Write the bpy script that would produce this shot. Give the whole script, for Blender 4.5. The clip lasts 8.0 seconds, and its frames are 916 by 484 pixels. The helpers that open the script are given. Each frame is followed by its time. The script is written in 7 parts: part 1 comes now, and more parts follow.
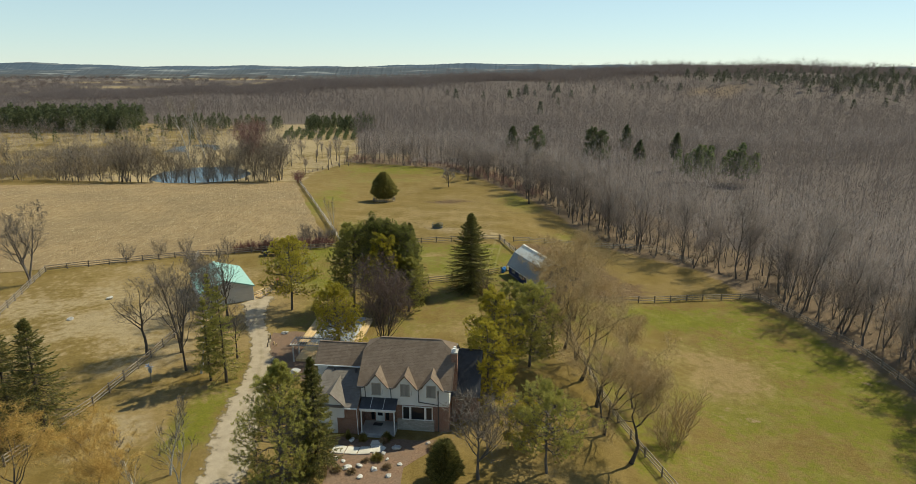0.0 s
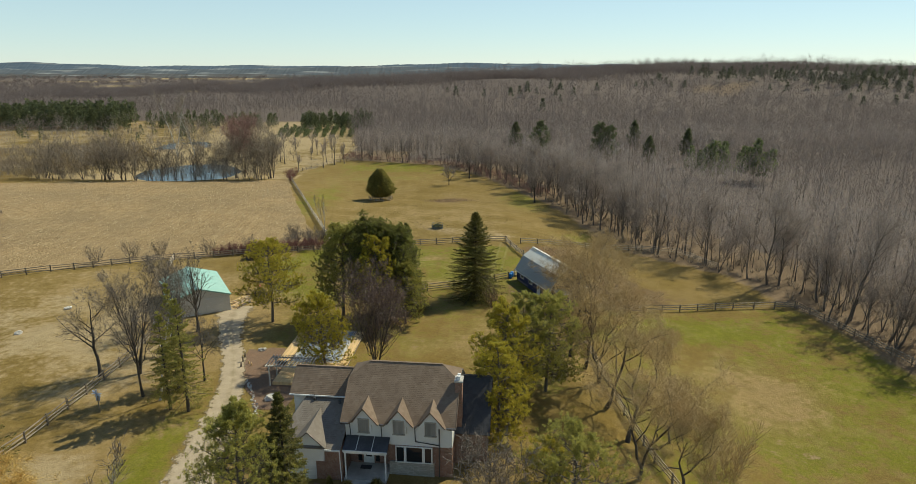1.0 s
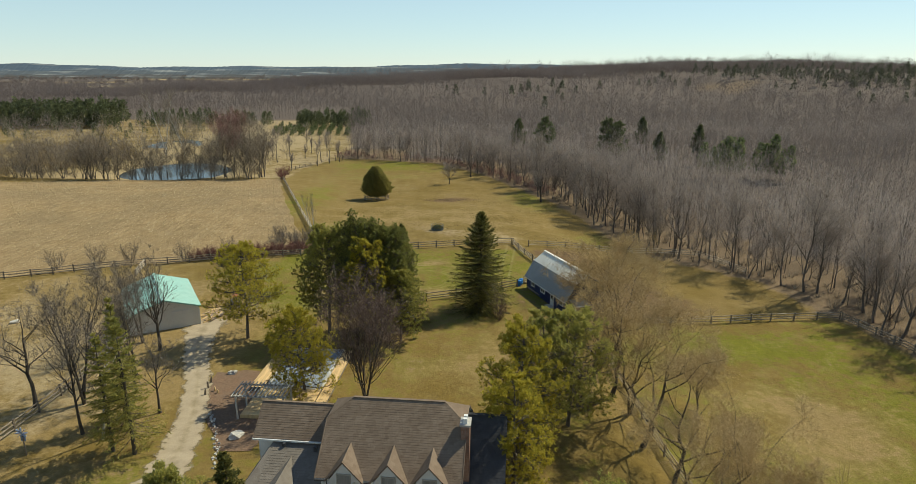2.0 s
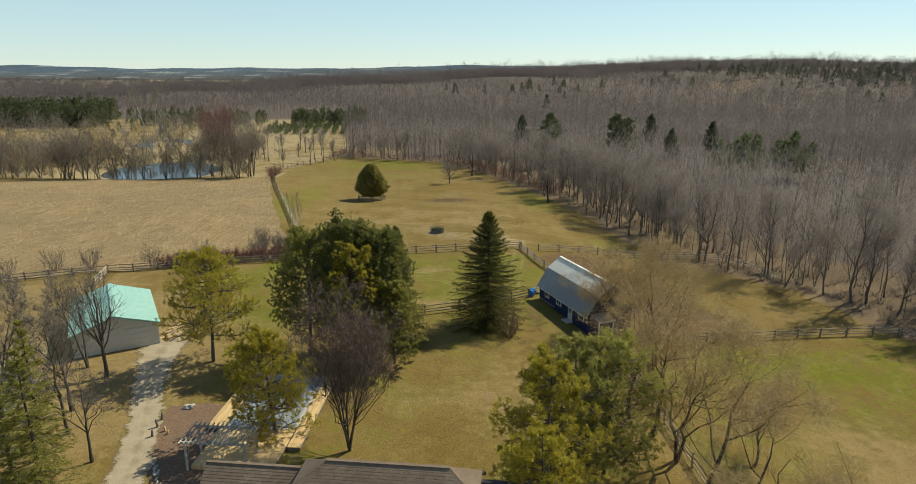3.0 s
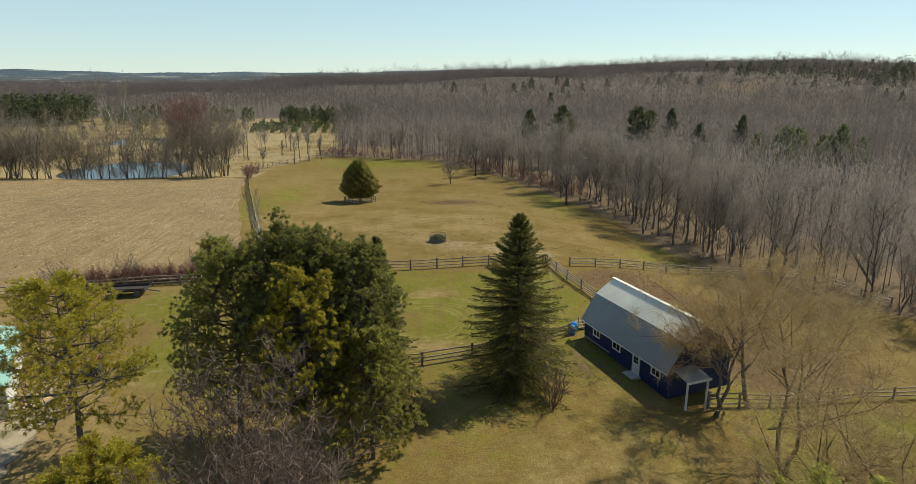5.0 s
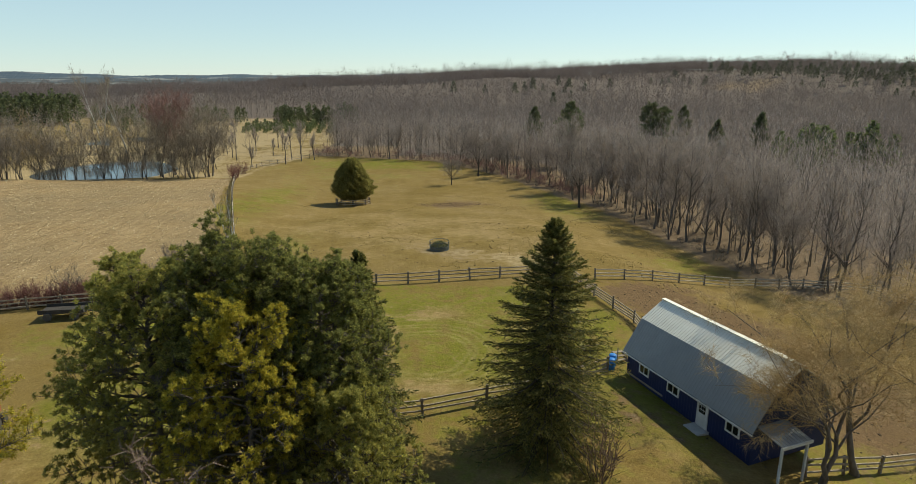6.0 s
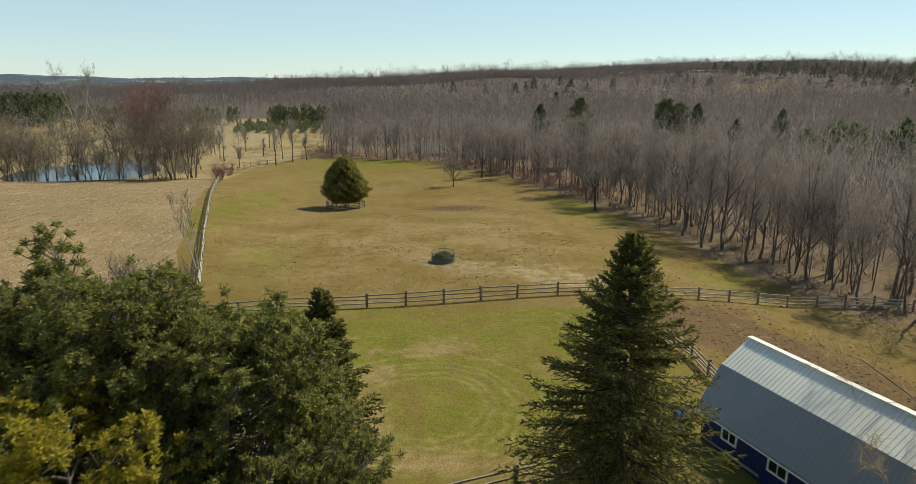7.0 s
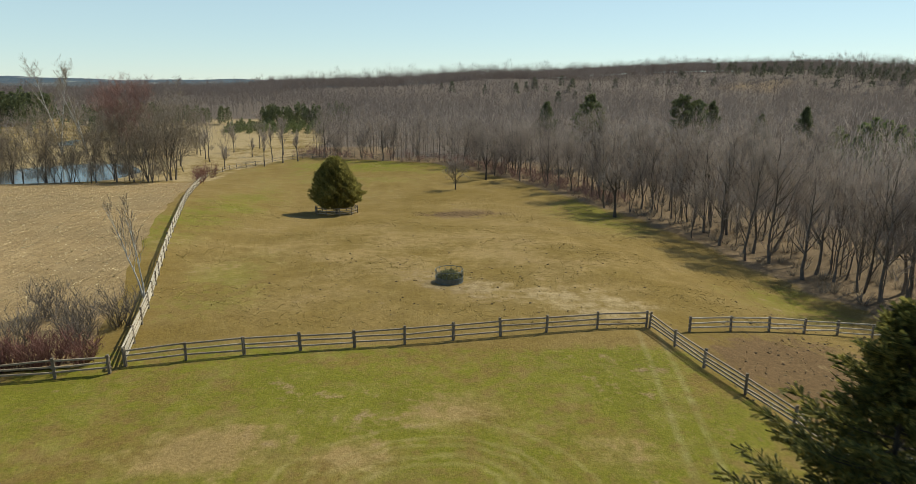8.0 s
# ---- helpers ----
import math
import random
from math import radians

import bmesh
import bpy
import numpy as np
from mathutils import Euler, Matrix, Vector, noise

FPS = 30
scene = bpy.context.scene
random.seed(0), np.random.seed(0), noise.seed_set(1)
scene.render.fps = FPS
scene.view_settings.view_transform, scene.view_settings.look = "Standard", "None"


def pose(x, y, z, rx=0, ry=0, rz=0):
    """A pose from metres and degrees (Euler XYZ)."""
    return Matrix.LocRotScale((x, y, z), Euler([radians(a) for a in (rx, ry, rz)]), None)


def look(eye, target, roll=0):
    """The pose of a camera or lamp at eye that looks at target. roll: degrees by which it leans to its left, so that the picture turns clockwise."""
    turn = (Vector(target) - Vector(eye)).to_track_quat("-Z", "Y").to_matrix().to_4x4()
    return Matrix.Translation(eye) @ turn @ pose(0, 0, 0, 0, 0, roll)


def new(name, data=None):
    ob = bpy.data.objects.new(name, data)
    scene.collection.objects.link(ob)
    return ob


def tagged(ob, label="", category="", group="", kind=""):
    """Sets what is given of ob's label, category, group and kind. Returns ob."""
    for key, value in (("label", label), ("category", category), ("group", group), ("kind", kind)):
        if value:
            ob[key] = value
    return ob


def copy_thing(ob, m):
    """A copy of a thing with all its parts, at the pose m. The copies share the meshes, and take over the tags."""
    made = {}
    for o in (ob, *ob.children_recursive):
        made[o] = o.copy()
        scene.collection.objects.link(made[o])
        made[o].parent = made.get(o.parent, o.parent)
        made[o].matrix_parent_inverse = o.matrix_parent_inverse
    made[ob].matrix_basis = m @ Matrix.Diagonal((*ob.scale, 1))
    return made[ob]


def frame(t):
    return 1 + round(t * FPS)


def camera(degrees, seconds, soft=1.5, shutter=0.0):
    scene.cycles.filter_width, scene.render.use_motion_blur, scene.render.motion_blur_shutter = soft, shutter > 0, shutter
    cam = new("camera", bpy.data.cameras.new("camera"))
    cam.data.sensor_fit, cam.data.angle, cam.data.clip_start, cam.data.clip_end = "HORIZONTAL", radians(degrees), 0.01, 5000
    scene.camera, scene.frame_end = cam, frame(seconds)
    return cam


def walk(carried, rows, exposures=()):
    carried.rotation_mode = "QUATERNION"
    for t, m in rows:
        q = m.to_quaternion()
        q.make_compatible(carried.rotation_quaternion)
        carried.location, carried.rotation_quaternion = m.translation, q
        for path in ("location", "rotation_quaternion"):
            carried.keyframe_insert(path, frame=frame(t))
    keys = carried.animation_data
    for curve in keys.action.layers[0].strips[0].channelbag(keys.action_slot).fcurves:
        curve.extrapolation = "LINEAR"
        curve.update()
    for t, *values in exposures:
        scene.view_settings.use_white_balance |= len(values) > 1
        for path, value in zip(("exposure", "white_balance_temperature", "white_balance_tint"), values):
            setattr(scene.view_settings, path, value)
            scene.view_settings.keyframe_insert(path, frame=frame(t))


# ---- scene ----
cam = camera(73.0, 8.0, soft=0.7, shutter=0.15)
# seconds, eye x y z, yaw, pitch, lean
ROWS = [
    (0, 0.011, 0.037, 37.441, 0.004, -15.849, -0.129),
    (0.5, -0.239, 5.782, 36.015, -0.021, -15.863, -0.127),
    (1, -0.465, 11.402, 34.603, -0.042, -15.849, -0.102),
    (1.5, -0.685, 16.980, 33.196, -0.068, -15.810, -0.071),
    (2, -0.910, 22.575, 31.786, -0.102, -15.751, -0.045),
    (2.5, -1.150, 28.219, 30.374, -0.145, -15.675, -0.030),
    (3, -1.407, 33.929, 28.962, -0.196, -15.585, -0.027),
    (3.5, -1.683, 39.703, 27.557, -0.254, -15.482, -0.034),
    (4, -1.976, 45.531, 26.166, -0.316, -15.370, -0.047),
    (4.5, -2.285, 51.396, 24.800, -0.379, -15.251, -0.062),
    (5, -2.607, 57.279, 23.472, -0.440, -15.125, -0.075),
    (5.5, -2.943, 63.161, 22.194, -0.500, -14.996, -0.081),
    (6, -3.293, 69.029, 20.977, -0.560, -14.867, -0.080),
    (6.5, -3.662, 74.882, 19.835, -0.623, -14.738, -0.073),
    (7, -4.059, 80.731, 18.777, -0.696, -14.616, -0.068),
    (7.5, -4.498, 86.606, 17.814, -0.790, -14.502, -0.075),
    (8, -4.999, 92.558, 16.950, -0.922, -14.402, -0.113),
]
walk(cam, [(t, pose(x, y, z, 90 + pitch, lean, yaw)) for t, x, y, z, yaw, pitch, lean in ROWS], exposures=[(0.0, 0.0, 6500.0, 6.0), (8.0, 0.0, 6500.0, 6.0)])

# ---- light ----
SUN_EL, SUN_AZ = 47.0, 55.0          # azimuth clockwise from straight ahead (+y)
world = bpy.data.worlds.new("world")
scene.world = world
world.use_nodes = True
wn = world.node_tree.nodes
sky = wn.new("ShaderNodeTexSky")
sky.sky_type = "NISHITA"
sky.sun_disc = False
sky.sun_elevation, sky.sun_rotation = radians(SUN_EL), radians(SUN_AZ)
sky.air_density, sky.dust_density, sky.ozone_density = 1.0, 0.0, 3.0
sky.altitude = 900
haze = wn.new("ShaderNodeMix")          # haze over the horizon, thinning towards the zenith
haze.data_type = "RGBA"
up = wn.new("ShaderNodeSeparateXYZ")
thin = wn.new("ShaderNodeMapRange")
thin.interpolation_type = "SMOOTHSTEP"
thin.inputs[1].default_value, thin.inputs[2].default_value, thin.inputs[3].default_value, thin.inputs[4].default_value = 0.12, 0.80, 0.55, 0.05
world.node_tree.links.new(wn.new("ShaderNodeTexCoord").outputs["Generated"], up.inputs[0])
world.node_tree.links.new(up.outputs[2], thin.inputs[0])
world.node_tree.links.new(thin.outputs[0], haze.inputs[0])
haze.inputs[7].default_value = (4.9, 6.4, 6.5, 1)
world.node_tree.links.new(sky.outputs[0], haze.inputs[6])
world.node_tree.links.new(haze.outputs[2], wn["Background"].inputs[0])
wn["Background"].inputs[1].default_value = 0.12
sun_data = bpy.data.lights.new("sun", "SUN")
sun_data.energy, sun_data.angle, sun_data.color = 5.0, radians(0.6), (1.0, 0.93, 0.71)
sun = new("sun", sun_data)
sx, sy = math.sin(radians(SUN_AZ)), math.cos(radians(SUN_AZ))
sun.matrix_world = look((200 * sx, 200 * sy, 200 * math.tan(radians(SUN_EL))), (0, 0, 0))


# ---- mesh helpers ----
def mesh_np(name, V, Q=None, T=None, smooth=False):
    """A mesh from arrays of vertices, quads and triangles."""
    me = bpy.data.meshes.new(name)
    V = np.asarray(V, dtype=np.float32)
    Q = np.zeros((0, 4), np.int32) if Q is None else np.asarray(Q, np.int32).reshape(-1, 4)
    T = np.zeros((0, 3), np.int32) if T is None else np.asarray(T, np.int32).reshape(-1, 3)
    me.vertices.add(len(V))
    me.vertices.foreach_set("co", V.ravel())
    me.loops.add(Q.size + T.size)
    me.loops.foreach_set("vertex_index", np.concatenate([Q.ravel(), T.ravel()]).astype(np.int32))
    me.polygons.add(len(Q) + len(T))
    me.polygons.foreach_set("loop_start", np.concatenate([np.arange(len(Q)) * 4, Q.size + np.arange(len(T)) * 3]).astype(np.int32))
    me.polygons.foreach_set("use_smooth", np.full(len(Q) + len(T), smooth, dtype=bool))
    me.update(calc_edges=True)
    return me


def obj(name, me, mat, parent=None, label=""):
    ob = new(name, me)
    if mat is not None and not me.materials:
        me.materials.append(mat)
    if parent is not None:
        ob.parent = parent
    if label:
        ob["label"] = label
    return ob


BOX_Q = np.array([(0, 3, 2, 1), (4, 5, 6, 7), (0, 1, 5, 4), (1, 2, 6, 5), (2, 3, 7, 6), (3, 0, 4, 7)])


def boxes(specs):
    """Vertices and quads of boxes (x0, x1, y0, y1, z0, z1)."""
    V, Q = [], []
    for x0, x1, y0, y1, z0, z1 in specs:
        Q.append(BOX_Q + len(V) * 8)
        V.append([(x0, y0, z0), (x1, y0, z0), (x1, y1, z0), (x0, y1, z0), (x0, y0, z1), (x1, y0, z1), (x1, y1, z1), (x0, y1, z1)])
    return np.array(V, float).reshape(-1, 3), np.concatenate(Q)


def beam(a, b, w, h, up=(0, 0, 1)):
    """A box along a-b, w wide and h high, its axis through the middle."""
    a, b = np.array(a, float), np.array(b, float)
    d = (b - a) / np.linalg.norm(b - a)
    s = np.cross(d, up)
    s = s / np.linalg.norm(s) * w / 2
    u = np.cross(s, d)
    u = u / np.linalg.norm(u) * h / 2
    V = [a - s - u, a + s - u, b + s - u, b - s - u, a - s + u, a + s + u, b + s + u, b - s + u]
    return np.array(V), BOX_Q.copy()


def join(*pieces):
    V, Q, n = [], [], 0
    for v, q in pieces:
        V.append(v), Q.append(np.asarray(q) + n)
        n += len(v)
    return np.concatenate(V), np.concatenate(Q)


def prism(poly, h0, h1, axis=2):
    """Extrudes a polygon of 2D points from h0 to h1 along an axis (2: upright)."""
    bm = bmesh.new()
    def p3(p, h):
        return (p[0], p[1], h) if axis == 2 else (p[0], h, p[1]) if axis == 1 else (h, p[0], p[1])
    lo = [bm.verts.new(p3(p, h0)) for p in poly]
    hi = [bm.verts.new(p3(p, h1)) for p in poly]
    n = len(poly)
    bm.faces.new(lo[::-1]), bm.faces.new(hi)
    for i in range(n):
        bm.faces.new((lo[i], lo[(i + 1) % n], hi[(i + 1) % n], hi[i]))
    bmesh.ops.recalc_face_normals(bm, faces=bm.faces)
    return bm


def bm_mesh(name, bm):
    me = bpy.data.meshes.new(name)
    bm.to_mesh(me)
    bm.free()
    return me


def part(name, geo, mat, parent, label=""):
    """One mesh object under a thing or a part, from (vertices, quads) or a bmesh."""
    me = bm_mesh(name, geo) if isinstance(geo, bmesh.types.BMesh) else mesh_np(name, geo[0], geo[1])
    return obj(name, me, mat, parent, label)


def thing(name, m, label, category, group="", kind=""):
    e = new(name)
    e.empty_display_size = 0.3
    e.matrix_basis = m
    return tagged(e, label, category, group, kind)


def lathe(profile, n=16, center=(0, 0)):
    """A turned shape: profile of (radius, z) from bottom to top, closed at both ends."""
    V, Q, T = [], [], []
    for r, z in profile:
        for i in range(n):
            a = 2 * math.pi * i / n
            V.append((center[0] + r * math.cos(a), center[1] + r * math.sin(a), z))
    for k in range(len(profile) - 1):
        for i in range(n):
            j = (i + 1) % n
            Q.append((k * n + i, k * n + j, (k + 1) * n + j, (k + 1) * n + i))
    b, t = len(V), len(V) + 1
    V += [(center[0], center[1], profile[0][1]), (center[0], center[1], profile[-1][1])]
    top = (len(profile) - 1) * n
    for i in range(n):
        j = (i + 1) % n
        T += [(b, j, i), (t, top + i, top + j)]
    return V, Q, T


# ---- materials ----
def material(name, rough=0.8, metal=0.0, spec=0.3):
    m = bpy.data.materials.new(name)
    m.use_nodes = True
    b = m.node_tree.nodes["Principled BSDF"]
    b.inputs["Roughness"].default_value, b.inputs["Metallic"].default_value = rough, metal
    b.inputs["Specular IOR Level"].default_value = spec
    return m, m.node_tree, b


def node(nt, kind, **values):
    n = nt.nodes.new(kind)
    for k, v in values.items():
        if k in n.inputs:
            n.inputs[k].default_value = v
    return n


def coords(nt, scale=(1, 1, 1), space="Object", rot=(0, 0, 0)):
    tc = nt.nodes.new("ShaderNodeTexCoord")
    mp = nt.nodes.new("ShaderNodeMapping")
    mp.inputs["Scale"].default_value = scale
    mp.inputs["Rotation"].default_value = rot
    nt.links.new(tc.outputs[space], mp.inputs[0])
    return mp.outputs[0]


def noise_fac(nt, vec, scale, detail=4, rough=0.6, lo=0.35, hi=0.65):
    n = node(nt, "ShaderNodeTexNoise", Scale=scale, Detail=detail, Roughness=rough)
    nt.links.new(vec, n.inputs["Vector"])
    r = nt.nodes.new("ShaderNodeMapRange")
    r.inputs[1].default_value, r.inputs[2].default_value = lo, hi
    nt.links.new(n.outputs[0], r.inputs[0])
    return r.outputs[0]


def blend(nt, fac, a, b, mode="MIX"):
    """Mix of two colours or sockets."""
    n = nt.nodes.new("ShaderNodeMix")
    n.data_type, n.blend_type = "RGBA", mode
    n.clamp_factor = True
    for sock, v in ((n.inputs[0], fac), (n.inputs[6], a), (n.inputs[7], b)):
        if isinstance(v, bpy.types.NodeSocket):
            nt.links.new(v, sock)
        elif isinstance(v, (int, float)):
            sock.default_value = v
        else:
            sock.default_value = (*v, 1)
    return n.outputs[2]


def calc(nt, op, a, b=0.0):
    n = nt.nodes.new("ShaderNodeMath")
    n.operation = op
    n.use_clamp = False
    for i, v in enumerate((a, b)):
        if isinstance(v, bpy.types.NodeSocket):
            nt.links.new(v, n.inputs[i])
        else:
            n.inputs[i].default_value = v
    return n.outputs[0]


def bump(nt, bsdf, height, strength=0.4, distance=0.05):
    n = nt.nodes.new("ShaderNodeBump")
    n.inputs["Strength"].default_value, n.inputs["Distance"].default_value = strength, distance
    nt.links.new(height, n.inputs["Height"])
    nt.links.new(n.outputs[0], bsdf.inputs["Normal"])


def simple(name, c1, c2, scale=3.0, rough=0.8, metal=0.0, stretch=(1, 1, 1), bumps=0.3, c3=None, random=0.25, dist=0.02, space="Object"):
    """Two tones in a large and a fine pattern, a little lighter or darker from object to object."""
    m, nt, b = material(name, rough, metal)
    v = coords(nt, stretch, space)
    fine = noise_fac(nt, v, scale, 6, 0.65, 0.3, 0.7)
    large = noise_fac(nt, v, scale * 0.17, 3, 0.5, 0.35, 0.65)
    col = blend(nt, fine, c1, c2)
    col = blend(nt, calc(nt, "MULTIPLY", large, 0.5), col, c3 or tuple(0.6 * x for x in c1))
    info = nt.nodes.new("ShaderNodeObjectInfo")
    hsv = nt.nodes.new("ShaderNodeHueSaturation")
    val = calc(nt, "ADD", calc(nt, "MULTIPLY", info.outputs["Random"], random), 1 - random / 2)
    nt.links.new(val, hsv.inputs["Value"])
    nt.links.new(col, hsv.inputs["Color"])
    nt.links.new(hsv.outputs[0], b.inputs["Base Color"])
    if bumps:
        bump(nt, b, fine, bumps, dist)
    return m


def island(name, c1, c2, c3, rough=0.7, spread=0.5, trans=0.0, spec=0.25, patch=0.35):
    """Foliage, twigs and litter: each loose piece takes its own tone between three colours, each plant its own brightness."""
    m, nt, b = material(name, rough, 0.0, spec)
    g = nt.nodes.new("ShaderNodeNewGeometry")
    ramp = nt.nodes.new("ShaderNodeValToRGB")
    ramp.color_ramp.elements[0].color = (*c1, 1)
    ramp.color_ramp.elements[1].color = (*c3, 1)
    e = ramp.color_ramp.elements.new(0.5)
    e.color = (*c2, 1)
    nt.links.new(g.outputs["Random Per Island"], ramp.inputs[0])
    info = nt.nodes.new("ShaderNodeObjectInfo")
    large = noise_fac(nt, coords(nt, (1, 1, 1), "Object"), patch, 2, 0.5, 0.3, 0.7)
    val = calc(nt, "ADD", calc(nt, "MULTIPLY", info.outputs["Random"], spread * 0.5), 1 - spread * 0.5)
    val = calc(nt, "ADD", val, calc(nt, "MULTIPLY", large, spread * 0.5))
    hsv = nt.nodes.new("ShaderNodeHueSaturation")
    nt.links.new(val, hsv.inputs["Value"])
    nt.links.new(ramp.outputs[0], hsv.inputs["Color"])
    nt.links.new(hsv.outputs[0], b.inputs["Base Color"])
    if trans:
        t = nt.nodes.new("ShaderNodeBsdfTranslucent")
        nt.links.new(hsv.outputs[0], t.inputs[0])
        mx = nt.nodes.new("ShaderNodeMixShader")
        mx.inputs[0].default_value = trans
        out = nt.nodes["Material Output"]
        nt.links.new(b.outputs[0], mx.inputs[1]), nt.links.new(t.outputs[0], mx.inputs[2])
        nt.links.new(mx.outputs[0], out.inputs[0])
    return m


BARK = simple("bark", (0.09, 0.075, 0.062), (0.20, 0.17, 0.145), 6, 0.9, stretch=(1, 1, 0.25), bumps=0.6)
BARK_DARK = simple("dark_bark", (0.05, 0.042, 0.034), (0.12, 0.10, 0.08), 6, 0.9, stretch=(1, 1, 0.25), bumps=0.6)
BARK_PALE = simple("birch_bark", (0.45, 0.43, 0.40), (0.62, 0.60, 0.57), 5, 0.8, stretch=(1, 1, 2.5), bumps=0.3, c3=(0.12, 0.11, 0.10))
TWIG = island("grey_twigs", (0.125, 0.102, 0.085), (0.180, 0.150, 0.126), (0.25, 0.212, 0.180), 0.9, 0.35, 0.3)
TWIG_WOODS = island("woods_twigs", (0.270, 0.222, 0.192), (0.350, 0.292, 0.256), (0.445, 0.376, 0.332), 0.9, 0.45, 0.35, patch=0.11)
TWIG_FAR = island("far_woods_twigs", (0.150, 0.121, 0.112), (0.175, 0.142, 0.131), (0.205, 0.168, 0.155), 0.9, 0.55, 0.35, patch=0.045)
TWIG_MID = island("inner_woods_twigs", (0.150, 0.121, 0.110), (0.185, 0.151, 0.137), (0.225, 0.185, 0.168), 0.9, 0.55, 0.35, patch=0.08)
TWIG_POND = island("pond_twigs", (0.185, 0.150, 0.115), (0.255, 0.210, 0.162), (0.34, 0.285, 0.225), 0.9, 0.4, 0.35)
TWIG_TAN = island("tan_twigs", (0.23, 0.170, 0.095), (0.32, 0.240, 0.140), (0.42, 0.325, 0.200), 0.9, 0.4, 0.35)
TWIG_RUSSET = island("russet_twigs", (0.20, 0.115, 0.10), (0.275, 0.160, 0.138), (0.35, 0.22, 0.19), 0.9, 0.35, 0.3)
TWIG_DARK = island("reddish_twigs", (0.110, 0.075, 0.060), (0.175, 0.122, 0.098), (0.26, 0.19, 0.155), 0.9, 0.35, 0.25)
TWIG_RED = island("red_twigs", (0.14, 0.066, 0.056), (0.21, 0.105, 0.088), (0.29, 0.16, 0.135), 0.9, 0.35, 0.3)
TWIG_GOLD = island("golden_twigs", (0.29, 0.200, 0.095), (0.41, 0.292, 0.142), (0.55, 0.410, 0.215), 0.85, 0.35, 0.3)
TWIG_AMBER = island("amber_twigs", (0.42, 0.265, 0.075), (0.56, 0.375, 0.115), (0.70, 0.50, 0.18), 0.85, 0.3, 0.35)
NEEDLE_SPRUCE = island("spruce_needles", (0.075, 0.085, 0.029), (0.145, 0.146, 0.045), (0.40, 0.335, 0.095), 0.6, 0.25, 0.55)
NEEDLE_PINE = island("pine_needles", (0.26, 0.240, 0.036), (0.43, 0.37, 0.050), (0.60, 0.48, 0.070), 0.6, 0.3, 0.62, patch=0.5)
NEEDLE_DARK = island("dark_pine_needles", (0.120, 0.132, 0.042), (0.222, 0.226, 0.066), (0.40, 0.375, 0.105), 0.6, 0.25, 0.62, patch=0.5)
NEEDLE_OLIVE = island("olive_pine_needles", (0.195, 0.200, 0.058), (0.35, 0.335, 0.088), (0.54, 0.47, 0.125), 0.6, 0.25, 0.62, patch=0.5)
NEEDLE_FAR = island("conifer_needles", (0.075, 0.088, 0.046), (0.120, 0.135, 0.066), (0.185, 0.195, 0.092), 0.7, 0.35, 0.45)
NEEDLE_HILL = island("hill_conifer_needles", (0.070, 0.080, 0.056), (0.100, 0.110, 0.070), (0.14, 0.148, 0.090), 0.7, 0.35, 0.45)
NEEDLE_SOFT = island("young_pine_needles", (0.10, 0.12, 0.055), (0.15, 0.175, 0.075), (0.22, 0.245, 0.11), 0.7, 0.35, 0.45)
NEEDLE_CEDAR = island("cedar_foliage", (0.14, 0.13, 0.044), (0.245, 0.222, 0.068), (0.40, 0.345, 0.105), 0.7, 0.3, 0.55, patch=0.7)
WOOD_GREY = simple("weathered_wood", (0.24, 0.195, 0.150), (0.42, 0.350, 0.275), 9, 0.9, bumps=0.4)
WOOD_PALE = simple("bleached_wood", (0.42, 0.36, 0.285), (0.62, 0.545, 0.445), 9, 0.9, bumps=0.4)
WOOD_DARK = simple("old_post_wood", (0.14, 0.115, 0.09), (0.26, 0.215, 0.165), 9, 0.9, bumps=0.4)
WOOD_NEW = simple("new_deck_wood", (0.62, 0.42, 0.20), (0.75, 0.54, 0.29), 6, 0.7, stretch=(8, 1, 1), bumps=0.15)

# ---- the lie of the land ----
def ramp01(a, b, v):
    t = np.clip((np.asarray(v, float) - a) / (b - a), 0, 1)
    return t * t * (3 - 2 * t)


def ground_z(x, y):
    """Height of the ground: level round the house, falling to the right and beyond the pasture, rising to wooded hills."""
    x, y = np.asarray(x, float), np.asarray(y, float)
    a = ramp01(6, 36, x) * 0.8
    b = ramp01(132, 215, y - 32 * ramp01(-25, -50, x))
    z = -5.0 * (1 - (1 - a) * (1 - b))
    crest = 29 * ramp01(-620, 300, x) + 5 * ramp01(120, 300, x) - 6 * ramp01(380, 620, x)
    z = z + crest * ramp01(400, 750, y) * (1 - ramp01(850, 1500, y))
    z = z + (2.5 * np.sin(x / 61 + 1.3) * np.sin(y / 83) + 1.5 * np.sin(x / 27 + y / 39)) * ramp01(330, 620, y)
    z = z + 0.12 * np.sin(x / 9 + 0.7) * np.sin(y / 11) + 0.07 * np.sin(x / 3.7 + y / 5.1) * ramp01(60, 75, np.abs(x) + np.abs(y - 64))
    z = z - 9 * ramp01(900, 1800, y)
    z = z - 1.8 * np.exp(-(((x + 106) / 24) ** 2 + ((y - 255) / 26) ** 2) ** 3)
    return z


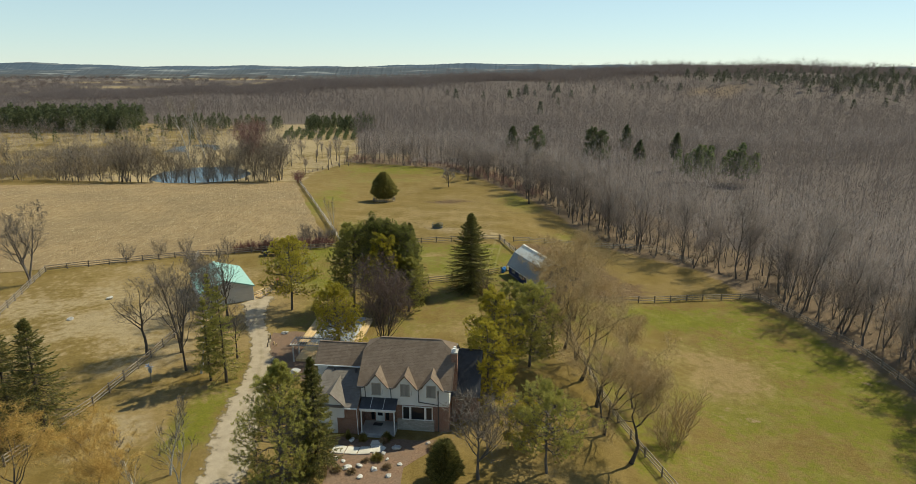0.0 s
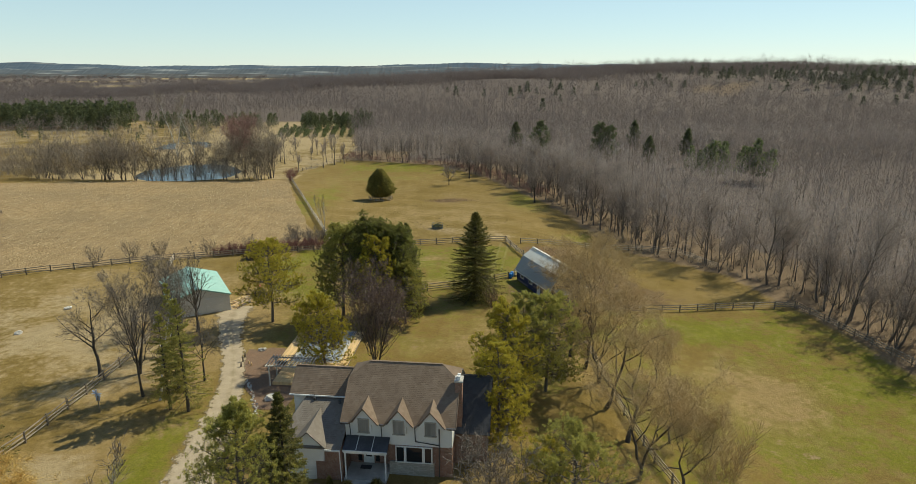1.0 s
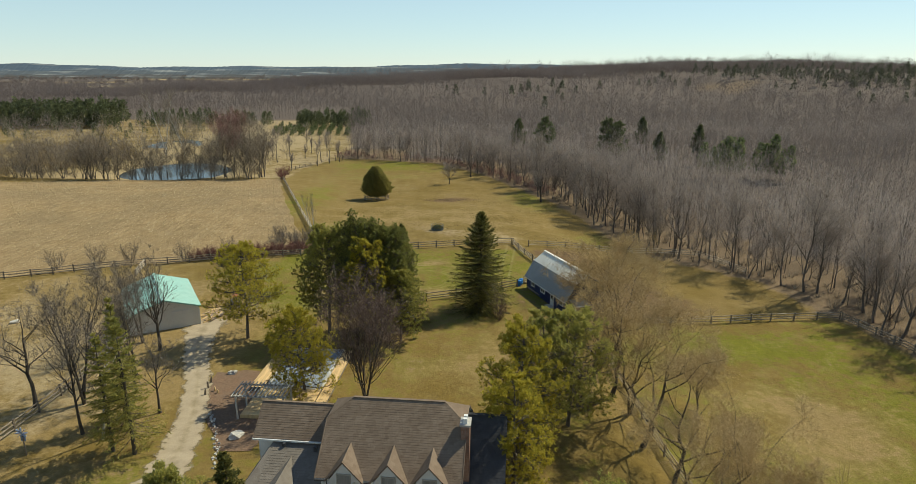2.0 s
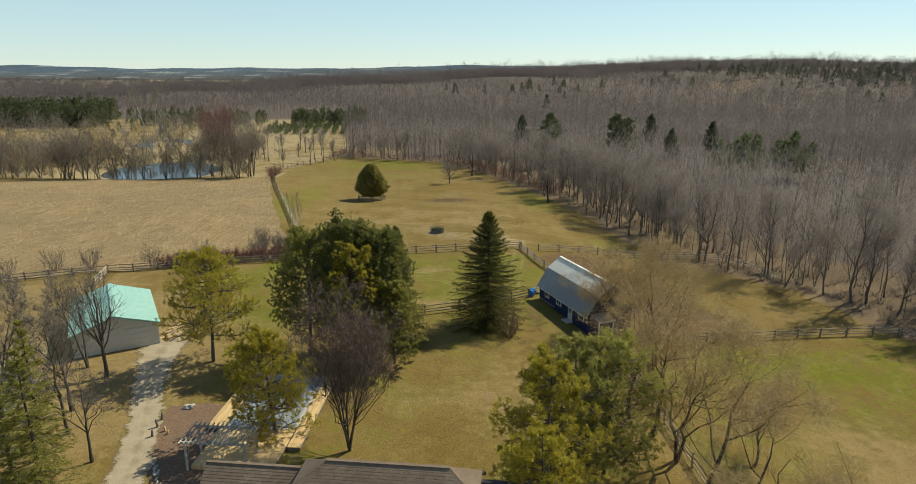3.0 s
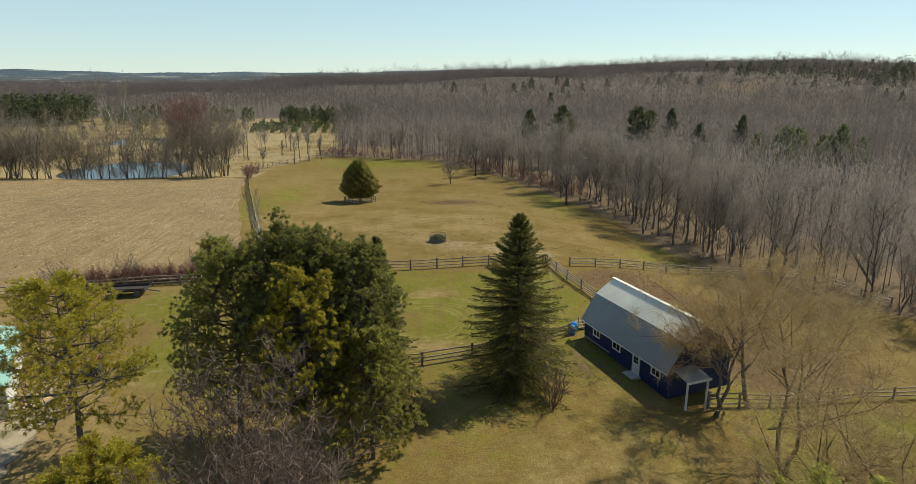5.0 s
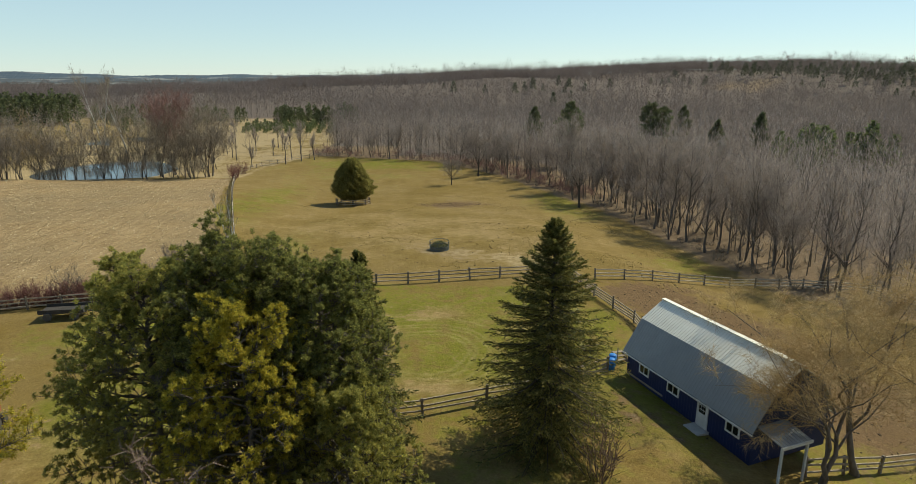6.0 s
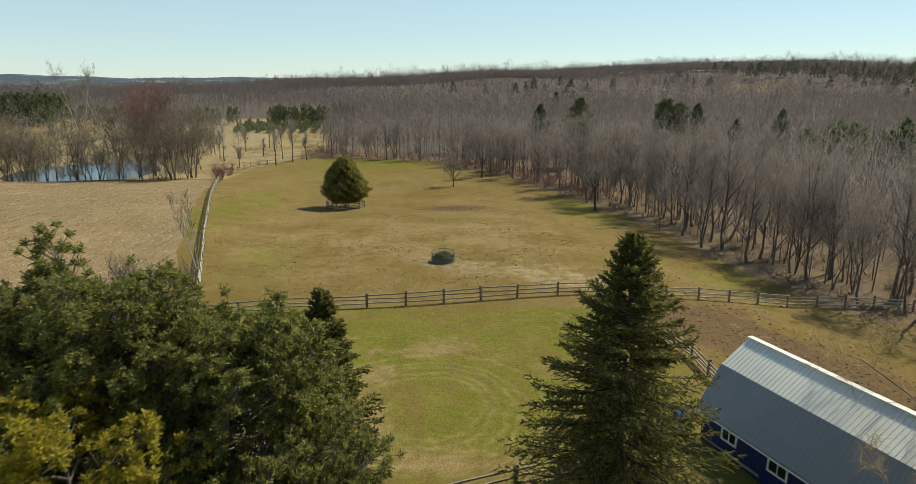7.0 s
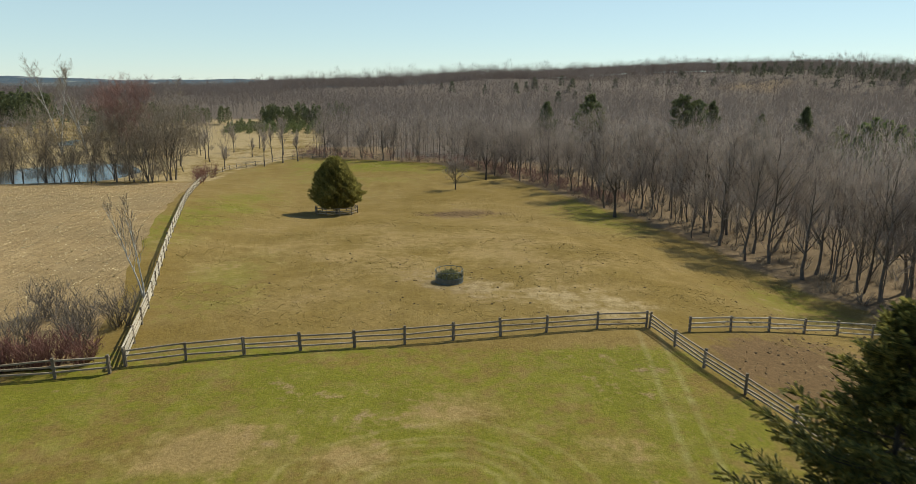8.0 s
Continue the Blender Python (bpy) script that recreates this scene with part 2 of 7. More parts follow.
EDGE_Y = (20, 74, 84, 93, 107, 124, 130, 140, 155, 172, 190, 212, 233, 252, 268, 284)
EDGE_X = (63, 60.5, 60, 59, 56.8, 52.5, 46, 37.5, 33, 31, 27, 21, 12.5, 3, -8, -52)


def wood_edge(y):
    return np.interp(y, EDGE_Y, EDGE_X)


def in_woods(x, y):
    """1 inside the bare woods, 0 in the open."""
    x, y = np.asarray(x, float), np.asarray(y, float)
    w = (x > wood_edge(y)) & (y < 284)
    w |= (y >= 284) & (x > -52 - 0.2 * np.maximum(0, y - 330))
    w |= y > 455 + 0.06 * np.maximum(0, -x - 100)
    w &= ~(((x - 250) / 34) ** 2 + ((y - 608) / 13) ** 2 < 1)
    return w


# fields and meadows on the far plain: middle, half lengths
CLEARINGS = ((-560, 1020, 150, 38), (-330, 1330, 130, 60), (-860, 1500, 240, 70), (-520, 1900, 260, 90), (-1250, 2050, 300, 90), (-150, 1750, 160, 70), (-900, 2500, 380, 110), (-300, 2550, 260, 90))


def in_clearing(x, y):
    hit = np.zeros(np.shape(x), bool)
    for cx, cy, a, b in CLEARINGS:
        hit |= (np.abs(x - cx) < a * (1 + 0.15 * np.sin(y / 31))) & (np.abs(y - cy) < b)
    return hit


def spaced(lo, a, b, hi, step, grow):
    """Grid lines: even between a and b, wider and wider out to lo and hi."""
    mid = list(np.arange(a, b + 0.01, step))
    up, s = [], step
    while (mid + up)[-1] < hi:
        s *= grow
        up.append((mid + up)[-1] + s)
    down, s = [], step
    while (down[-1] if down else mid[0]) > lo:
        s *= grow
        down.append((down[-1] if down else mid[0]) - s)
    return np.array(down[::-1] + mid + up)


def blob(x, y, cx, cy, rx, ry=None, turn=0.0):
    ry = ry or rx
    c, s = math.cos(radians(turn)), math.sin(radians(turn))
    u, v = (x - cx) * c + (y - cy) * s, -(x - cx) * s + (y - cy) * c
    return np.exp(-((u / rx) ** 2 + (v / ry) ** 2))


def ground_material():
    m, nt, b = material("ground", 0.95, 0, 0.1)
    tc = nt.nodes.new("ShaderNodeTexCoord")
    v = tc.outputs["Object"]

    def att(name):
        n = nt.nodes.new("ShaderNodeAttribute")
        n.attribute_name = name
        return n.outputs["Fac"]

    fine = noise_fac(nt, v, 7.0, 6, 0.7, 0.3, 0.7)
    mid = noise_fac(nt, v, 0.9, 5, 0.65, 0.32, 0.68)
    big = noise_fac(nt, v, 0.11, 5, 0.6, 0.36, 0.64)
    straw = noise_fac(nt, v, 0.35, 6, 0.75, 0.5, 0.66)
    olive = blend(nt, fine, (0.134, 0.091, 0.024), (0.228, 0.157, 0.047))
    green = blend(nt, fine, (0.112, 0.114, 0.012), (0.196, 0.182, 0.026))
    tan = blend(nt, fine, (0.195, 0.132, 0.052), (0.335, 0.240, 0.105))
    dirt = blend(nt, fine, (0.080, 0.049, 0.024), (0.205, 0.132, 0.068))
    litter = blend(nt, fine, (0.135, 0.094, 0.058), (0.265, 0.192, 0.124))

    def mask(name, spread):
        n = calc(nt, "ADD", calc(nt, "MULTIPLY", calc(nt, "SUBTRACT", mid, 0.5), spread), calc(nt, "MULTIPLY", calc(nt, "SUBTRACT", big, 0.5), spread))
        s = calc(nt, "ADD", att(name), n)
        r = nt.nodes.new("ShaderNodeMapRange")
        r.interpolation_type = "SMOOTHSTEP"
        r.inputs[1].default_value, r.inputs[2].default_value = 0.25, 0.75
        nt.links.new(s, r.inputs[0])
        return r.outputs[0]

    col = blend(nt, calc(nt, "MULTIPLY", big, 0.6), olive, tan)
    col = blend(nt, mask("lush", 0.45), col, green)
    col = blend(nt, mask("dry", 0.5), col, tan)
    col = blend(nt, calc(nt, "MULTIPLY", straw, 0.22), col, (0.33, 0.25, 0.115))
    # faint wheel rings worn into the lawn
    xyz = nt.nodes.new("ShaderNodeSeparateXYZ")
    nt.links.new(v, xyz.inputs[0])
    du, dv = calc(nt, "SUBTRACT", xyz.outputs[0], -5.5), calc(nt, "SUBTRACT", xyz.outputs[1], 114.0)
    dist = calc(nt, "SQRT", calc(nt, "ADD", calc(nt, "MULTIPLY", du, du), calc(nt, "MULTIPLY", dv, dv)))
    dist = calc(nt, "ADD", dist, calc(nt, "MULTIPLY", big, 1.2))
    for radius in (4.4, 5.0, 5.9, 6.6, 8.0):
        off = calc(nt, "ABSOLUTE", calc(nt, "SUBTRACT", dist, radius))
        r = nt.nodes.new("ShaderNodeMapRange")
        r.inputs[1].default_value, r.inputs[2].default_value, r.inputs[3].default_value, r.inputs[4].default_value = 0.05, 0.26, 0.45, 0.0
        nt.links.new(off, r.inputs[0])
        col = blend(nt, calc(nt, "MULTIPLY", r.outputs[0], mid), col, (0.33, 0.27, 0.12))
    lane = calc(nt, "SUBTRACT", xyz.outputs[0], calc(nt, "ADD", 6.7, calc(nt, "MULTIPLY", calc(nt, "SUBTRACT", xyz.outputs[1], 116.3), 0.15)))
    for side in (-0.75, 0.75):
        off = calc(nt, "ADD", calc(nt, "ABSOLUTE", calc(nt, "ADD", lane, side)), calc(nt, "MULTIPLY", calc(nt, "GREATER_THAN", calc(nt, "ABSOLUTE", calc(nt, "SUBTRACT", xyz.outputs[1], 121.0)), 12.5), 9.0))
        r = nt.nodes.new("ShaderNodeMapRange")
        r.inputs[1].default_value, r.inputs[2].default_value, r.inputs[3].default_value, r.inputs[4].default_value = 0.08, 0.30, 0.45, 0.0
        nt.links.new(off, r.inputs[0])
        col = blend(nt, calc(nt, "MULTIPLY", r.outputs[0], mid), col, (0.34, 0.29, 0.15))
    col = blend(nt, mask("dirt", 0.55), col, dirt)
    col = blend(nt, mask("hay", 0.5), col, blend(nt, fine, (0.25, 0.185, 0.098), (0.42, 0.325, 0.185)))
    col = blend(nt, mask("litter", 0.35), col, litter)
    # deep woods floor: grey brush tone, darkened for the shade under the trees
    col = blend(nt, att("brush"), col, blend(nt, fine, (0.105, 0.083, 0.070), (0.165, 0.133, 0.115)))
    # tussocks, thatch and hoof marks
    speck = noise_fac(nt, v, 2.3, 8, 0.85, 0.36, 0.64)
    tuss = noise_fac(nt, v, 0.45, 8, 0.8, 0.36, 0.64)
    dark = nt.nodes.new("ShaderNodeHueSaturation")
    nt.links.new(calc(nt, "ADD", 0.73, calc(nt, "ADD", calc(nt, "MULTIPLY", speck, 0.26), calc(nt, "MULTIPLY", tuss, 0.20))), dark.inputs["Value"])
    nt.links.new(col, dark.inputs["Color"])
    nt.links.new(dark.outputs[0], b.inputs["Base Color"])
    bump(nt, b, calc(nt, "ADD", fine, calc(nt, "ADD", mid, speck)), 0.4, 0.10)
    return m


def build_ground():
    xs = spaced(-4600, -112, 74, 4600, 2.0, 1.10)
    ys = spaced(-900, 30, 300, 4750, 2.0, 1.07)
    X, Y = np.meshgrid(xs, ys)
    Z = ground_z(X, Y)
    n, k = X.shape
    V = np.stack([X, Y, Z], -1).reshape(-1, 3)
    i = np.arange(n * k).reshape(n, k)
    Q = np.stack([i[:-1, :-1], i[:-1, 1:], i[1:, 1:], i[1:, :-1]], -1).reshape(-1, 4)
    me = mesh_np("ground", V, Q, smooth=True)
    x, y = V[:, 0], V[:, 1]
    litter = in_woods(x, y) * 1.0
    near_edge = ramp01(-5, 3, x - wood_edge(y)) * (y < 284)
    litter = np.maximum(litter, near_edge)
    litter = np.maximum(litter, ((y > 900) | ((y > 500) & (x > 0))) * 1.0)
    litter[in_clearing(x, y)] = 0
    lush = (0.38 + 0.20 * ramp01(100, 106, y)) * ((x > -32) & (x < 14) & (y > 60) & (y < 132))
    lush = np.maximum(lush, 0.55 * blob(x, y, -33, 118, 14, 6))
    lush = np.maximum(lush, 1.0 * blob(x, y, 36, 98, 12, 8))
    lush = np.maximum(lush, (0.46 * ((x > 17) & (x < 62) & (y < 106.5)) + 0.2 * blob(x, y, 50, 76, 9, 26)))
    lush = np.maximum(lush, 0.9 * blob(x, y, -29, 60, 3.2, 9))
    lush = np.maximum(lush, 0.35 * blob(x, y, -30, 245, 30, 30))
    lush = np.maximum(lush, 0.5 * blob(x, y, -25, 148, 6, 18))
    lush = np.maximum(lush, 0.5 * blob(x, y, 28, 150, 9, 10))
    lush = np.maximum(lush, 0.6 * blob(x, y, -40, 180, 7, 45))
    lush = np.maximum(lush, 0.62 * blob(x, y, -22, 262, 34, 22))
    lush = np.maximum(lush, 0.5 * blob(x, y, 20, 196, 9, 30))
    dry = 0.8 * blob(x, y, -52, 108, 14, 10) + 0.5 * blob(x, y, -62, 95, 16, 16) + 0.45 * blob(x, y, -50, 80, 10, 12) + 0.4 * blob(x, y, 40, 82, 8, 6) + 0.3 * blob(x, y, -7, 158, 26, 18) + 0.5 * blob(x, y, 24, 118, 10, 16) + 0.25 * blob(x, y, -5, 165, 40, 30) + 0.95 * blob(x, y, -12, 112, 3, 2.2) + 0.9 * blob(x, y, -19, 108.5, 3, 2) + 0.9 * blob(x, y, -4, 122.5, 2.6, 1.4) + 0.9 * blob(x, y, -9.5, 117.6, 2.2, 1.3) + 0.8 * blob(x, y, 3, 119, 2, 1.4) + 0.8 * blob(x, y, -17, 119, 3, 1.5) + 0.5 * blob(x, y, 7, 88, 6, 12) + 0.35 * blob(x, y, -2, 82, 8, 8) + 0.9 * blob(x, y, -5, 108.5, 7, 1.4) + 0.6 * blob(x, y, -34, 97, 9, 6) + 0.6 * blob(x, y, -32, 86, 5, 9)
    dry += 0.5 * blob(x, y, 36, 76, 9, 7) + 0.4 * blob(x, y, 30, 88, 6, 6) + 0.9 * blob(x, y, -36, 57, 5, 7) + 0.6 * blob(x, y, -37, 72, 10, 10) + 0.5 * blob(x, y, -37, 88, 8, 8) + 0.9 * blob(x, y, 250, 608, 34, 12)  + 0.45 * blob(x, y, -40, 90, 14, 10) + 0.35 * blob(x, y, -9, 113, 4, 2.5) + 0.4 * blob(x, y, -20, 118, 8, 2)
    dirt = 1.05 * blob(x, y, 24, 122, 8.5, 15, 22) + 0.7 * blob(x, y, 16, 130, 4.5, 5) + 0.6 * blob(x, y, 27, 110, 7, 6) + 0.3 * blob(x, y, -5, 145, 7, 5) + 0.75 * blob(x, y, -4, 194, 8, 4)  + 0.35 * blob(x, y, 8, 105, 3, 9, 20)
    dirt += 0.35 * blob(x, y, -36, 57, 4.5, 6) + 0.6 * blob(x, y, -2, 106.5, 6, 1.6) + 0.2 * blob(x, y, -34, 72, 7, 9)
    hay = (0.85 - 0.25 * ramp01(-84, -72, x)) * ((y > 231) & (x < -59 + 10 * ramp01(250, 290, y)) & (y < 460)) * (1 - 0.5 * ramp01(-120, -160, x))
    hay = np.maximum(hay, 0.75 * in_clearing(x, y))
    hay = hay + 0.55 * blob(x, y, 8, 138.5, 7, 4, -20) + 0.4 * blob(x, y, -3, 146, 6, 4) + 0.5 * blob(x, y, -64, 90, 20, 22) + 0.45 * blob(x, y, -44, 84, 10, 16) + 0.8 * blob(x, y, -36.5, 56, 4, 6)
    # mask for the painted shade and brush tone, well inside the woods
    brush = np.where(in_woods(x, y) & ((x > wood_edge(y) + 28) | (y > 315)), 1.0, 0.0) * ~in_clearing(x, y)
    for name, vals in (("brush", brush), ("hay", hay), ("lush", lush), ("dry", dry), ("dirt", dirt), ("litter", litter)):
        a = me.attributes.new(name, "FLOAT", "POINT")
        a.data.foreach_set("value", np.clip(vals, 0, 1).astype(np.float32))
    tagged(obj("ground", me, ground_material()), "early spring grassland with tan, olive and green patches", "ground", kind="structure")


build_ground()


def drape(name, outline, mat, label, category, lift=0.04, step=1.5, edge_noise=0.0):
    """A sheet over the ground inside an outline (a list of plan points), cut along it."""
    bm = bmesh.new()
    pts = np.array(outline, float)
    rng = np.random.default_rng(5)
    dense = []
    for p, q in zip(pts, np.roll(pts, -1, 0)):
        k = max(1, int(np.linalg.norm(q - p) / step))
        for j in range(k):
            dense.append(p + (q - p) * j / k + rng.normal(0, edge_noise, 2))
    f = bm.faces.new([bm.verts.new((p[0], p[1], 0)) for p in dense])
    lo, hi = pts.min(0), pts.max(0)
    for ax in (0, 1):
        for c in np.arange(lo[ax] + step, hi[ax], step):
            bmesh.ops.bisect_plane(bm, geom=bm.verts[:] + bm.edges[:] + bm.faces[:], plane_co=(c, 0, 0) if ax == 0 else (0, c, 0), plane_no=(1, 0, 0) if ax == 0 else (0, 1, 0))
    for v in bm.verts:
        v.co.z = float(ground_z(v.co.x, v.co.y)) + lift
    bmesh.ops.recalc_face_normals(bm, faces=bm.faces)
    me = bm_mesh(name, bm)
    if len(me.polygons) and me.polygons[0].normal.z < 0:
        me.flip_normals()
    return tagged(obj(name, me, mat), label, category, kind="structure")


def gravel_material():
    m, nt, b = material("gravel", 0.95, 0, 0.15)
    v = coords(nt)
    fine = noise_fac(nt, v, 14, 6, 0.75, 0.3, 0.7)
    mid = noise_fac(nt, v, 0.8, 5, 0.7, 0.35, 0.65)
    at = nt.nodes.new("ShaderNodeAttribute")
    at.attribute_name = "across"
    off = calc(nt, "ABSOLUTE", at.outputs["Fac"])
    col = blend(nt, fine, (0.33, 0.262, 0.180), (0.50, 0.415, 0.30))
    col = blend(nt, calc(nt, "MULTIPLY", mid, 0.5), col, (0.25, 0.20, 0.14))
    # between and beside the wheel tracks the gravel is thin and weedy
    track = calc(nt, "ABSOLUTE", calc(nt, "SUBTRACT", off, 0.45))
    weeds = nt.nodes.new("ShaderNodeMapRange")
    weeds.inputs[1].default_value, weeds.inputs[2].default_value, weeds.inputs[4].default_value = 0.20, 0.60, 0.75
    nt.links.new(calc(nt, "ADD", track, calc(nt, "MULTIPLY", calc(nt, "SUBTRACT", mid, 0.5), 0.35)), weeds.inputs[0])
    col = blend(nt, weeds.outputs[0], col, blend(nt, fine, (0.19, 0.15, 0.085), (0.31, 0.25, 0.155)))
    nt.links.new(col, b.inputs["Base Color"])
    bump(nt, b, fine, 0.5, 0.03)
    # the edge frays out into the grass
    gone = nt.nodes.new("ShaderNodeMapRange")
    gone.inputs[1].default_value, gone.inputs[2].default_value = 0.78, 1.0
    nt.links.new(calc(nt, "ADD", off, calc(nt, "MULTIPLY", calc(nt, "SUBTRACT", mid, 0.5), 0.5)), gone.inputs[0])
    clear = nt.nodes.new("ShaderNodeBsdfTransparent")
    mx = nt.nodes.new("ShaderNodeMixShader")
    nt.links.new(gone.outputs[0], mx.inputs[0])
    nt.links.new(b.outputs[0], mx.inputs[1]), nt.links.new(clear.outputs[0], mx.inputs[2])
    nt.links.new(mx.outputs[0], nt.nodes["Material Output"].inputs[0])
    return m


def field_material():
    m, nt, b = material("corn_stubble", 0.95, 0, 0.1)
    tc = nt.nodes.new("ShaderNodeTexCoord")
    v = tc.outputs["Object"]
    rows = node(nt, "ShaderNodeTexWave", Scale=0.42, Distortion=2.2, Detail=3.0)
    rows.inputs["Detail Scale"].default_value = 0.6
    mp = nt.nodes.new("ShaderNodeMapping")
    mp.inputs["Rotation"].default_value = (0, 0, radians(-17))
    nt.links.new(v, mp.inputs[0]), nt.links.new(mp.outputs[0], rows.inputs["Vector"])
    fine = noise_fac(nt, v, 3.2, 6, 0.75, 0.34, 0.66)
    mid = noise_fac(nt, v, 0.30, 5, 0.65, 0.36, 0.64)
    big = noise_fac(nt, v, 0.035, 4, 0.6, 0.40, 0.60)
    col = blend(nt, fine, (0.195, 0.128, 0.060), (0.415, 0.295, 0.150))
    m2 = nt.nodes.new("ShaderNodeMapping")
    m2.inputs["Rotation"].default_value, m2.inputs["Scale"].default_value = (0, 0, radians(-17)), (1.6, 0.12, 1)
    nt.links.new(v, m2.inputs[0])
    streak = noise_fac(nt, m2.outputs[0], 1.0, 5, 0.7, 0.42, 0.58)
    col = blend(nt, calc(nt, "MULTIPLY", streak, 0.55), col, (0.18, 0.118, 0.058))
    col = blend(nt, calc(nt, "MULTIPLY", rows.outputs["Fac"], 0.04), col, (0.17, 0.12, 0.065))
    col = blend(nt, calc(nt, "MULTIPLY", mid, 0.35), col, (0.47, 0.35, 0.20))
    col = blend(nt, calc(nt, "MULTIPLY", big, 0.5), col, (0.20, 0.15, 0.085))
    nt.links.new(col, b.inputs["Base Color"])
    bump(nt, b, calc(nt, "ADD", fine, streak), 0.6, 0.12)
    return m


GRAVEL = gravel_material()
FIELD = field_material()
MULCH = simple("mulch", (0.12, 0.070, 0.043), (0.27, 0.172, 0.112), 5, 0.95, bumps=0.6, c3=(0.17, 0.12, 0.085), dist=0.05)
drape("field", [(-330, 88), (-120, 100), (-78, 112), (-68, 116), (-57, 120.5), (-43, 124.2), (-27.5, 127.8), (-31, 138), (-38.5, 159), (-50, 193), (-58, 222), (-60, 228), (-100, 226), (-155, 216), (-330, 205)],
      FIELD, "harvested corn field with pale stubble rows", "field", 0.09, 3.4, 0.25)


def build_driveway():
    """A ribbon of gravel along its middle line: two pale wheel tracks, a thinner crown and ragged edges."""
    line = np.array([(-12, -70, 2.3), (-17.5, 0, 2.1), (-20.6, 35, 2.3), (-21.9, 49.3, 2.3), (-23.9, 60, 2.5), (-24.9, 69, 1.75), (-25.5, 73, 1.55), (-27.6, 80, 1.5), (-30.6, 87, 1.65), (-32.2, 92, 2.0), (-33.0, 95, 2.6), (-33.2, 98.6, 2.6)])
    yy = np.arange(-70, 98.7, 0.7)
    cx = np.interp(yy, line[:, 1], line[:, 0])
    hw = np.interp(yy, line[:, 1], line[:, 2])
    for _ in range(4):
        cx[1:-1] = (cx[:-2] + 2 * cx[1:-1] + cx[2:]) / 4
        hw[1:-1] = (hw[:-2] + 2 * hw[1:-1] + hw[2:]) / 4
    u = np.linspace(-1, 1, 9)
    X = cx[:, None] + hw[:, None] * u[None, :] * 1.15
    Y = np.broadcast_to(yy[:, None], X.shape)
    V = np.stack([X, Y, ground_z(X, Y) + 0.05], -1).reshape(-1, 3)
    i = np.arange(X.size).reshape(X.shape)
    Q = np.stack([i[:-1, :-1], i[:-1, 1:], i[1:, 1:], i[1:, :-1]], -1).reshape(-1, 4)
    me = mesh_np("driveway", V, Q, smooth=True)
    a = me.attributes.new("across", "FLOAT", "POINT")
    a.data.foreach_set("value", np.broadcast_to(u * 1.15, X.shape).ravel().astype(np.float32))
    tagged(obj("driveway", me, GRAVEL), "pale gravel driveway with worn wheel tracks", "driveway", kind="structure")


build_driveway()
drape("mulch_bed", [(-26.0, 77.0), (-27.0, 83.2), (-22.4, 84.0), (-21.0, 79), (-18, 72), (-18.5, 69), (-21.8, 69.2), (-23.6, 73)],
      MULCH, "brown mulch bed beside the drive", "mulch bed", 0.035, 1.5, 0.15)
drape("front_bed", [(-12.5, 47.5), (-12.6, 56.8), (-0.8, 56.2), (-3.5, 53.4), (-5.2, 51.8), (-5.0, 47.5)],
      MULCH, "brown mulch front garden bed", "mulch bed", 0.035, 1.5, 0.15)



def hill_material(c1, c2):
    """Woods in strips with paler fields between, as they lie on far slopes; c1 and c2 carry painted haze."""
    m, nt, b = material("hazed_hill_woods", 0.95, 0, 0.1)
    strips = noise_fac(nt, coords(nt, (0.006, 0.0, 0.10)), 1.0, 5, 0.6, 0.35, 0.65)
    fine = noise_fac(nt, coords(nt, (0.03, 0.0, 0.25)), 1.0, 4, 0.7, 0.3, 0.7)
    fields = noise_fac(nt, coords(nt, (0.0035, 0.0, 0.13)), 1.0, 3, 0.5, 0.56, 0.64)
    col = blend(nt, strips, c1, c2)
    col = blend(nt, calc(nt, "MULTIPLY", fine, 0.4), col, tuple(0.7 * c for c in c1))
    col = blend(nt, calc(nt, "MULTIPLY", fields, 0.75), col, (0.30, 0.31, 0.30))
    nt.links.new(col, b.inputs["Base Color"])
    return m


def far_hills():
    """Lines of far hills beyond the plain, with distance haze put into their colours."""
    # each farther row's colours are bluer and paler: haze put into the base colour
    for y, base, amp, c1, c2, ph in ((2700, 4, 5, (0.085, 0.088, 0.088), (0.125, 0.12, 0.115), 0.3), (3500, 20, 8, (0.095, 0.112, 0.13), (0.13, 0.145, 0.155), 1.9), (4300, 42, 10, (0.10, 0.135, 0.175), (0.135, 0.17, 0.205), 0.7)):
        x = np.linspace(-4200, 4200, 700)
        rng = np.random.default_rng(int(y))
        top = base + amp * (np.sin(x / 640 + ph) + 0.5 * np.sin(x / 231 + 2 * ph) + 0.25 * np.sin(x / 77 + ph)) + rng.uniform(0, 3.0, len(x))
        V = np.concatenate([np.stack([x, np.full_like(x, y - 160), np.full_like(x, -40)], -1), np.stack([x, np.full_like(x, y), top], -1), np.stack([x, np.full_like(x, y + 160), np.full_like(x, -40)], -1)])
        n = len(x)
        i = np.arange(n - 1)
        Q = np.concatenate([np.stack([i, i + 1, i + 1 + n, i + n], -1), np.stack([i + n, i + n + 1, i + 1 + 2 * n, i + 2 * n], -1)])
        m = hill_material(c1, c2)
        tagged(obj("backdrop", mesh_np("backdrop", V, Q), m), "far wooded hills with blue-grey haze in their colour", "hills", kind="structure")


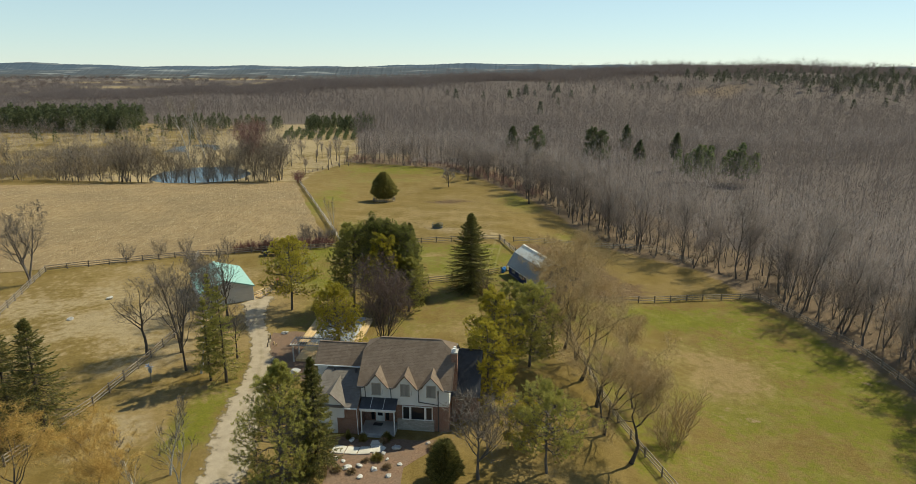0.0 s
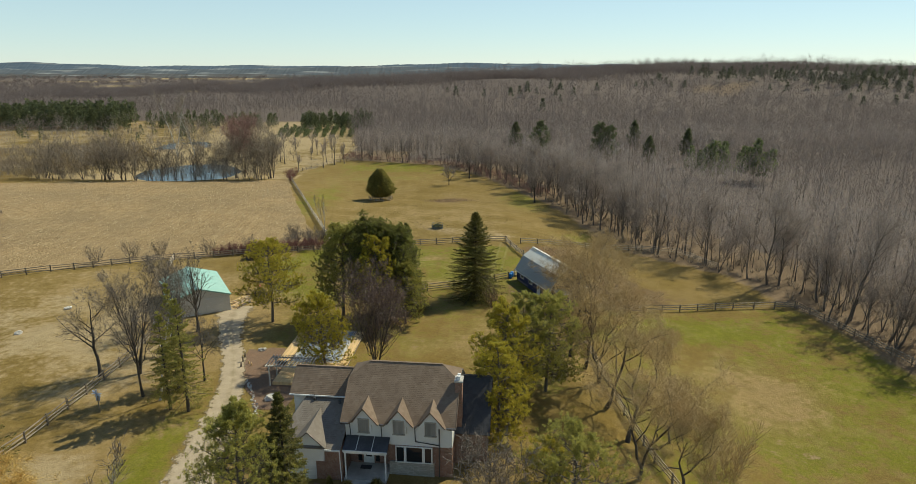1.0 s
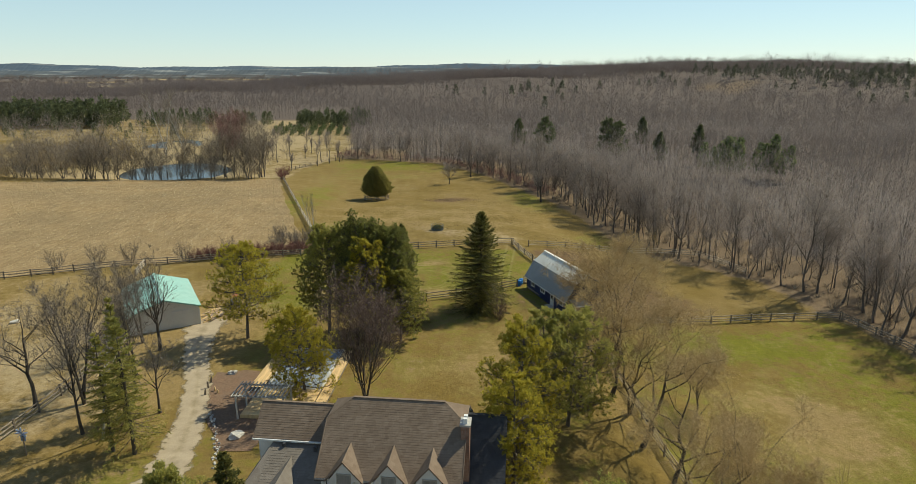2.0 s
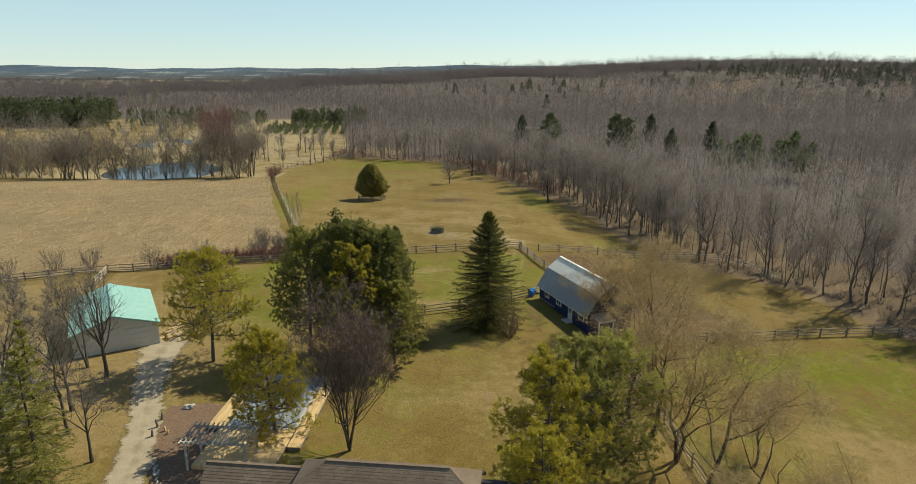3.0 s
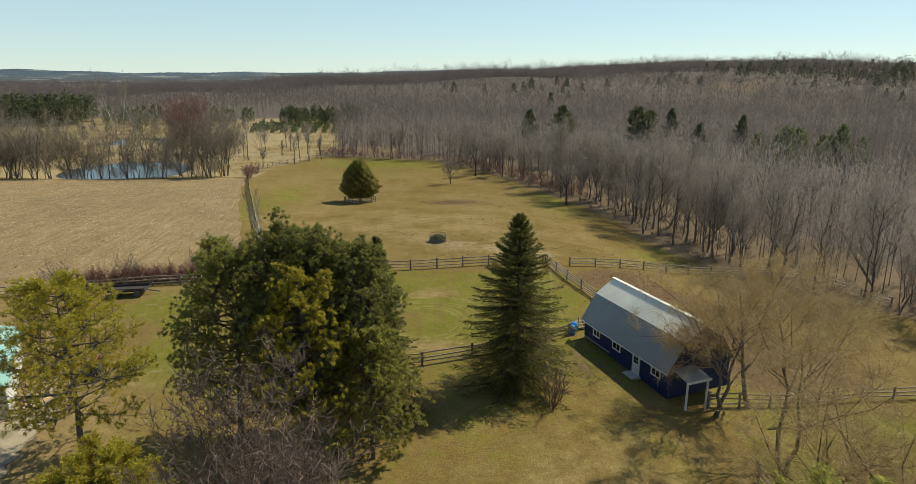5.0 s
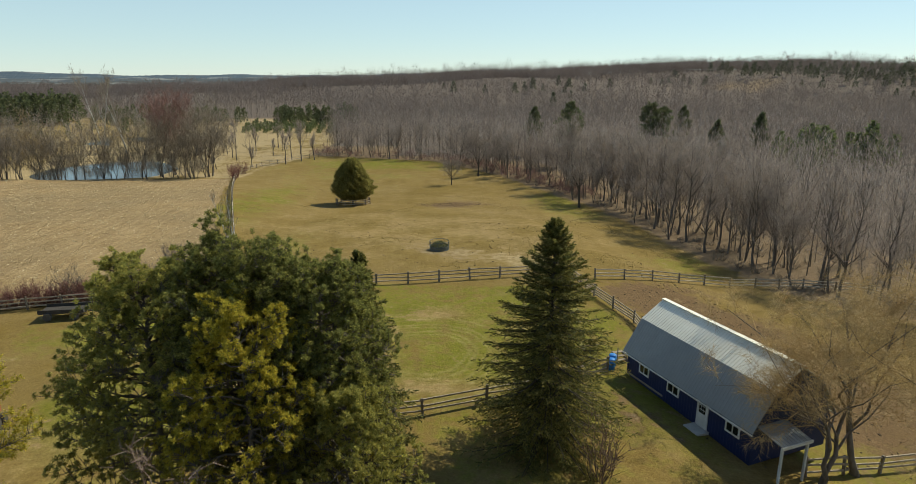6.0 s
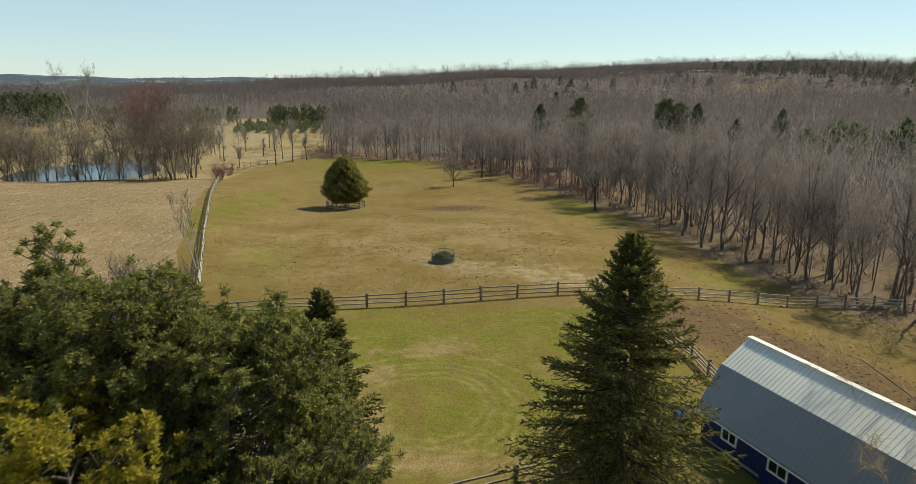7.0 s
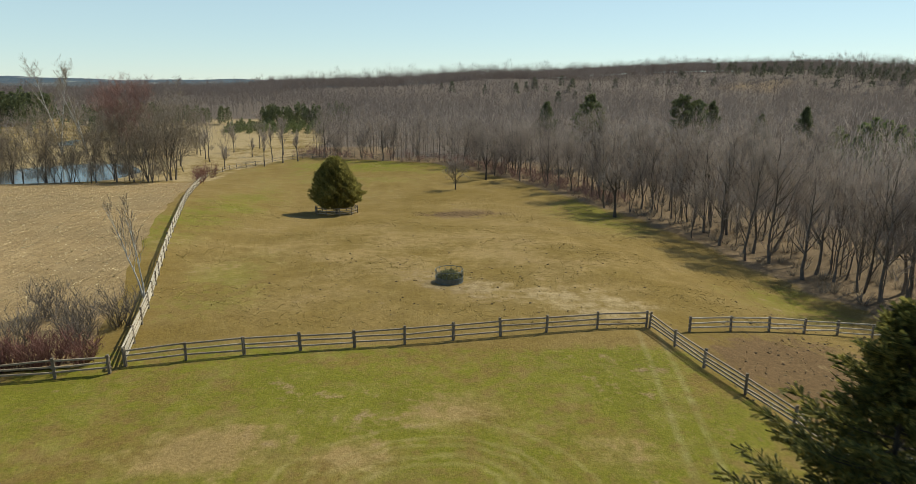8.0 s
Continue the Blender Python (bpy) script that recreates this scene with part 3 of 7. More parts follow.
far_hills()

# the pond
WATER, _nt, _b = material("pond_water", 0.06, 0, 0.5)
_b.inputs["Base Color"].default_value = (0.02, 0.035, 0.045, 1)
bump(_nt, _b, noise_fac(_nt, coords(_nt), 2.5, 3, 0.5), 0.08, 0.05)
for ring in ([(-120, 234), (-106, 231), (-94, 231), (-86, 233), (-83, 243), (-86, 258), (-95, 272), (-106, 280), (-122, 279), (-132, 268), (-130, 248)],
             [(-150, 318), (-134, 316), (-126, 326), (-128, 342), (-140, 348), (-152, 340)]):
    level = min(float(ground_z(*p)) for p in ring) + 0.12
    pond = drape("pond", ring, WATER, "still pond reflecting the sky among bare trees", "pond", 0.10, 8.0, 0.8)
    for v in pond.data.vertices:
        v.co.z = level

# ---- plants ----
def unit(v):
    return v / np.maximum(np.linalg.norm(v, axis=-1, keepdims=True), 1e-9)


def perp(d, rng):
    r = rng.normal(size=d.shape)
    return unit(r - d * (r * d).sum(-1, keepdims=True))


def tubes(P, R, n=5):
    """Tapered tubes along polylines P (branches, points, 3) of radii R; ends come to a point."""
    B, k = R.shape
    d = unit(P[:, -1] - P[:, 0])
    ref = np.where(np.abs(d[:, 2:3]) > 0.9, np.array([[1.0, 0, 0]]), np.array([[0, 0, 1.0]]))
    s = unit(np.cross(d, ref))
    u = np.cross(s, d)
    a = np.arange(n) * 2 * np.pi / n
    ring = s[:, None, :] * np.cos(a)[None, :, None] + u[:, None, :] * np.sin(a)[None, :, None]
    V = P[:, :, None, :] + R[:, :, None, None] * ring[:, None, :, :]
    idx = np.arange(B * k * n).reshape(B, k, n)
    nx = np.roll(idx, -1, 2)
    Q = np.stack([idx[:, :-1], nx[:, :-1], nx[:, 1:], idx[:, 1:]], -1).reshape(-1, 4)
    return V.reshape(-1, 3), Q


def spikes(P0, P1, R, n=3, flat=1.0):
    """Slim cones from P0 to P1, n triangles each."""
    B = len(P0)
    d = unit(P1 - P0)
    ref = np.where(np.abs(d[:, 2:3]) > 0.9, np.array([[1.0, 0, 0]]), np.array([[0, 0, 1.0]]))
    s = unit(np.cross(d, ref))
    u = np.cross(s, d) * flat
    a = np.arange(n) * 2 * np.pi / n + 0.5
    ring = s[:, None, :] * np.cos(a)[None, :, None] + u[:, None, :] * np.sin(a)[None, :, None]
    V = np.concatenate([P0[:, None, :] + np.asarray(R).reshape(-1, 1, 1) * ring, P1[:, None, :]], 1)
    base = (np.arange(B) * (n + 1))[:, None]
    i = np.arange(n)[None, :]
    T = np.stack([base + i, base + (i + 1) % n, np.broadcast_to(base + n, (B, n))], -1).reshape(-1, 3)
    return V.reshape(-1, 3), T


def blades(P0, P1, R, rng):
    """Single slim triangles from P0 to P1, turned at random: needles and fine leaves."""
    d = unit(P1 - P0)
    s = perp(d, rng) * np.asarray(R).reshape(-1, 1)
    V = np.stack([P0 - s, P0 + s, P1], 1).reshape(-1, 3)
    return V, np.arange(len(V)).reshape(-1, 3)


def sprout(P, R, count, rng, u0=0.2, u1=1.0, tilt=0.9, rise=0.25, length=(0.4, 0.7), k=4, bend=0.25, rad=0.5, total=None):
    """Branches that leave the polylines P: their polylines and radii."""
    B, m = R.shape
    who = np.repeat(np.arange(B), count)
    u = rng.uniform(u0, u1, len(who))
    f = u * (m - 1)
    i = np.minimum(f.astype(int), m - 2)
    w = (f - i)[:, None]
    start = P[who, i] * (1 - w) + P[who, i + 1] * w
    d = unit(P[who, i + 1] - P[who, i])
    r0 = (R[who, i] * (1 - w[:, 0]) + R[who, i + 1] * w[:, 0]) * rad
    out = unit(d * (1 - tilt * 0.5) + perp(d, rng) * tilt + np.array([0, 0, rise]))
    plen = np.linalg.norm(P[:, -1] - P[:, 0], axis=1)[who] if total is None else total
    L = plen * rng.uniform(*length, len(who)) * (1.15 - 0.65 * u)
    s = np.linspace(0, 1, k)
    side = perp(out, rng) * rng.uniform(0, bend, (len(who), 1))
    curve = out[:, None, :] * s[None, :, None] + (side + np.array([0, 0, rise * 0.6]))[:, None, :] * (s ** 2)[None, :, None]
    C = start[:, None, :] + curve * L[:, None, None]
    C[:, 1:] += rng.normal(0, 0.035, (len(who), k - 1, 3)) * L[:, None, None]
    rr = np.maximum(r0, 0.012)[:, None] * (1 - 0.8 * s)[None, :]
    return C, rr


def bare_tree(seed, H, r=0.18, fork=0.35, n1=12, n2=6, n3=6, n4=0, spread=0.42, lean=0.03, stems=1, gnarl=0.035, twig=(0.5, 1.2), twig_r=0.017, droop=0.0, rise=0.45, tilt=0.95, cheap=False):
    """Trunk-and-limb quads and twig triangles of a leafless tree."""
    rng = np.random.default_rng(seed)
    k = 9
    s = np.linspace(0, 1, k)
    P = np.zeros((stems, k, 3))
    for j in range(stems):
        a = rng.uniform(0, 6.28)
        tip = np.array([math.cos(a), math.sin(a), 0]) * H * (lean + (0.22 if stems > 1 else 0))
        P[j] = s[:, None] * np.array([0, 0, H * rng.uniform(0.86, 0.96)]) + (s ** 1.3)[:, None] * tip
        P[j, 1:] += np.cumsum(rng.normal(0, gnarl * H / 3, (k - 1, 3)) * np.array([1, 1, 0.3]), 0) * 0.5
    R = np.broadcast_to(r * (0.06 + 0.94 * (1 - s) ** 0.85), (stems, k)).copy() / (stems ** 0.4)
    R[:, 0] *= 1.35
    B1, R1 = sprout(P, R, n1, rng, fork, 0.98, tilt, rise, (spread * 0.75, spread * 1.15), 5, 0.35, 0.62)
    B2, R2 = sprout(B1, R1, n2, rng, 0.2, 1.0, tilt * 0.9, rise * 0.6 - droop * 0.3, (0.35, 0.65), 4, 0.3, 0.6)
    wood = [tubes(P, R, 5 if cheap else 7), tubes(B1[:, ::2], R1[:, ::2], 3) if cheap else tubes(B1, R1, 5)]
    fine = [] if cheap else [tubes(B2, np.maximum(R2, twig_r), 3)]
    stout = [(B2, R2)] if cheap else []
    B3, R3 = sprout(B2, R2, n3, rng, 0.15, 1.0, 0.85, 0.25 - droop, (0.35, 0.75), 3, 0.3, 0.6)
    last = B3
    if n4:
        stout.append((B3, R3))
        last, R4 = sprout(B3, R3, n4, rng, 0.1, 1.0, 0.8, 0.1 - droop * 1.5, (0.5, 1.0), 3, 0.3, 0.6, total=rng.uniform(*twig))
    t_v, t_t = blades(last[:, 0], last[:, -1] - np.array([0, 0, droop * 0.5]), np.full(len(last), twig_r * 1.35), rng)
    for B, Rb in stout:
        v, t = spikes(B[:, 0], B[:, -1], np.maximum(Rb[:, 0], twig_r))
        t_t = np.concatenate([t_t, t + len(t_v)])
        t_v = np.concatenate([t_v, v])
    fine = join(*fine) if fine else None
    return join(*wood), fine, (t_v, t_t)


def plant(name, m, label, category, trunk, fine, twigs, bark, twig_mat, group=""):
    t = thing(name, m, label, category, group)
    obj("trunk", mesh_np("trunk", trunk[0], trunk[1], smooth=True), bark, t)
    q = fine[1] if fine is not None else None
    v = twigs[0] if fine is None else np.concatenate([fine[0], twigs[0]])
    obj("crown", mesh_np("crown", v, q, twigs[1] + (0 if fine is None else len(fine[0]))), twig_mat, t)
    return t


def bare(name, x, y, seed, H, label, twig_mat=None, bark=None, category="bare tree", group="", z=None, **kw):
    g = float(ground_z(x, y)) - 0.08 if z is None else z
    return plant(name, pose(x, y, g), label, category, *bare_tree(seed, H, **kw), bark or BARK, twig_mat or TWIG, group)


def spruce(name, x, y, seed, H, W, label, needles=None, low=0.05, per=9, fans=15, shoots=6, size=0.030, droop=0.25, open_=0.25, step=0.40):
    """A spruce: straight trunk, whorls of boughs that sag and turn up at the tips, flat fans of needled twigs on each bough."""
    rng = np.random.default_rng(seed)
    s = np.linspace(0, 1, 8)
    P = np.zeros((1, 8, 3))
    P[0, :, 2] = s * H
    P[0, :, :2] = np.cumsum(rng.normal(0, 0.02, (8, 2)), 0)
    R = (0.016 * H * (1 - 0.97 * s))[None, :]
    tiers = max(8, int(H * (1 - low) / step))
    lev = low + (0.985 - low) * (np.arange(tiers) + 0.5) / tiers
    u = np.repeat(lev, per) + rng.normal(0, 0.20 / H, tiers * per)
    nb = len(u)
    az = np.tile(np.arange(per) * 2 * np.pi / per, tiers) + np.repeat(rng.uniform(0, 6.28, tiers), per) + rng.normal(0, 0.22, nb)
    L = W * ((1 - u) ** 0.86 + 0.02) * np.where(rng.uniform(size=nb) < 0.45, rng.uniform(1 - 2 * open_, 0.92, nb), rng.uniform(0.86, 1.16, nb))
    L *= 1 + 0.10 * np.sin(az * 2 + seed) * (1 - u)
    pitch = np.interp(u, [0, 0.5, 0.85, 1], [-0.22 - droop, -0.02 - droop * 0.6, 0.28, 0.95]) + rng.normal(0, 0.07, nb)
    d = np.stack([np.cos(az) * np.cos(pitch), np.sin(az) * np.cos(pitch), np.sin(pitch)], -1)
    k = 6
    t = np.linspace(0, 1, k)
    C = np.stack([np.zeros(nb), np.zeros(nb), u * H], -1)[:, None, :] + d[:, None, :] * (t[None, :] * L[:, None])[:, :, None]
    C[:, :, 2] += (L[:, None] * 0.24) * t[None, :] ** 2.5 * (0.4 + droop)
    RR = (0.010 + 0.010 * L)[:, None] * (1 - 0.85 * t)[None, :]
    # flat fans of side twigs, longest at the middle of a bough, each set with short needled shoots
    who = np.repeat(np.arange(nb), fans)
    tt = 0.12 + 0.88 * (np.tile((np.arange(fans) + 0.5) / fans, nb) + rng.normal(0, 0.02, len(who)))
    tt = np.clip(tt, 0.05, 1.0)
    f = tt * (k - 1)
    i = np.minimum(f.astype(int), k - 2)
    w = (f - i)[:, None]
    base = C[who, i] * (1 - w) + C[who, i + 1] * w
    fwd = unit(C[who, i + 1] - C[who, i])
    side = unit(np.cross(fwd, [0, 0, 1.0])) * np.where(np.arange(len(who)) % 2 == 0, 1.0, -1.0)[:, None]
    out = unit(fwd * rng.uniform(0.7, 1.1, (len(who), 1)) + side * rng.uniform(0.5, 0.95, (len(who), 1)) + np.array([0, 0, 1.0]) * rng.uniform(-0.30, 0.02, (len(who), 1)))
    ln = np.minimum((0.14 + 0.34 * (1.06 - tt) * L[who]) * rng.uniform(0.7, 1.15, len(who)), 1.0)
    sw = np.repeat(np.arange(len(who)), shoots)
    q = np.tile((np.arange(shoots) + 0.5) / shoots, len(who)) * rng.uniform(0.9, 1.1, len(sw))
    b0 = base[sw] + out[sw] * (ln[sw] * q)[:, None]
    d2 = unit(out[sw] + rng.normal(0, 0.42, (len(sw), 3)) * np.array([1, 1, 0.7]) + np.array([0, 0, -0.06]))
    l2 = rng.uniform(0.13, 0.24, len(sw)) * (0.7 + 0.3 * np.minimum(1, L[who][sw] / 2.5))
    w2 = size * rng.uniform(0.7, 1.2, len(sw))
    v1, t1 = blades(b0 + d2 * l2[:, None], b0 - d2 * 0.05, w2, rng)
    v2, t2 = blades(b0 - d2 * 0.05, b0 + d2 * l2[:, None] * 1.25, w2, rng)
    tv, ttri = np.concatenate([v1, v2]), np.concatenate([t1, t2 + len(v1)])
    g = float(ground_z(x, y)) - 0.1
    tk = join(tubes(P, R, 8), tubes(C[:, ::2] if k > 5 else C, RR[:, ::2], 3))
    return plant(name, pose(x, y, g), label, "conifer", tk, None, (tv, ttri), BARK_DARK, needles or NEEDLE_SPRUCE)


def pine(name, x, y, seed, H, W, label, needles=None, low=0.22, limbs=46, tufts=9, needles_per=30, size=0.15, bark=None, shape=0.8, width=0.022, top=(0.78, 0.14), shoot=0.28, flat=0.0, shoots=5, even=1.0):
    """A pine: limbs that turn up at the ends and carry bottlebrush shoots of needles in separate puffs."""
    rng = np.random.default_rng(seed)
    k = 8
    s = np.linspace(0, 1, k)
    P = np.zeros((1, k, 3))
    P[0, :, 2] = s * H * 0.97
    P[0, :, :2] = np.cumsum(rng.normal(0, 0.07, (k, 2)), 0)
    R = (0.017 * H * (1 - 0.93 * s))[None, :]
    nb = limbs
    u = low + (0.97 - low) * ((np.arange(nb) + rng.uniform(0, 1, nb)) / nb) ** even
    az = np.arange(nb) * 2.4 + rng.normal(0, 0.35, nb)
    prof = np.interp((u - low) / (1 - low), [0, 0.25, 0.6, 1], [0.75, 1.0, *top]) ** shape
    L = W * prof * rng.uniform(0.68 if even == 1.0 else 0.8, 1.12, nb)
    pitch = np.interp(u, [low, 0.7, 1], [-0.04, 0.22, 0.62]) * (1 - flat) + rng.normal(0, 0.12, nb)
    d = np.stack([np.cos(az) * np.cos(pitch), np.sin(az) * np.cos(pitch), np.sin(pitch)], -1)
    t = np.linspace(0, 1, 5)
    root = np.stack([np.interp(u, s, P[0, :, 0]), np.interp(u, s, P[0, :, 1]), u * 0.97 * H], -1)
    C = root[:, None, :] + d[:, None, :] * (t[None, :] * L[:, None])[:, :, None]
    C[:, :, 2] += L[:, None] * 0.22 * (1 - 0.5 * flat) * t[None, :] ** 2
    C[:, 1:] += rng.normal(0, 0.04, (nb, 4, 3)) * L[:, None, None]
    RR = (0.016 + 0.013 * L)[:, None] * (1 - 0.85 * t)[None, :]
    B2, R2 = sprout(C, RR, tufts, rng, 0.30, 1.0, 0.85, 0.22, (0.16, 0.34), 3, 0.2, 0.6)
    # each twig ends in a puff: a few shoots side by side, set all round with needles
    tips = np.concatenate([B2[:, -1], C[:, -1], C[:, -2], P[:, -1]])
    axis = np.concatenate([B2[:, -1] - B2[:, 0], C[:, -1] - C[:, -2], C[:, -1] - C[:, -2], np.array([[0, 0, 1.0]])])
    axis = unit(unit(axis) * 0.8 + np.array([0, 0, 0.6]))
    big = np.repeat(np.arange(len(tips)), shoots)
    ax = unit(axis[big] + rng.normal(0, 0.42, (len(big), 3)))
    ls = shoot * rng.uniform(0.6, 1.2, len(big))
    who = np.repeat(np.arange(len(big)), needles_per)
    q = rng.uniform(0, 1, len(who))
    b = tips[big][who] + ax[who] * (ls[who] * (q - 0.1))[:, None]
    dirs = unit(ax[who] * (0.2 + 0.7 * q)[:, None] + perp(ax[who], rng))
    ln = size * rng.uniform(0.75, 1.15, (len(who), 1))
    turn = (rng.uniform(size=len(who)) < 0.55)[:, None]
    tip = b + dirs * ln
    tv, ttri = blades(np.where(turn, tip, b), np.where(turn, b, tip), width * rng.uniform(0.7, 1.2, len(who)), rng)
    g = float(ground_z(x, y)) - 0.1
    tk = join(tubes(P, R, 8), tubes(C, RR, 4), tubes(B2[:, ::2], np.maximum(R2[:, ::2], 0.010), 3))
    return plant(name, pose(x, y, g), label, "pine tree", tk, None, (tv, ttri), bark or BARK, needles or NEEDLE_PINE)


def cedar(name, x, y, seed, H, W, label, needles=None, count=24000, foot=0.05):
    """A dense bushy cedar whose foliage reaches nearly to the ground."""
    rng = np.random.default_rng(seed)
    u = foot + (1 - foot) * rng.uniform(0, 1, count)
    az = rng.uniform(0, 2 * np.pi, count)
    rad = W * np.interp(u, [0, 0.12, 0.25, 0.36, 0.50, 0.70, 0.88, 1], [0.32, 0.55, 0.92, 1.0, 0.90, 0.68, 0.42, 0.10]) * (1 + 0.09 * np.sin(3 * az + 5 * u) + 0.10 * np.sin(7 * az - 13 * u) + 0.10 * np.sin(11 * az + 37 * u))
    q = np.where(rng.uniform(size=count) < 0.25, rng.uniform(0.92, 1.08, count), rng.uniform(0.5, 1.0, count) ** 0.5)
    base = np.stack([np.cos(az) * rad * q, np.sin(az) * rad * q, u * H * 0.96], -1)
    out = unit(np.stack([np.cos(az), np.sin(az), rng.uniform(0.3, 1.6, count)], -1) + rng.normal(0, 0.35, (count, 3)))
    tv, tt = blades(base, base + out * rng.uniform(0.25, 0.75, (count, 1)), rng.uniform(0.05, 0.11, count), rng)
    P = np.zeros((1, 5, 3))
    P[0, :, 2] = np.linspace(0, H * 0.8, 5)
    g = float(ground_z(x, y)) - 0.08
    return plant(name, pose(x, y, g), label, "conifer", tubes(P, np.array([[0.2, 0.17, 0.13, 0.08, 0.02]]) * H / 8, 6), None, (tv, tt), BARK, needles or NEEDLE_CEDAR)


def shrub(name, x, y, seed, H, W, stems, label, mat, forks=5, category="shrub"):
    rng = np.random.default_rng(seed)
    a = rng.uniform(0, 6.28, stems)
    rr = rng.uniform(0, 0.4, stems) * W
    b0 = np.stack([np.cos(a) * rr, np.sin(a) * rr, np.zeros(stems)], -1)
    tip = np.stack([np.cos(a) * W * rng.uniform(0.4, 1, stems), np.sin(a) * W * rng.uniform(0.4, 1, stems), H * rng.uniform(0.6, 1, stems)], -1)
    t = np.linspace(0, 1, 4)
    C = b0[:, None, :] * (1 - t)[None, :, None] + tip[:, None, :] * t[None, :, None]
    C[:, 1:] += rng.normal(0, 0.05 * H, (stems, 3, 3))
    RR = np.full((stems, 1), 0.025) * (1 - 0.8 * t)[None, :]
    B2, R2 = sprout(C, RR, forks, rng, 0.25, 1.0, 0.8, 0.35, (0.3, 0.6), 3, 0.2, 0.6)
    v, tt = blades(B2[:, 0], B2[:, -1], np.full(len(B2), 0.018), rng)
    g = float(ground_z(x, y)) - 0.05
    t_ = thing(name, pose(x, y, g), label, category)
    tv, tq = tubes(C, RR, 4)
    obj("stem_base", mesh_np("stem_base", tv, tq), mat, t_)
    obj("crown", mesh_np("crown", v, None, tt), mat, t_)
    return t_


def yard_trees():
    spruce("spruce", 2.3, 101.4, 3, 13.6, 5.8, "tall dark green spruce standing alone on the lawn", per=11, fans=20, shoots=7, step=0.36, size=0.026)
    near = dict(needles_per=18, size=0.135, width=0.021, shoots=3, shoot=0.17, even=0.72)
    pine("pine", -12.7, 94.4, 11, 14.0, 3.6, "tall dark dense pine in the tree group", NEEDLE_DARK, 0.16, 160, 25, top=(1.0, 0.40), **near)
    pine("pine", -11.6, 91.4, 12, 12.7, 3.7, "yellow-green pine in front of darker pines", NEEDLE_PINE, 0.20, 84, 19, top=(0.74, 0.22), **(near | dict(even=1.0)))
    pine("pine", -16.9, 94.2, 13, 13.2, 4.0, "tall olive-green pine at the group's edge", NEEDLE_OLIVE, 0.16, 130, 23, top=(0.8, 0.32), **near)
    pine("pine", -9.3, 94.7, 14, 13.1, 3.4, "dark green pine in the tree group", NEEDLE_DARK, 0.12, 150, 24, top=(0.94, 0.36), **near)
    pine("pine", -7.6, 91.6, 114, 8.8, 3.4, "low feathery olive pine at the foot of the group", NEEDLE_OLIVE, 0.08, 84, 18, **near)
    spruce("spruce", -7.8, 97.8, 15, 12.9, 3.6, "slim dark spruce beside the pines", per=10, fans=15, shoots=6, size=0.030)
    mid = dict(needles_per=9, size=0.14, width=0.027, shoot=0.30, shoots=4)
    pine("pine", -26.4, 92.2, 16, 12.2, 5.0, "open yellow-green pine beside the drive", NEEDLE_PINE, 0.24, 64, 26, flat=0.3, **mid)
    pine("pine", -16.4, 79.0, 17, 9.3, 3.9, "yellow-green pine beside the deck", NEEDLE_PINE, 0.10, 70, 23, flat=0.3, **mid)
    pine("pine", 4.2, 67.9, 18, 12.6, 3.7, "yellow-green pine on the lawn behind the house", NEEDLE_PINE, 0.14, 70, 22, flat=0.3, **mid)
    pine("pine", 6.4, 70.4, 118, 13.0, 3.0, "tall dark slender pine behind the house", NEEDLE_OLIVE, 0.16, 54, 19, flat=0.3, **mid)
    pine("pine", 9.4, 73.0, 19, 11.6, 4.4, "dark olive pine beside the paddock fence", NEEDLE_OLIVE, 0.16, 72, 22, flat=0.3, **mid)
    pine("pine", 3.4, 63.2, 20, 10.6, 3.2, "yellow-green pine beside the house", NEEDLE_PINE, 0.06, 60, 19, flat=0.3, **mid)
    pine("pine", 8.6, 51.2, 21, 9.0, 4.3, "open olive pine on the side lawn", NEEDLE_OLIVE, 0.30, 46, 20, flat=0.3, **mid)
    pine("pine", 6.6, 55.4, 121, 5.2, 2.6, "low yellow-green pine on the side lawn", NEEDLE_PINE, 0.10, 30, 17, flat=0.3, **mid)
    pine("pine", -16.0, 49.4, 22, 12.7, 4.6, "tall feathery olive pine in front of the garage", NEEDLE_OLIVE, 0.04, 92, 19, shape=1.35, **mid)
    spruce("spruce", -13.5, 51.6, 23, 11.8, 3.1, "narrow dark spruce in front of the garage", per=9, fans=12, shoots=5, size=0.038)
    spruce("spruce", -43.5, 57.4, 24, 13.1, 5.0, "broad dark spruce beside the rail fence", per=8, fans=11, shoots=4, size=0.050)
    spruce("spruce", -48.3, 59.2, 25, 11.7, 4.4, "dark spruce with a bare lower trunk", per=8, fans=10, shoots=4, size=0.050)
    spruce("spruce", -50.0, 55.0, 29, 11.0, 4.2, "dark spruce at the edge of the yard", per=8, fans=10, shoots=4, size=0.050)
    for i, (x, y, H, W) in enumerate([(-28.4, 68.6, 12.6, 3.3), (-30.4, 69.0, 11.0, 2.6), (-31.6, 73.6, 12.4, 2.5)]):
        spruce("spruce", x, y, 126 + i, H, W, "thin open olive spruce beside the drive", NEEDLE_OLIVE, 0.14, per=6, fans=11, shoots=5, open_=0.4, size=0.036, step=0.5)
    cedar("cedar", -23.5, 193.8, 27, 9.6, 3.7, "rounded cedar inside a rail pen in the pasture", foot=0.12)
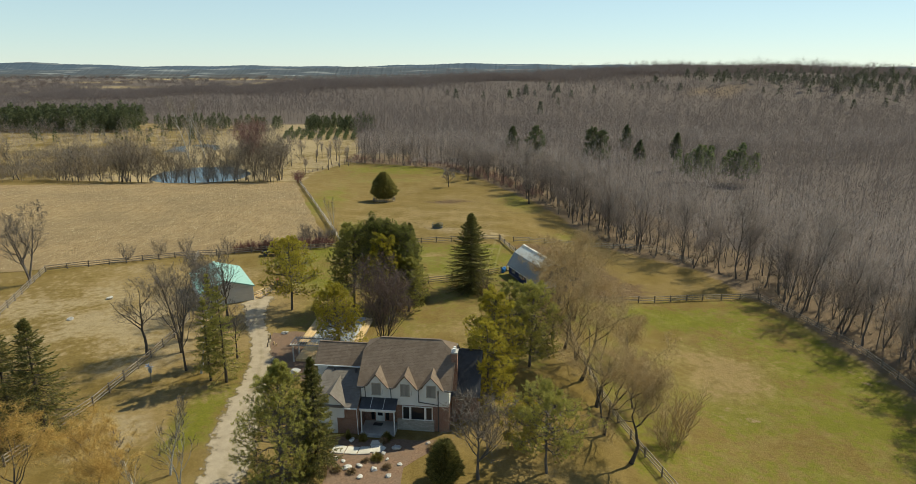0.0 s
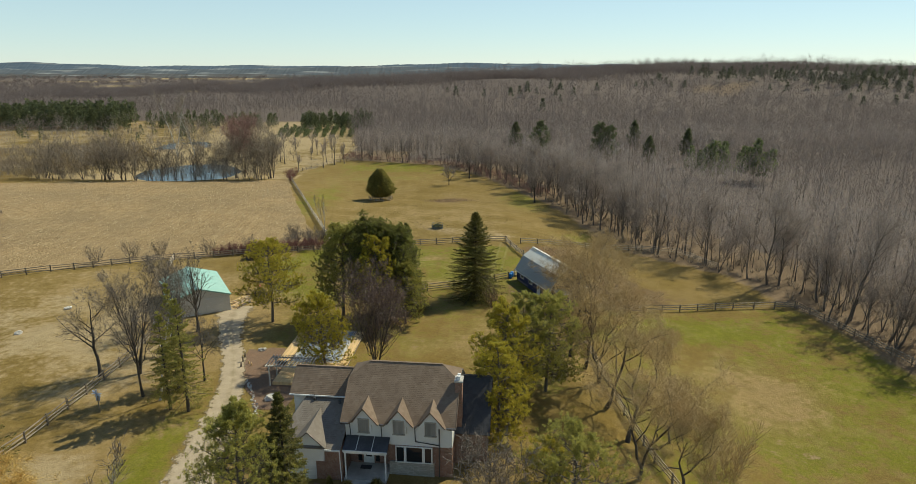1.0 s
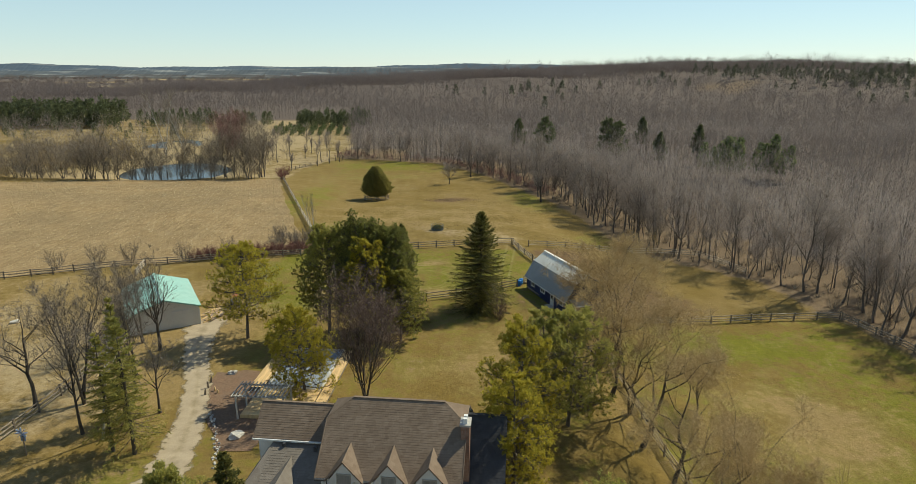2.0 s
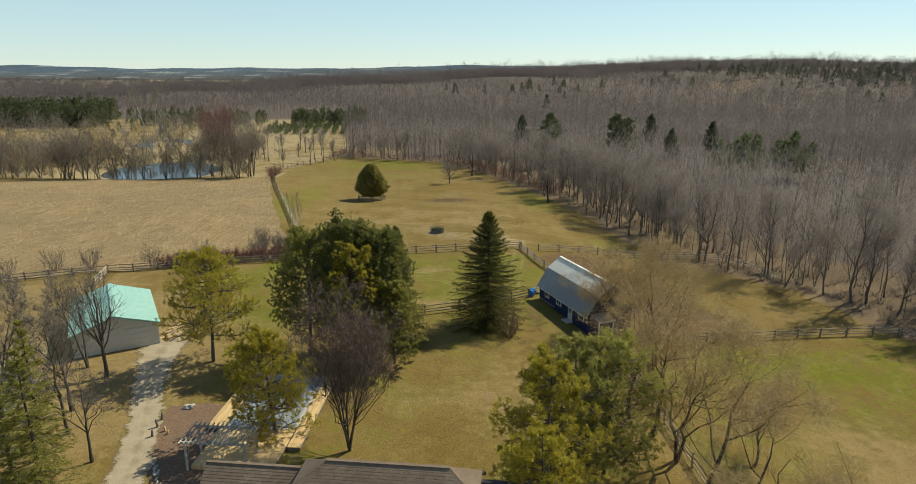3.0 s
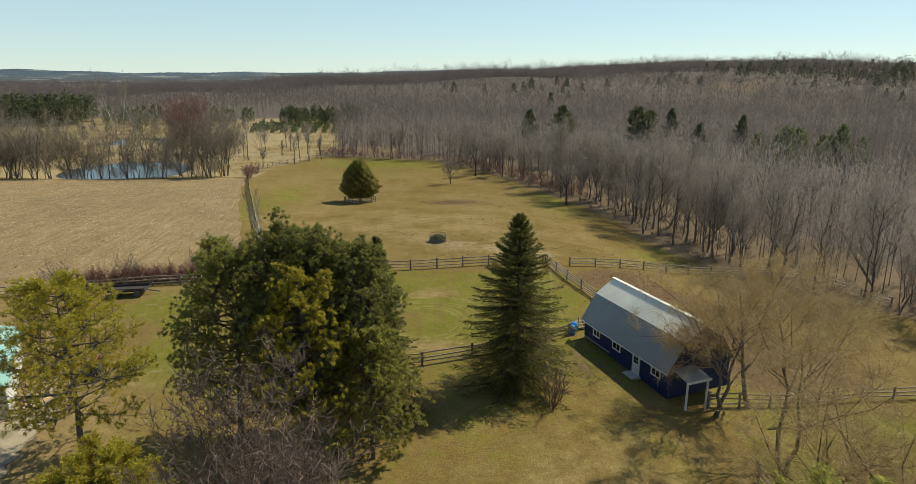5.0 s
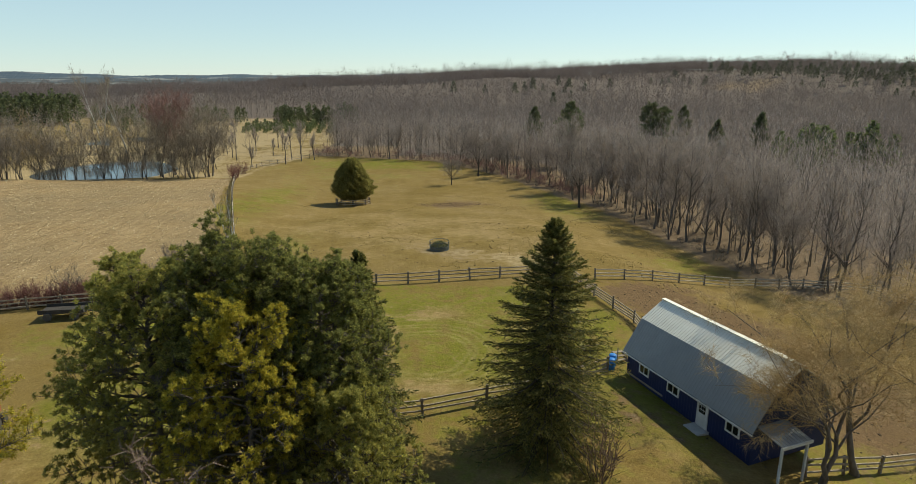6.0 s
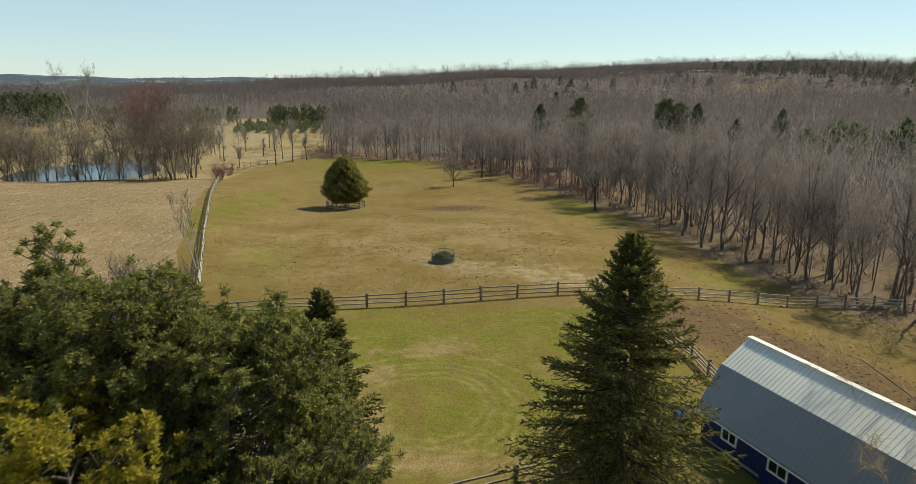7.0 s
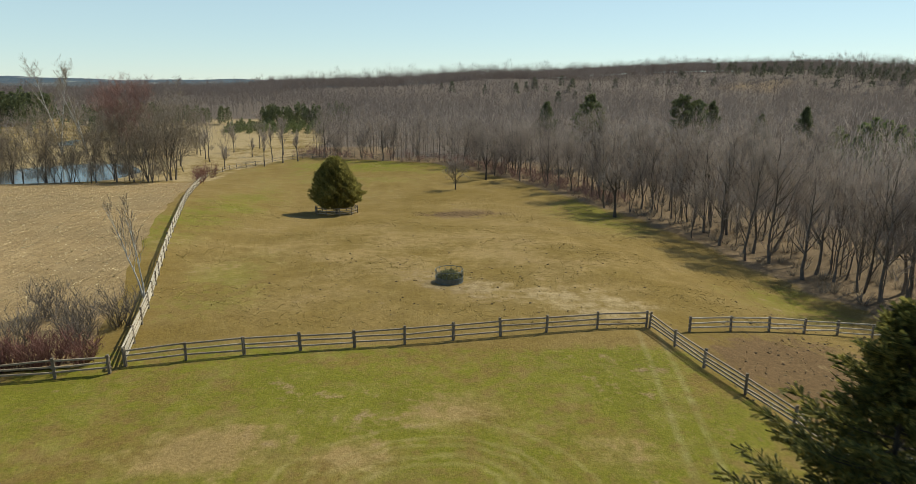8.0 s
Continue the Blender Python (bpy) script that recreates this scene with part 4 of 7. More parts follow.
    cedar("cedar", -1.2, 49.6, 28, 4.4, 1.35, "bushy golden-green evergreen in the front bed", count=12000)
    # bare trees of the yard
    bare("maple_tree", -9.8, 76.6, 31, 11.2, "dark reddish multi-stemmed bare maple behind the house", TWIG_DARK, BARK_DARK, stems=8, r=0.19, n1=11, n2=6, n3=5, n4=3, spread=0.40, fork=0.16, rise=0.6, tilt=0.85, twig=(0.4, 0.9), twig_r=0.013)
    yard = dict(twig_r=0.010, n4=4)
    bare("bare_tree", -41.8, 76.2, 32, 10.0, "crooked bare tree with drooping limbs", TWIG, BARK_DARK, r=0.21, n1=9, n2=6, n3=5, spread=0.6, gnarl=0.06, rise=0.25, **yard)
    bare("bare_tree", -37.4, 76.7, 33, 12.5, "tall multi-stemmed bare tree beside the fence", TWIG, BARK_DARK, stems=4, r=0.22, n1=9, n2=6, n3=5, spread=0.32, rise=0.7, **yard)
    bare("birch_tree", -32.4, 70.8, 34, 11.5, "pale leaning birch near the drive", TWIG, BARK_PALE, "birch", r=0.12, n1=9, n2=5, n3=5, spread=0.3, lean=0.2, **yard)
    bare("bare_tree", -35.5, 88.7, 35, 10.5, "slender bare tree in front of the shed", TWIG, BARK_DARK, r=0.2, n1=14, n2=6, n3=5, spread=0.42, rise=0.75, fork=0.25, **yard)
    bare("bare_tree", -29.3, 75.2, 36, 7.0, "young spreading bare tree near the drive", TWIG, BARK_DARK, r=0.13, n1=10, n2=6, n3=5, spread=0.55, **yard)
    bare("bare_tree", -38.4, 90.6, 37, 9.5, "upright grey bare tree beside the shed wall", TWIG, BARK_DARK, stems=2, r=0.16, n1=10, n2=6, n3=5, spread=0.35, rise=0.75, **yard)
    for i, (x, y, H) in enumerate([(-35.2, 82.5, 10.0), (-33.4, 79.0, 10.5), (-34.6, 71.6, 11.5)]):
        bare("bare_tree", x, y, 130 + i, H, "slender grey bare tree in the side yard", TWIG, BARK_DARK, r=0.14, n1=12, n2=6, n3=6, n4=4, twig_r=0.010, spread=0.38, rise=0.65, fork=0.22)
    bare("bare_tree", 2.0, 50.2, 37, 8.4, "round grey bare tree in front of the house", TWIG, BARK, r=0.15, n1=16, n2=7, n3=6, n4=2, spread=0.55, rise=0.5, fork=0.25)
    bare("bare_tree", -76.0, 104, 38, 12, "broad grey bare tree beside the rail fence", TWIG, BARK, stems=3, r=0.3, n1=10, n2=6, n3=7, n4=5, spread=0.5, twig_r=0.013)
    bare("bare_tree", -28.6, 138.6, 39, 9.0, "thin pale-barked bare tree on the fence line of the field", TWIG, BARK_PALE, stems=2, r=0.10, n1=9, n2=5, n3=4, n4=0, spread=0.24, rise=0.8, tilt=0.55, twig_r=0.008)
    bare("bare_tree", 22.6, 192.4, 40, 9.5, "lone bare tree in the pasture", TWIG_WOODS, BARK_DARK, r=0.26, n1=14, n2=6, n3=6, n4=2, spread=0.42, fork=0.3)
    bare("bare_tree", 3.9, 236.5, 41, 9.5, "bare tree at the top of the pasture", TWIG_WOODS, BARK_DARK, r=0.26, n1=14, n2=6, n3=6, n4=2, spread=0.5, fork=0.25)
    bare("bare_tree", -3.4, 223.2, 42, 6.0, "small round bare tree in the pasture", TWIG_WOODS, BARK_DARK, r=0.14, n1=16, n2=6, n3=6, n4=2, spread=0.6, fork=0.2)
    willows = [(15.1, 79.8, 11.0), (13.8, 82.6, 9.5), (16.1, 76.6, 10.5), (15.8, 71.1, 11.0), (16.4, 64.9, 10.0), (16.0, 59.1, 10.0), (17.7, 54.5, 9.0), (18.6, 91.6, 11.0), (20.8, 101.0, 11.5), (17.0, 98.4, 9.0), (23.2, 78.0, 7.0), (21.0, 66.0, 6.0)]
    for i, (x, y, H) in enumerate(willows):
        bare("willow_tree", x, y, 50 + i, H, "gnarled bare willow with fine golden twigs", TWIG_GOLD, BARK_DARK if i < 8 else BARK, "willow", "willows along the paddock fence",
             stems=2 if i in (2, 5, 7, 9) else 1, r=0.21 if H > 8.5 else 0.12, n1=8, n2=6, n3=7, n4=26 if i == 8 else 20 if i in (7, 9) else 15, spread=0.70, fork=0.26, gnarl=0.13, lean=0.16, rise=0.34, droop=0.08, twig=(0.9, 1.9), twig_r=0.0055)
    for i, (x, y, H) in enumerate([(25.4, 61.8, 6.2), (22.8, 58.4, 5.5), (24.0, 70.0, 5.0)]):
        shrub("willow_shrub", x, y, 150 + i, H, 2.2, 26, "upright golden willow shrub in the green paddock", TWIG_GOLD, 22)
    for i, (x, y, H) in enumerate([(-33.5, 48.5, 6.6), (-38.5, 46.5, 7.2), (-29.5, 44.0, 6.0), (-43, 47.5, 6.5)]):
        bare("willow_tree", x, y, 60 + i, H, "golden-twigged bare willow in the front yard", TWIG_AMBER, BARK, "willow", r=0.12, n1=10, n2=7, n3=7, n4=17, spread=0.7, fork=0.15, gnarl=0.07, droop=0.08, twig=(0.7, 1.5), twig_r=0.0065)
    for i, (x, y) in enumerate([(-27.2, 50.5), (-25.2, 48.2), (-28.3, 46.5)]):
        bare("birch_tree", x, y, 65 + i, 6.5, "young white birch beside the drive", TWIG, BARK_PALE, "birch", stems=2, r=0.10, n1=7, n2=4, n3=4, spread=0.4, rise=0.7)
    shrub("shrub", 4.6, 97.6, 70, 3.6, 1.6, 24, "bare reddish shrub beside the spruce", TWIG_DARK, 8)
    for i in range(16):
        shrub("dogwood_shrub", -46 + i * 1.2 + 0.3 * (i % 2), 124.4 + i * 0.26, 71 + i, 1.7 + 0.3 * (i % 3), 1.4, 44, "red-twigged bare shrub along the field fence", TWIG_RED, 12)
    for i, (x, y) in enumerate([(-29.5, 131), (-31.0, 133.5), (-33.2, 130.5), (-28.6, 134.5), (-34.5, 136)]):
        shrub("shrub", x, y, 90 + i, 3.0, 1.9, 40, "grey tangled bare shrub at the field corner", TWIG, 10)
    for i, (x, y) in enumerate([(-61, 121.6), (-48.0, 124.5), (-56.5, 123.4), (-40.5, 126), (-66, 118.5)]):
        shrub("shrub", x, y, 100 + i, 3.4, 2.0, 26, "grey bare shrub along the field fence", TWIG, 9)
    for i, (x, y) in enumerate([(-58.5, 226), (-60, 231), (-62.5, 236), (-61, 240)]):
        shrub("shrub", x, y, 110 + i, 3.6, 2.0, 30, "reddish bare shrub at the field corner", TWIG_RED, 9)


yard_trees()

# ---- the woods ----
def spread_points(seed, x0, x1, y0, y1, step, keep):
    rng = np.random.default_rng(seed)
    X, Y = np.meshgrid(np.arange(x0, x1, step), np.arange(y0, y1, step))
    x = X.ravel() + rng.uniform(-0.48, 0.48, X.size) * step
    y = Y.ravel() + rng.uniform(-0.48, 0.48, X.size) * step
    ok = keep(x, y) & (np.abs(x) < 0.92 * (y + 25) + 20)
    return x[ok], y[ok], rng


def scatter(name, x, y, variants, rng, mat, label, category, size=(0.8, 1.15), sink=0.15, bark=None):
    """One object of many plants: copies of the variants (vertices, quads, triangles) stood on the ground."""
    VV, QQ, TT, n = [], [], [], 0
    pick = rng.integers(0, len(variants), len(x))
    for k, (V, Q, T) in enumerate(variants):
        i = np.where(pick == k)[0]
        if not len(i):
            continue
        a, s = rng.uniform(0, 6.28, len(i)), rng.uniform(*size, len(i))
        c, sn = np.cos(a) * s, np.sin(a) * s
        h = s * rng.uniform(0.9, 1.12, len(i))
        W = np.empty((len(i), len(V), 3), np.float32)
        W[:, :, 0] = V[None, :, 0] * c[:, None] - V[None, :, 1] * sn[:, None] + x[i][:, None]
        W[:, :, 1] = V[None, :, 0] * sn[:, None] + V[None, :, 1] * c[:, None] + y[i][:, None]
        W[:, :, 2] = V[None, :, 2] * h[:, None] + (ground_z(x[i], y[i]) - sink)[:, None]
        off = n + (np.arange(len(i)) * len(V))[:, None, None]
        if Q is not None and len(Q):
            QQ.append((Q[None] + off).reshape(-1, 4))
        if T is not None and len(T):
            TT.append((T[None] + off).reshape(-1, 3))
        VV.append(W.reshape(-1, 3))
        n += W.shape[0] * W.shape[1]
    me = mesh_np(name, np.concatenate(VV), np.concatenate(QQ) if QQ else None, np.concatenate(TT) if TT else None)
    ob = obj(name, me, mat)
    if bark is not None:
        me.materials.append(bark)
        slot = np.zeros(len(me.polygons), np.int32)
        slot[:sum(len(q) for q in QQ)] = 1
        me.polygons.foreach_set("material_index", slot)
    return tagged(ob, label, category, kind="stuff")


def low_tree(seed, H, count, twig_r, r=0.10, wide=0.27, limbs=6, base=0.3, twig=0.22, crown=0.66, deep=0.31):
    """A cheap bare tree: slim trunk, rising limbs and a rounded crown of twigs that fan up and out."""
    rng = np.random.default_rng(seed)
    s = np.linspace(0, 1, 3)
    P = np.zeros((1, 3, 3))
    P[0, :, 2] = s * H * 0.86
    P[0, 1:, :2] = np.cumsum(rng.normal(0, 0.25, (2, 2)), 0)
    R = (r * (1 - 0.85 * s))[None, :]
    W = wide * H
    al = rng.uniform(0, 6.28, limbs)
    l0 = np.stack([np.zeros(limbs), np.zeros(limbs), H * rng.uniform(0.30, 0.55, limbs)], -1)
    l1 = l0 + np.stack([np.cos(al) * W * 0.62, np.sin(al) * W * 0.62, H * rng.uniform(0.26, 0.42, limbs)], -1)
    lm = (l0 + l1) / 2 - np.array([0, 0, 0.03 * H])
    vq, q = tubes(P, R, 3)
    if limbs:
        vq, q = join((vq, q), tubes(np.stack([l0, lm, l1], 1), np.full((limbs, 1), r * 0.5) * np.array([[1, 0.6, 0.12]]), 3))
    a, u = rng.uniform(0, 6.28, count), rng.uniform(-1, 1, count)
    rr = rng.uniform(0.1, 1.0, count) ** 0.42
    flat = np.sqrt(1 - u * u) * W * (1 + 0.22 * np.sin(2 * a + seed) + 0.15 * np.sin(5 * a + 2 * seed + 3 * u))
    e = np.stack([np.cos(a) * flat, np.sin(a) * flat, u * H * deep], -1) * rr[:, None]
    tip = e + np.array([0, 0, H * crown])
    d = unit(unit(tip - np.array([0, 0, H * base])) + rng.normal(0, 0.42, (count, 3)) + np.array([0, 0, 0.15]))
    ln = H * twig * rng.uniform(0.35, 1.0, (count, 1))
    v1, t1 = blades(tip - d * ln, tip, np.full(count, twig_r) * rng.uniform(0.6, 1.4, count), rng)
    return np.concatenate([vq, v1]), q, t1 + len(vq)


def low_spruce(seed, H, W, count, size, blunt=0.9, low=0.04):
    """A cheap conifer: short upward sprays over a cone."""
    rng = np.random.default_rng(seed)
    u = low + (0.97 - low) * rng.uniform(0, 1, count) ** 0.9
    az = rng.uniform(0, 6.28, count)
    rad = W * (1 - u) ** blunt * (1 + 0.2 * np.sin(3 * az + 7 * u) + 0.15 * np.sin(23 * u)) * rng.uniform(0.6, 1.05, count)
    b = np.stack([np.cos(az) * rad, np.sin(az) * rad, u * H], -1)
    d = unit(np.stack([np.cos(az), np.sin(az), rng.uniform(0.0, 1.3, count)], -1))
    v, t = blades(b - d * size * 1.2, b + d * size * rng.uniform(1.0, 2.0, (count, 1)), np.full(count, size) * rng.uniform(0.7, 1.2, count), rng)
    return v, None, t


def woods():
    # trees of the near edge, each a thing of its own
    protos = []
    for i in range(7):
        H = (18.0, 19.5, 16.5, 18.0, 15.0, 20.0, 17.0)[i]
        protos.append(bare_tree(200 + i, H * 0.9, r=0.14 + 0.035 * (i % 3), fork=(0.20, 0.14, 0.26, 0.20, 0.12, 0.24, 0.16)[i], n1=18, n2=7, n3=7, n4=2 if i % 3 == 1 else 0, stems=(1, 1, 1, 2, 1, 1, 3)[i],
                                spread=(0.32, 0.36, 0.28, 0.28, 0.36, 0.33, 0.26)[i], rise=0.48, tilt=0.86, gnarl=0.06, twig=(0.8, 1.6), twig_r=0.014, cheap=True))
    made = []
    rng = np.random.default_rng(77)
    for y in np.arange(56, 283, 3.9):
        for row in range(3):
            yy = y + rng.uniform(-1.2, 1.2)
            xx = float(wood_edge(yy)) + 0.4 + row * 3.0 + 1.4 * math.sin(yy / 5.7) + rng.uniform(-0.6, 4.5)
            i = int(rng.integers(0, 7))
            s = rng.choice([0.5, 0.75, 0.85, 0.95, 1.02]) * rng.uniform(0.92, 1.06) * (1 if yy < 215 else 0.85)
            m = pose(xx, yy, float(ground_z(xx, yy)) - 0.1, rng.normal(0, 4.0), rng.normal(0, 4.0), rng.uniform(0, 360)) @ Matrix.Diagonal((s, s, s * rng.uniform(0.92, 1.06), 1))
            if len(made) < 7 and len(made) <= i:
                i = len(made)
                made.append(plant("forest_tree", m, "tall grey-brown bare forest tree at the woods' edge", "bare tree", *protos[i], BARK, TWIG_WOODS, "bare trees at the edge of the woods"))
            else:
                i = i % len(made)
                c = copy_thing(made[i], Matrix())
                c.matrix_basis = m
    near = [low_tree(300 + i, 14.0 + i, 190, 0.030, 0.085, (0.23, 0.28, 0.25, 0.22, 0.26)[i], 5, 0.22, 0.14, 0.57, 0.41) for i in range(5)]
    mid = [low_tree(310 + i, 14 + i, 84, 0.072, 0.07, (0.26, 0.31, 0.29, 0.25, 0.28)[i], 0, 0.35, 0.125, 0.66, 0.32) for i in range(5)]
    far = [low_tree(320 + i, 14 + i, 62, 0.21, 0.12, 0.34, 0, 0.25, 0.10, 0.56, 0.40) for i in range(5)]
    x, y, r = spread_points(1, -60, 330, 50, 340, 4.3, lambda x, y: in_woods(x, y) & (x > wood_edge(y) + 3.0) & ((x < wood_edge(y) + 50) | (y > 280)) & (y < 306))
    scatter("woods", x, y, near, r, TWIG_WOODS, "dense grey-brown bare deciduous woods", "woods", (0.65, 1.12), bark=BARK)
    x, y, r = spread_points(2, -420, 420, 60, 520, 6.4, lambda x, y: in_woods(x, y) & (((x > wood_edge(y) + 48) & (y < 306)) | (y >= 305)) & (y < 500))
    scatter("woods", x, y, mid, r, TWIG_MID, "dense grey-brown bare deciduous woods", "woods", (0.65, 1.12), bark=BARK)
    x, y, r = spread_points(3, -900, 1000, 495, 900, 10.8, lambda x, y: in_woods(x, y))
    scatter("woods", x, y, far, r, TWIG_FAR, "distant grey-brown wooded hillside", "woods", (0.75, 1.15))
    ridge = [low_tree(325 + i, 12.5 + 0.5 * i, 150, 0.24, 0.14, 0.25, 0, 0.2, 0.10, 0.52, 0.28) for i in range(4)]
    x, y, r = spread_points(14, -520, 760, 735, 870, 6.4, lambda x, y: in_woods(x, y))
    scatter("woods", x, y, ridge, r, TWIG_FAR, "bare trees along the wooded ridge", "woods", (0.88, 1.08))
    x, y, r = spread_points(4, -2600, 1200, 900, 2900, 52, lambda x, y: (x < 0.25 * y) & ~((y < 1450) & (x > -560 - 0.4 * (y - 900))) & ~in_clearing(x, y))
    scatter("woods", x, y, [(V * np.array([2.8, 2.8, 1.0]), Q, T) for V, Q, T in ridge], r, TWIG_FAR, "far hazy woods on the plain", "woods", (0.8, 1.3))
    # understorey along the edge
    bush = []
    for i in range(3):
        g = np.random.default_rng(330 + i)
        a = g.uniform(0, 6.28, 46)
        b0 = np.stack([np.cos(a) * 0.3, np.sin(a) * 0.3, np.zeros(46)], -1)
        t0 = b0 + np.stack([np.cos(a) * g.uniform(0.2, 1.2, 46), np.sin(a) * g.uniform(0.2, 1.2, 46), g.uniform(0.8, 2.4, 46)], -1)
        v, t = blades(b0, t0, np.full(46, 0.03), g)
        bush.append((v, None, t))
    x, y, r = spread_points(5, -60, 80, 56, 300, 2.9, lambda x, y: (x > wood_edge(y) + 0.3) & (x < wood_edge(y) + 14) & (y < 300))
    scatter("undergrowth", x, y, bush, r, TWIG_POND, "bare undergrowth at the edge of the woods", "undergrowth", (0.4, 0.9), 0.05)
    edge = [low_tree(470 + i, 2.6 + 0.7 * i, 60, 0.026, 0.03, 0.42, 3, 0.05, 0.4) for i in range(3)]
    x, y, r = spread_points(15, -60, 60, 205, 292, 2.0, lambda x, y: (x > wood_edge(y) - 0.5) & (x < wood_edge(y) + 7) & (y < 290))
    scatter("edge_brush", x, y, edge, r, TWIG_RUSSET, "russet bare brush along the woods' edge", "brush", (0.6, 1.2))
    # conifers: plantation belts on the far left and clumps among the bare woods
    con = [low_spruce(340 + i, 13 + i, 3.6, 190, 0.50, 0.5, 0.12) for i in range(4)]
    x, y, r = spread_points(6, -440, -205, 390, 470, 4.2, lambda x, y: (y > 410 + 5 * np.sin(x / 17)) & (y < 446) & (x < -214 - 0.2 * (y - 410)))
    scatter("conifer_belt", x, y, con, r, NEEDLE_FAR, "dark green belt of tall planted conifers", "conifers", (0.75, 1.15))
    x, y, r = spread_points(7, -215, -45, 380, 470, 4.2, lambda x, y: ((x > -204) & (x < -120) & (y > 422) & (y < 434)) | ((x > -104) & (x < -58) & (y > 414) & (y < 436)))
    scatter("conifer_belt", x, y, con, r, NEEDLE_FAR, "dark green belt of planted conifers", "conifers", (0.5, 0.72))
    x, y, r = spread_points(16, -260, -150, 350, 420, 12, lambda x, y: np.sin(x / 6 + y / 5) > 0.1)
    scatter("conifer_belt", x, y, con, r, NEEDLE_FAR, "scattered dark conifers round a meadow", "conifers", (0.4, 0.75))
    young = [low_spruce(350 + i, 3.8, 1.3, 40, 0.35) for i in range(2)]
    gx, gy = np.meshgrid(np.arange(-104, -58, 5.2), np.arange(372, 414, 2.4))
    r = np.random.default_rng(17)
    x, y = (gx - (gy - 372) * 0.12).ravel() + r.normal(0, 0.25, gx.size), gy.ravel() + r.normal(0, 0.3, gx.size)
    scatter("young_conifers", x, y, young, r, NEEDLE_SOFT, "straight rows of young planted conifers", "conifers", (0.7, 1.2))
    hill = [low_spruce(360 + i, 13, 3.6, 100, 0.62, 0.55, 0.3) for i in range(3)]
    pick = np.random.default_rng(9)
    x, y, r = spread_points(9, -30, 620, 480, 900, 8.0, lambda x, y: ((0.55 * blob(x, y, 400, 625, 110, 45) + 0.4 * blob(x, y, 265, 650, 75, 28)) * (y < 700) + 0.25 * blob(x, y, 60, 590, 50, 22) + 0.3 * blob(x, y, 420, 560, 90, 50) + 0.006 > pick.uniform(0, 1, len(x))) & in_woods(x, y))
    scatter("hill_conifers", x, y, hill, r, NEEDLE_HILL, "dark conifers among the bare hillside woods", "conifers", (0.6, 1.0))
    for i, (px, py, H, W) in enumerate([(54.4, 250.5, 19.0, 4.4), (57.6, 251.5, 18, 4.2), (31.9, 255.6, 19.5, 4.8), (24.6, 282, 17, 3.4), (72, 246, 15, 2.4), (92, 262, 16, 2.6), (78, 290, 17, 2.8)]):
        pine("white_pine", px, py, 370 + i, H, W, "tall dark conifer standing among bare woods", NEEDLE_FAR, 0.3, 56, 9, 8, 0.40, width=0.10, shoot=0.55, shoots=2, shape=(0.8, 0.8, 1.3, 1.2, 1.3, 1.3, 1.3)[i])
    clump = [low_spruce(380 + i, 13.5, 2.9, 300, 0.34, 0.5, 0.35) for i in range(3)]
    x, y, r = spread_points(10, 70, 136, 200, 260, 4.6, lambda x, y: ((x - 97) / 18) ** 2 + ((y - 230) / 9) ** 2 < 1)
    scatter("pine_clump", x, y, clump, r, NEEDLE_SOFT, "green clump of pines inside the bare woods", "conifers", (0.6, 1.1))
    # bare trees round the pond
    pond_protos = [bare_tree(400 + i, 12 + i, r=0.15, stems=2, fork=0.18, n1=10, n2=6, n3=4, spread=0.46, rise=0.4, tilt=0.92, gnarl=0.06, twig_r=0.026, cheap=True) for i in range(4)]
    made = []
    rng = np.random.default_rng(88)
    for j in range(66):
        x = -66 - 105 * rng.uniform() ** 1.1
        y = rng.uniform(228.5, 236) + (rng.uniform(0, 55) if rng.uniform() < 0.4 else 0)
        if -134 < x < -81 and y > 230:
            y = 229.3 if rng.uniform() < 0.55 else 284 + rng.uniform(0, 10)
        gold = x < -128 and rng.uniform() < 0.3
        s = rng.choice([0.5, 0.7, 0.85, 1.0, 1.2]) * rng.uniform(0.9, 1.1)
        m = pose(x, y, float(ground_z(x, y)) - 0.1, rng.normal(0, 5), rng.normal(0, 5), rng.uniform(0, 360)) @ Matrix.Diagonal((s, s, s, 1))
        k = j % 4
        if j < 8:
            made.append(plant("pond_tree", m, "golden-brown bare tree beside the pond" if j >= 4 else "grey bare tree beside the pond", "bare tree", *pond_protos[k], BARK, TWIG_TAN if j >= 4 else TWIG_POND, "bare trees round the pond"))
        else:
            c = copy_thing(made[k + (4 if gold else 0)], Matrix())
            c.matrix_basis = m
    for j, x in enumerate(np.linspace(-133, -84, 15)):
        sc = rng.uniform(0.55, 1.0)
        xx, yy = x + rng.uniform(-1.2, 1.2), 229.2 + rng.uniform(-0.7, 0.9)
        c = copy_thing(made[j % 4], Matrix())
        c.matrix_basis = pose(xx, yy, float(ground_z(xx, yy)) - 0.1, rng.normal(0, 6), rng.normal(0, 6), rng.uniform(0, 360)) @ Matrix.Diagonal((sc, sc, sc, 1))
    brush = [low_tree(460 + i, 4.5 + 1.2 * i, 130, 0.042, 0.05, 0.40, 4, 0.1, 0.3) for i in range(4)]
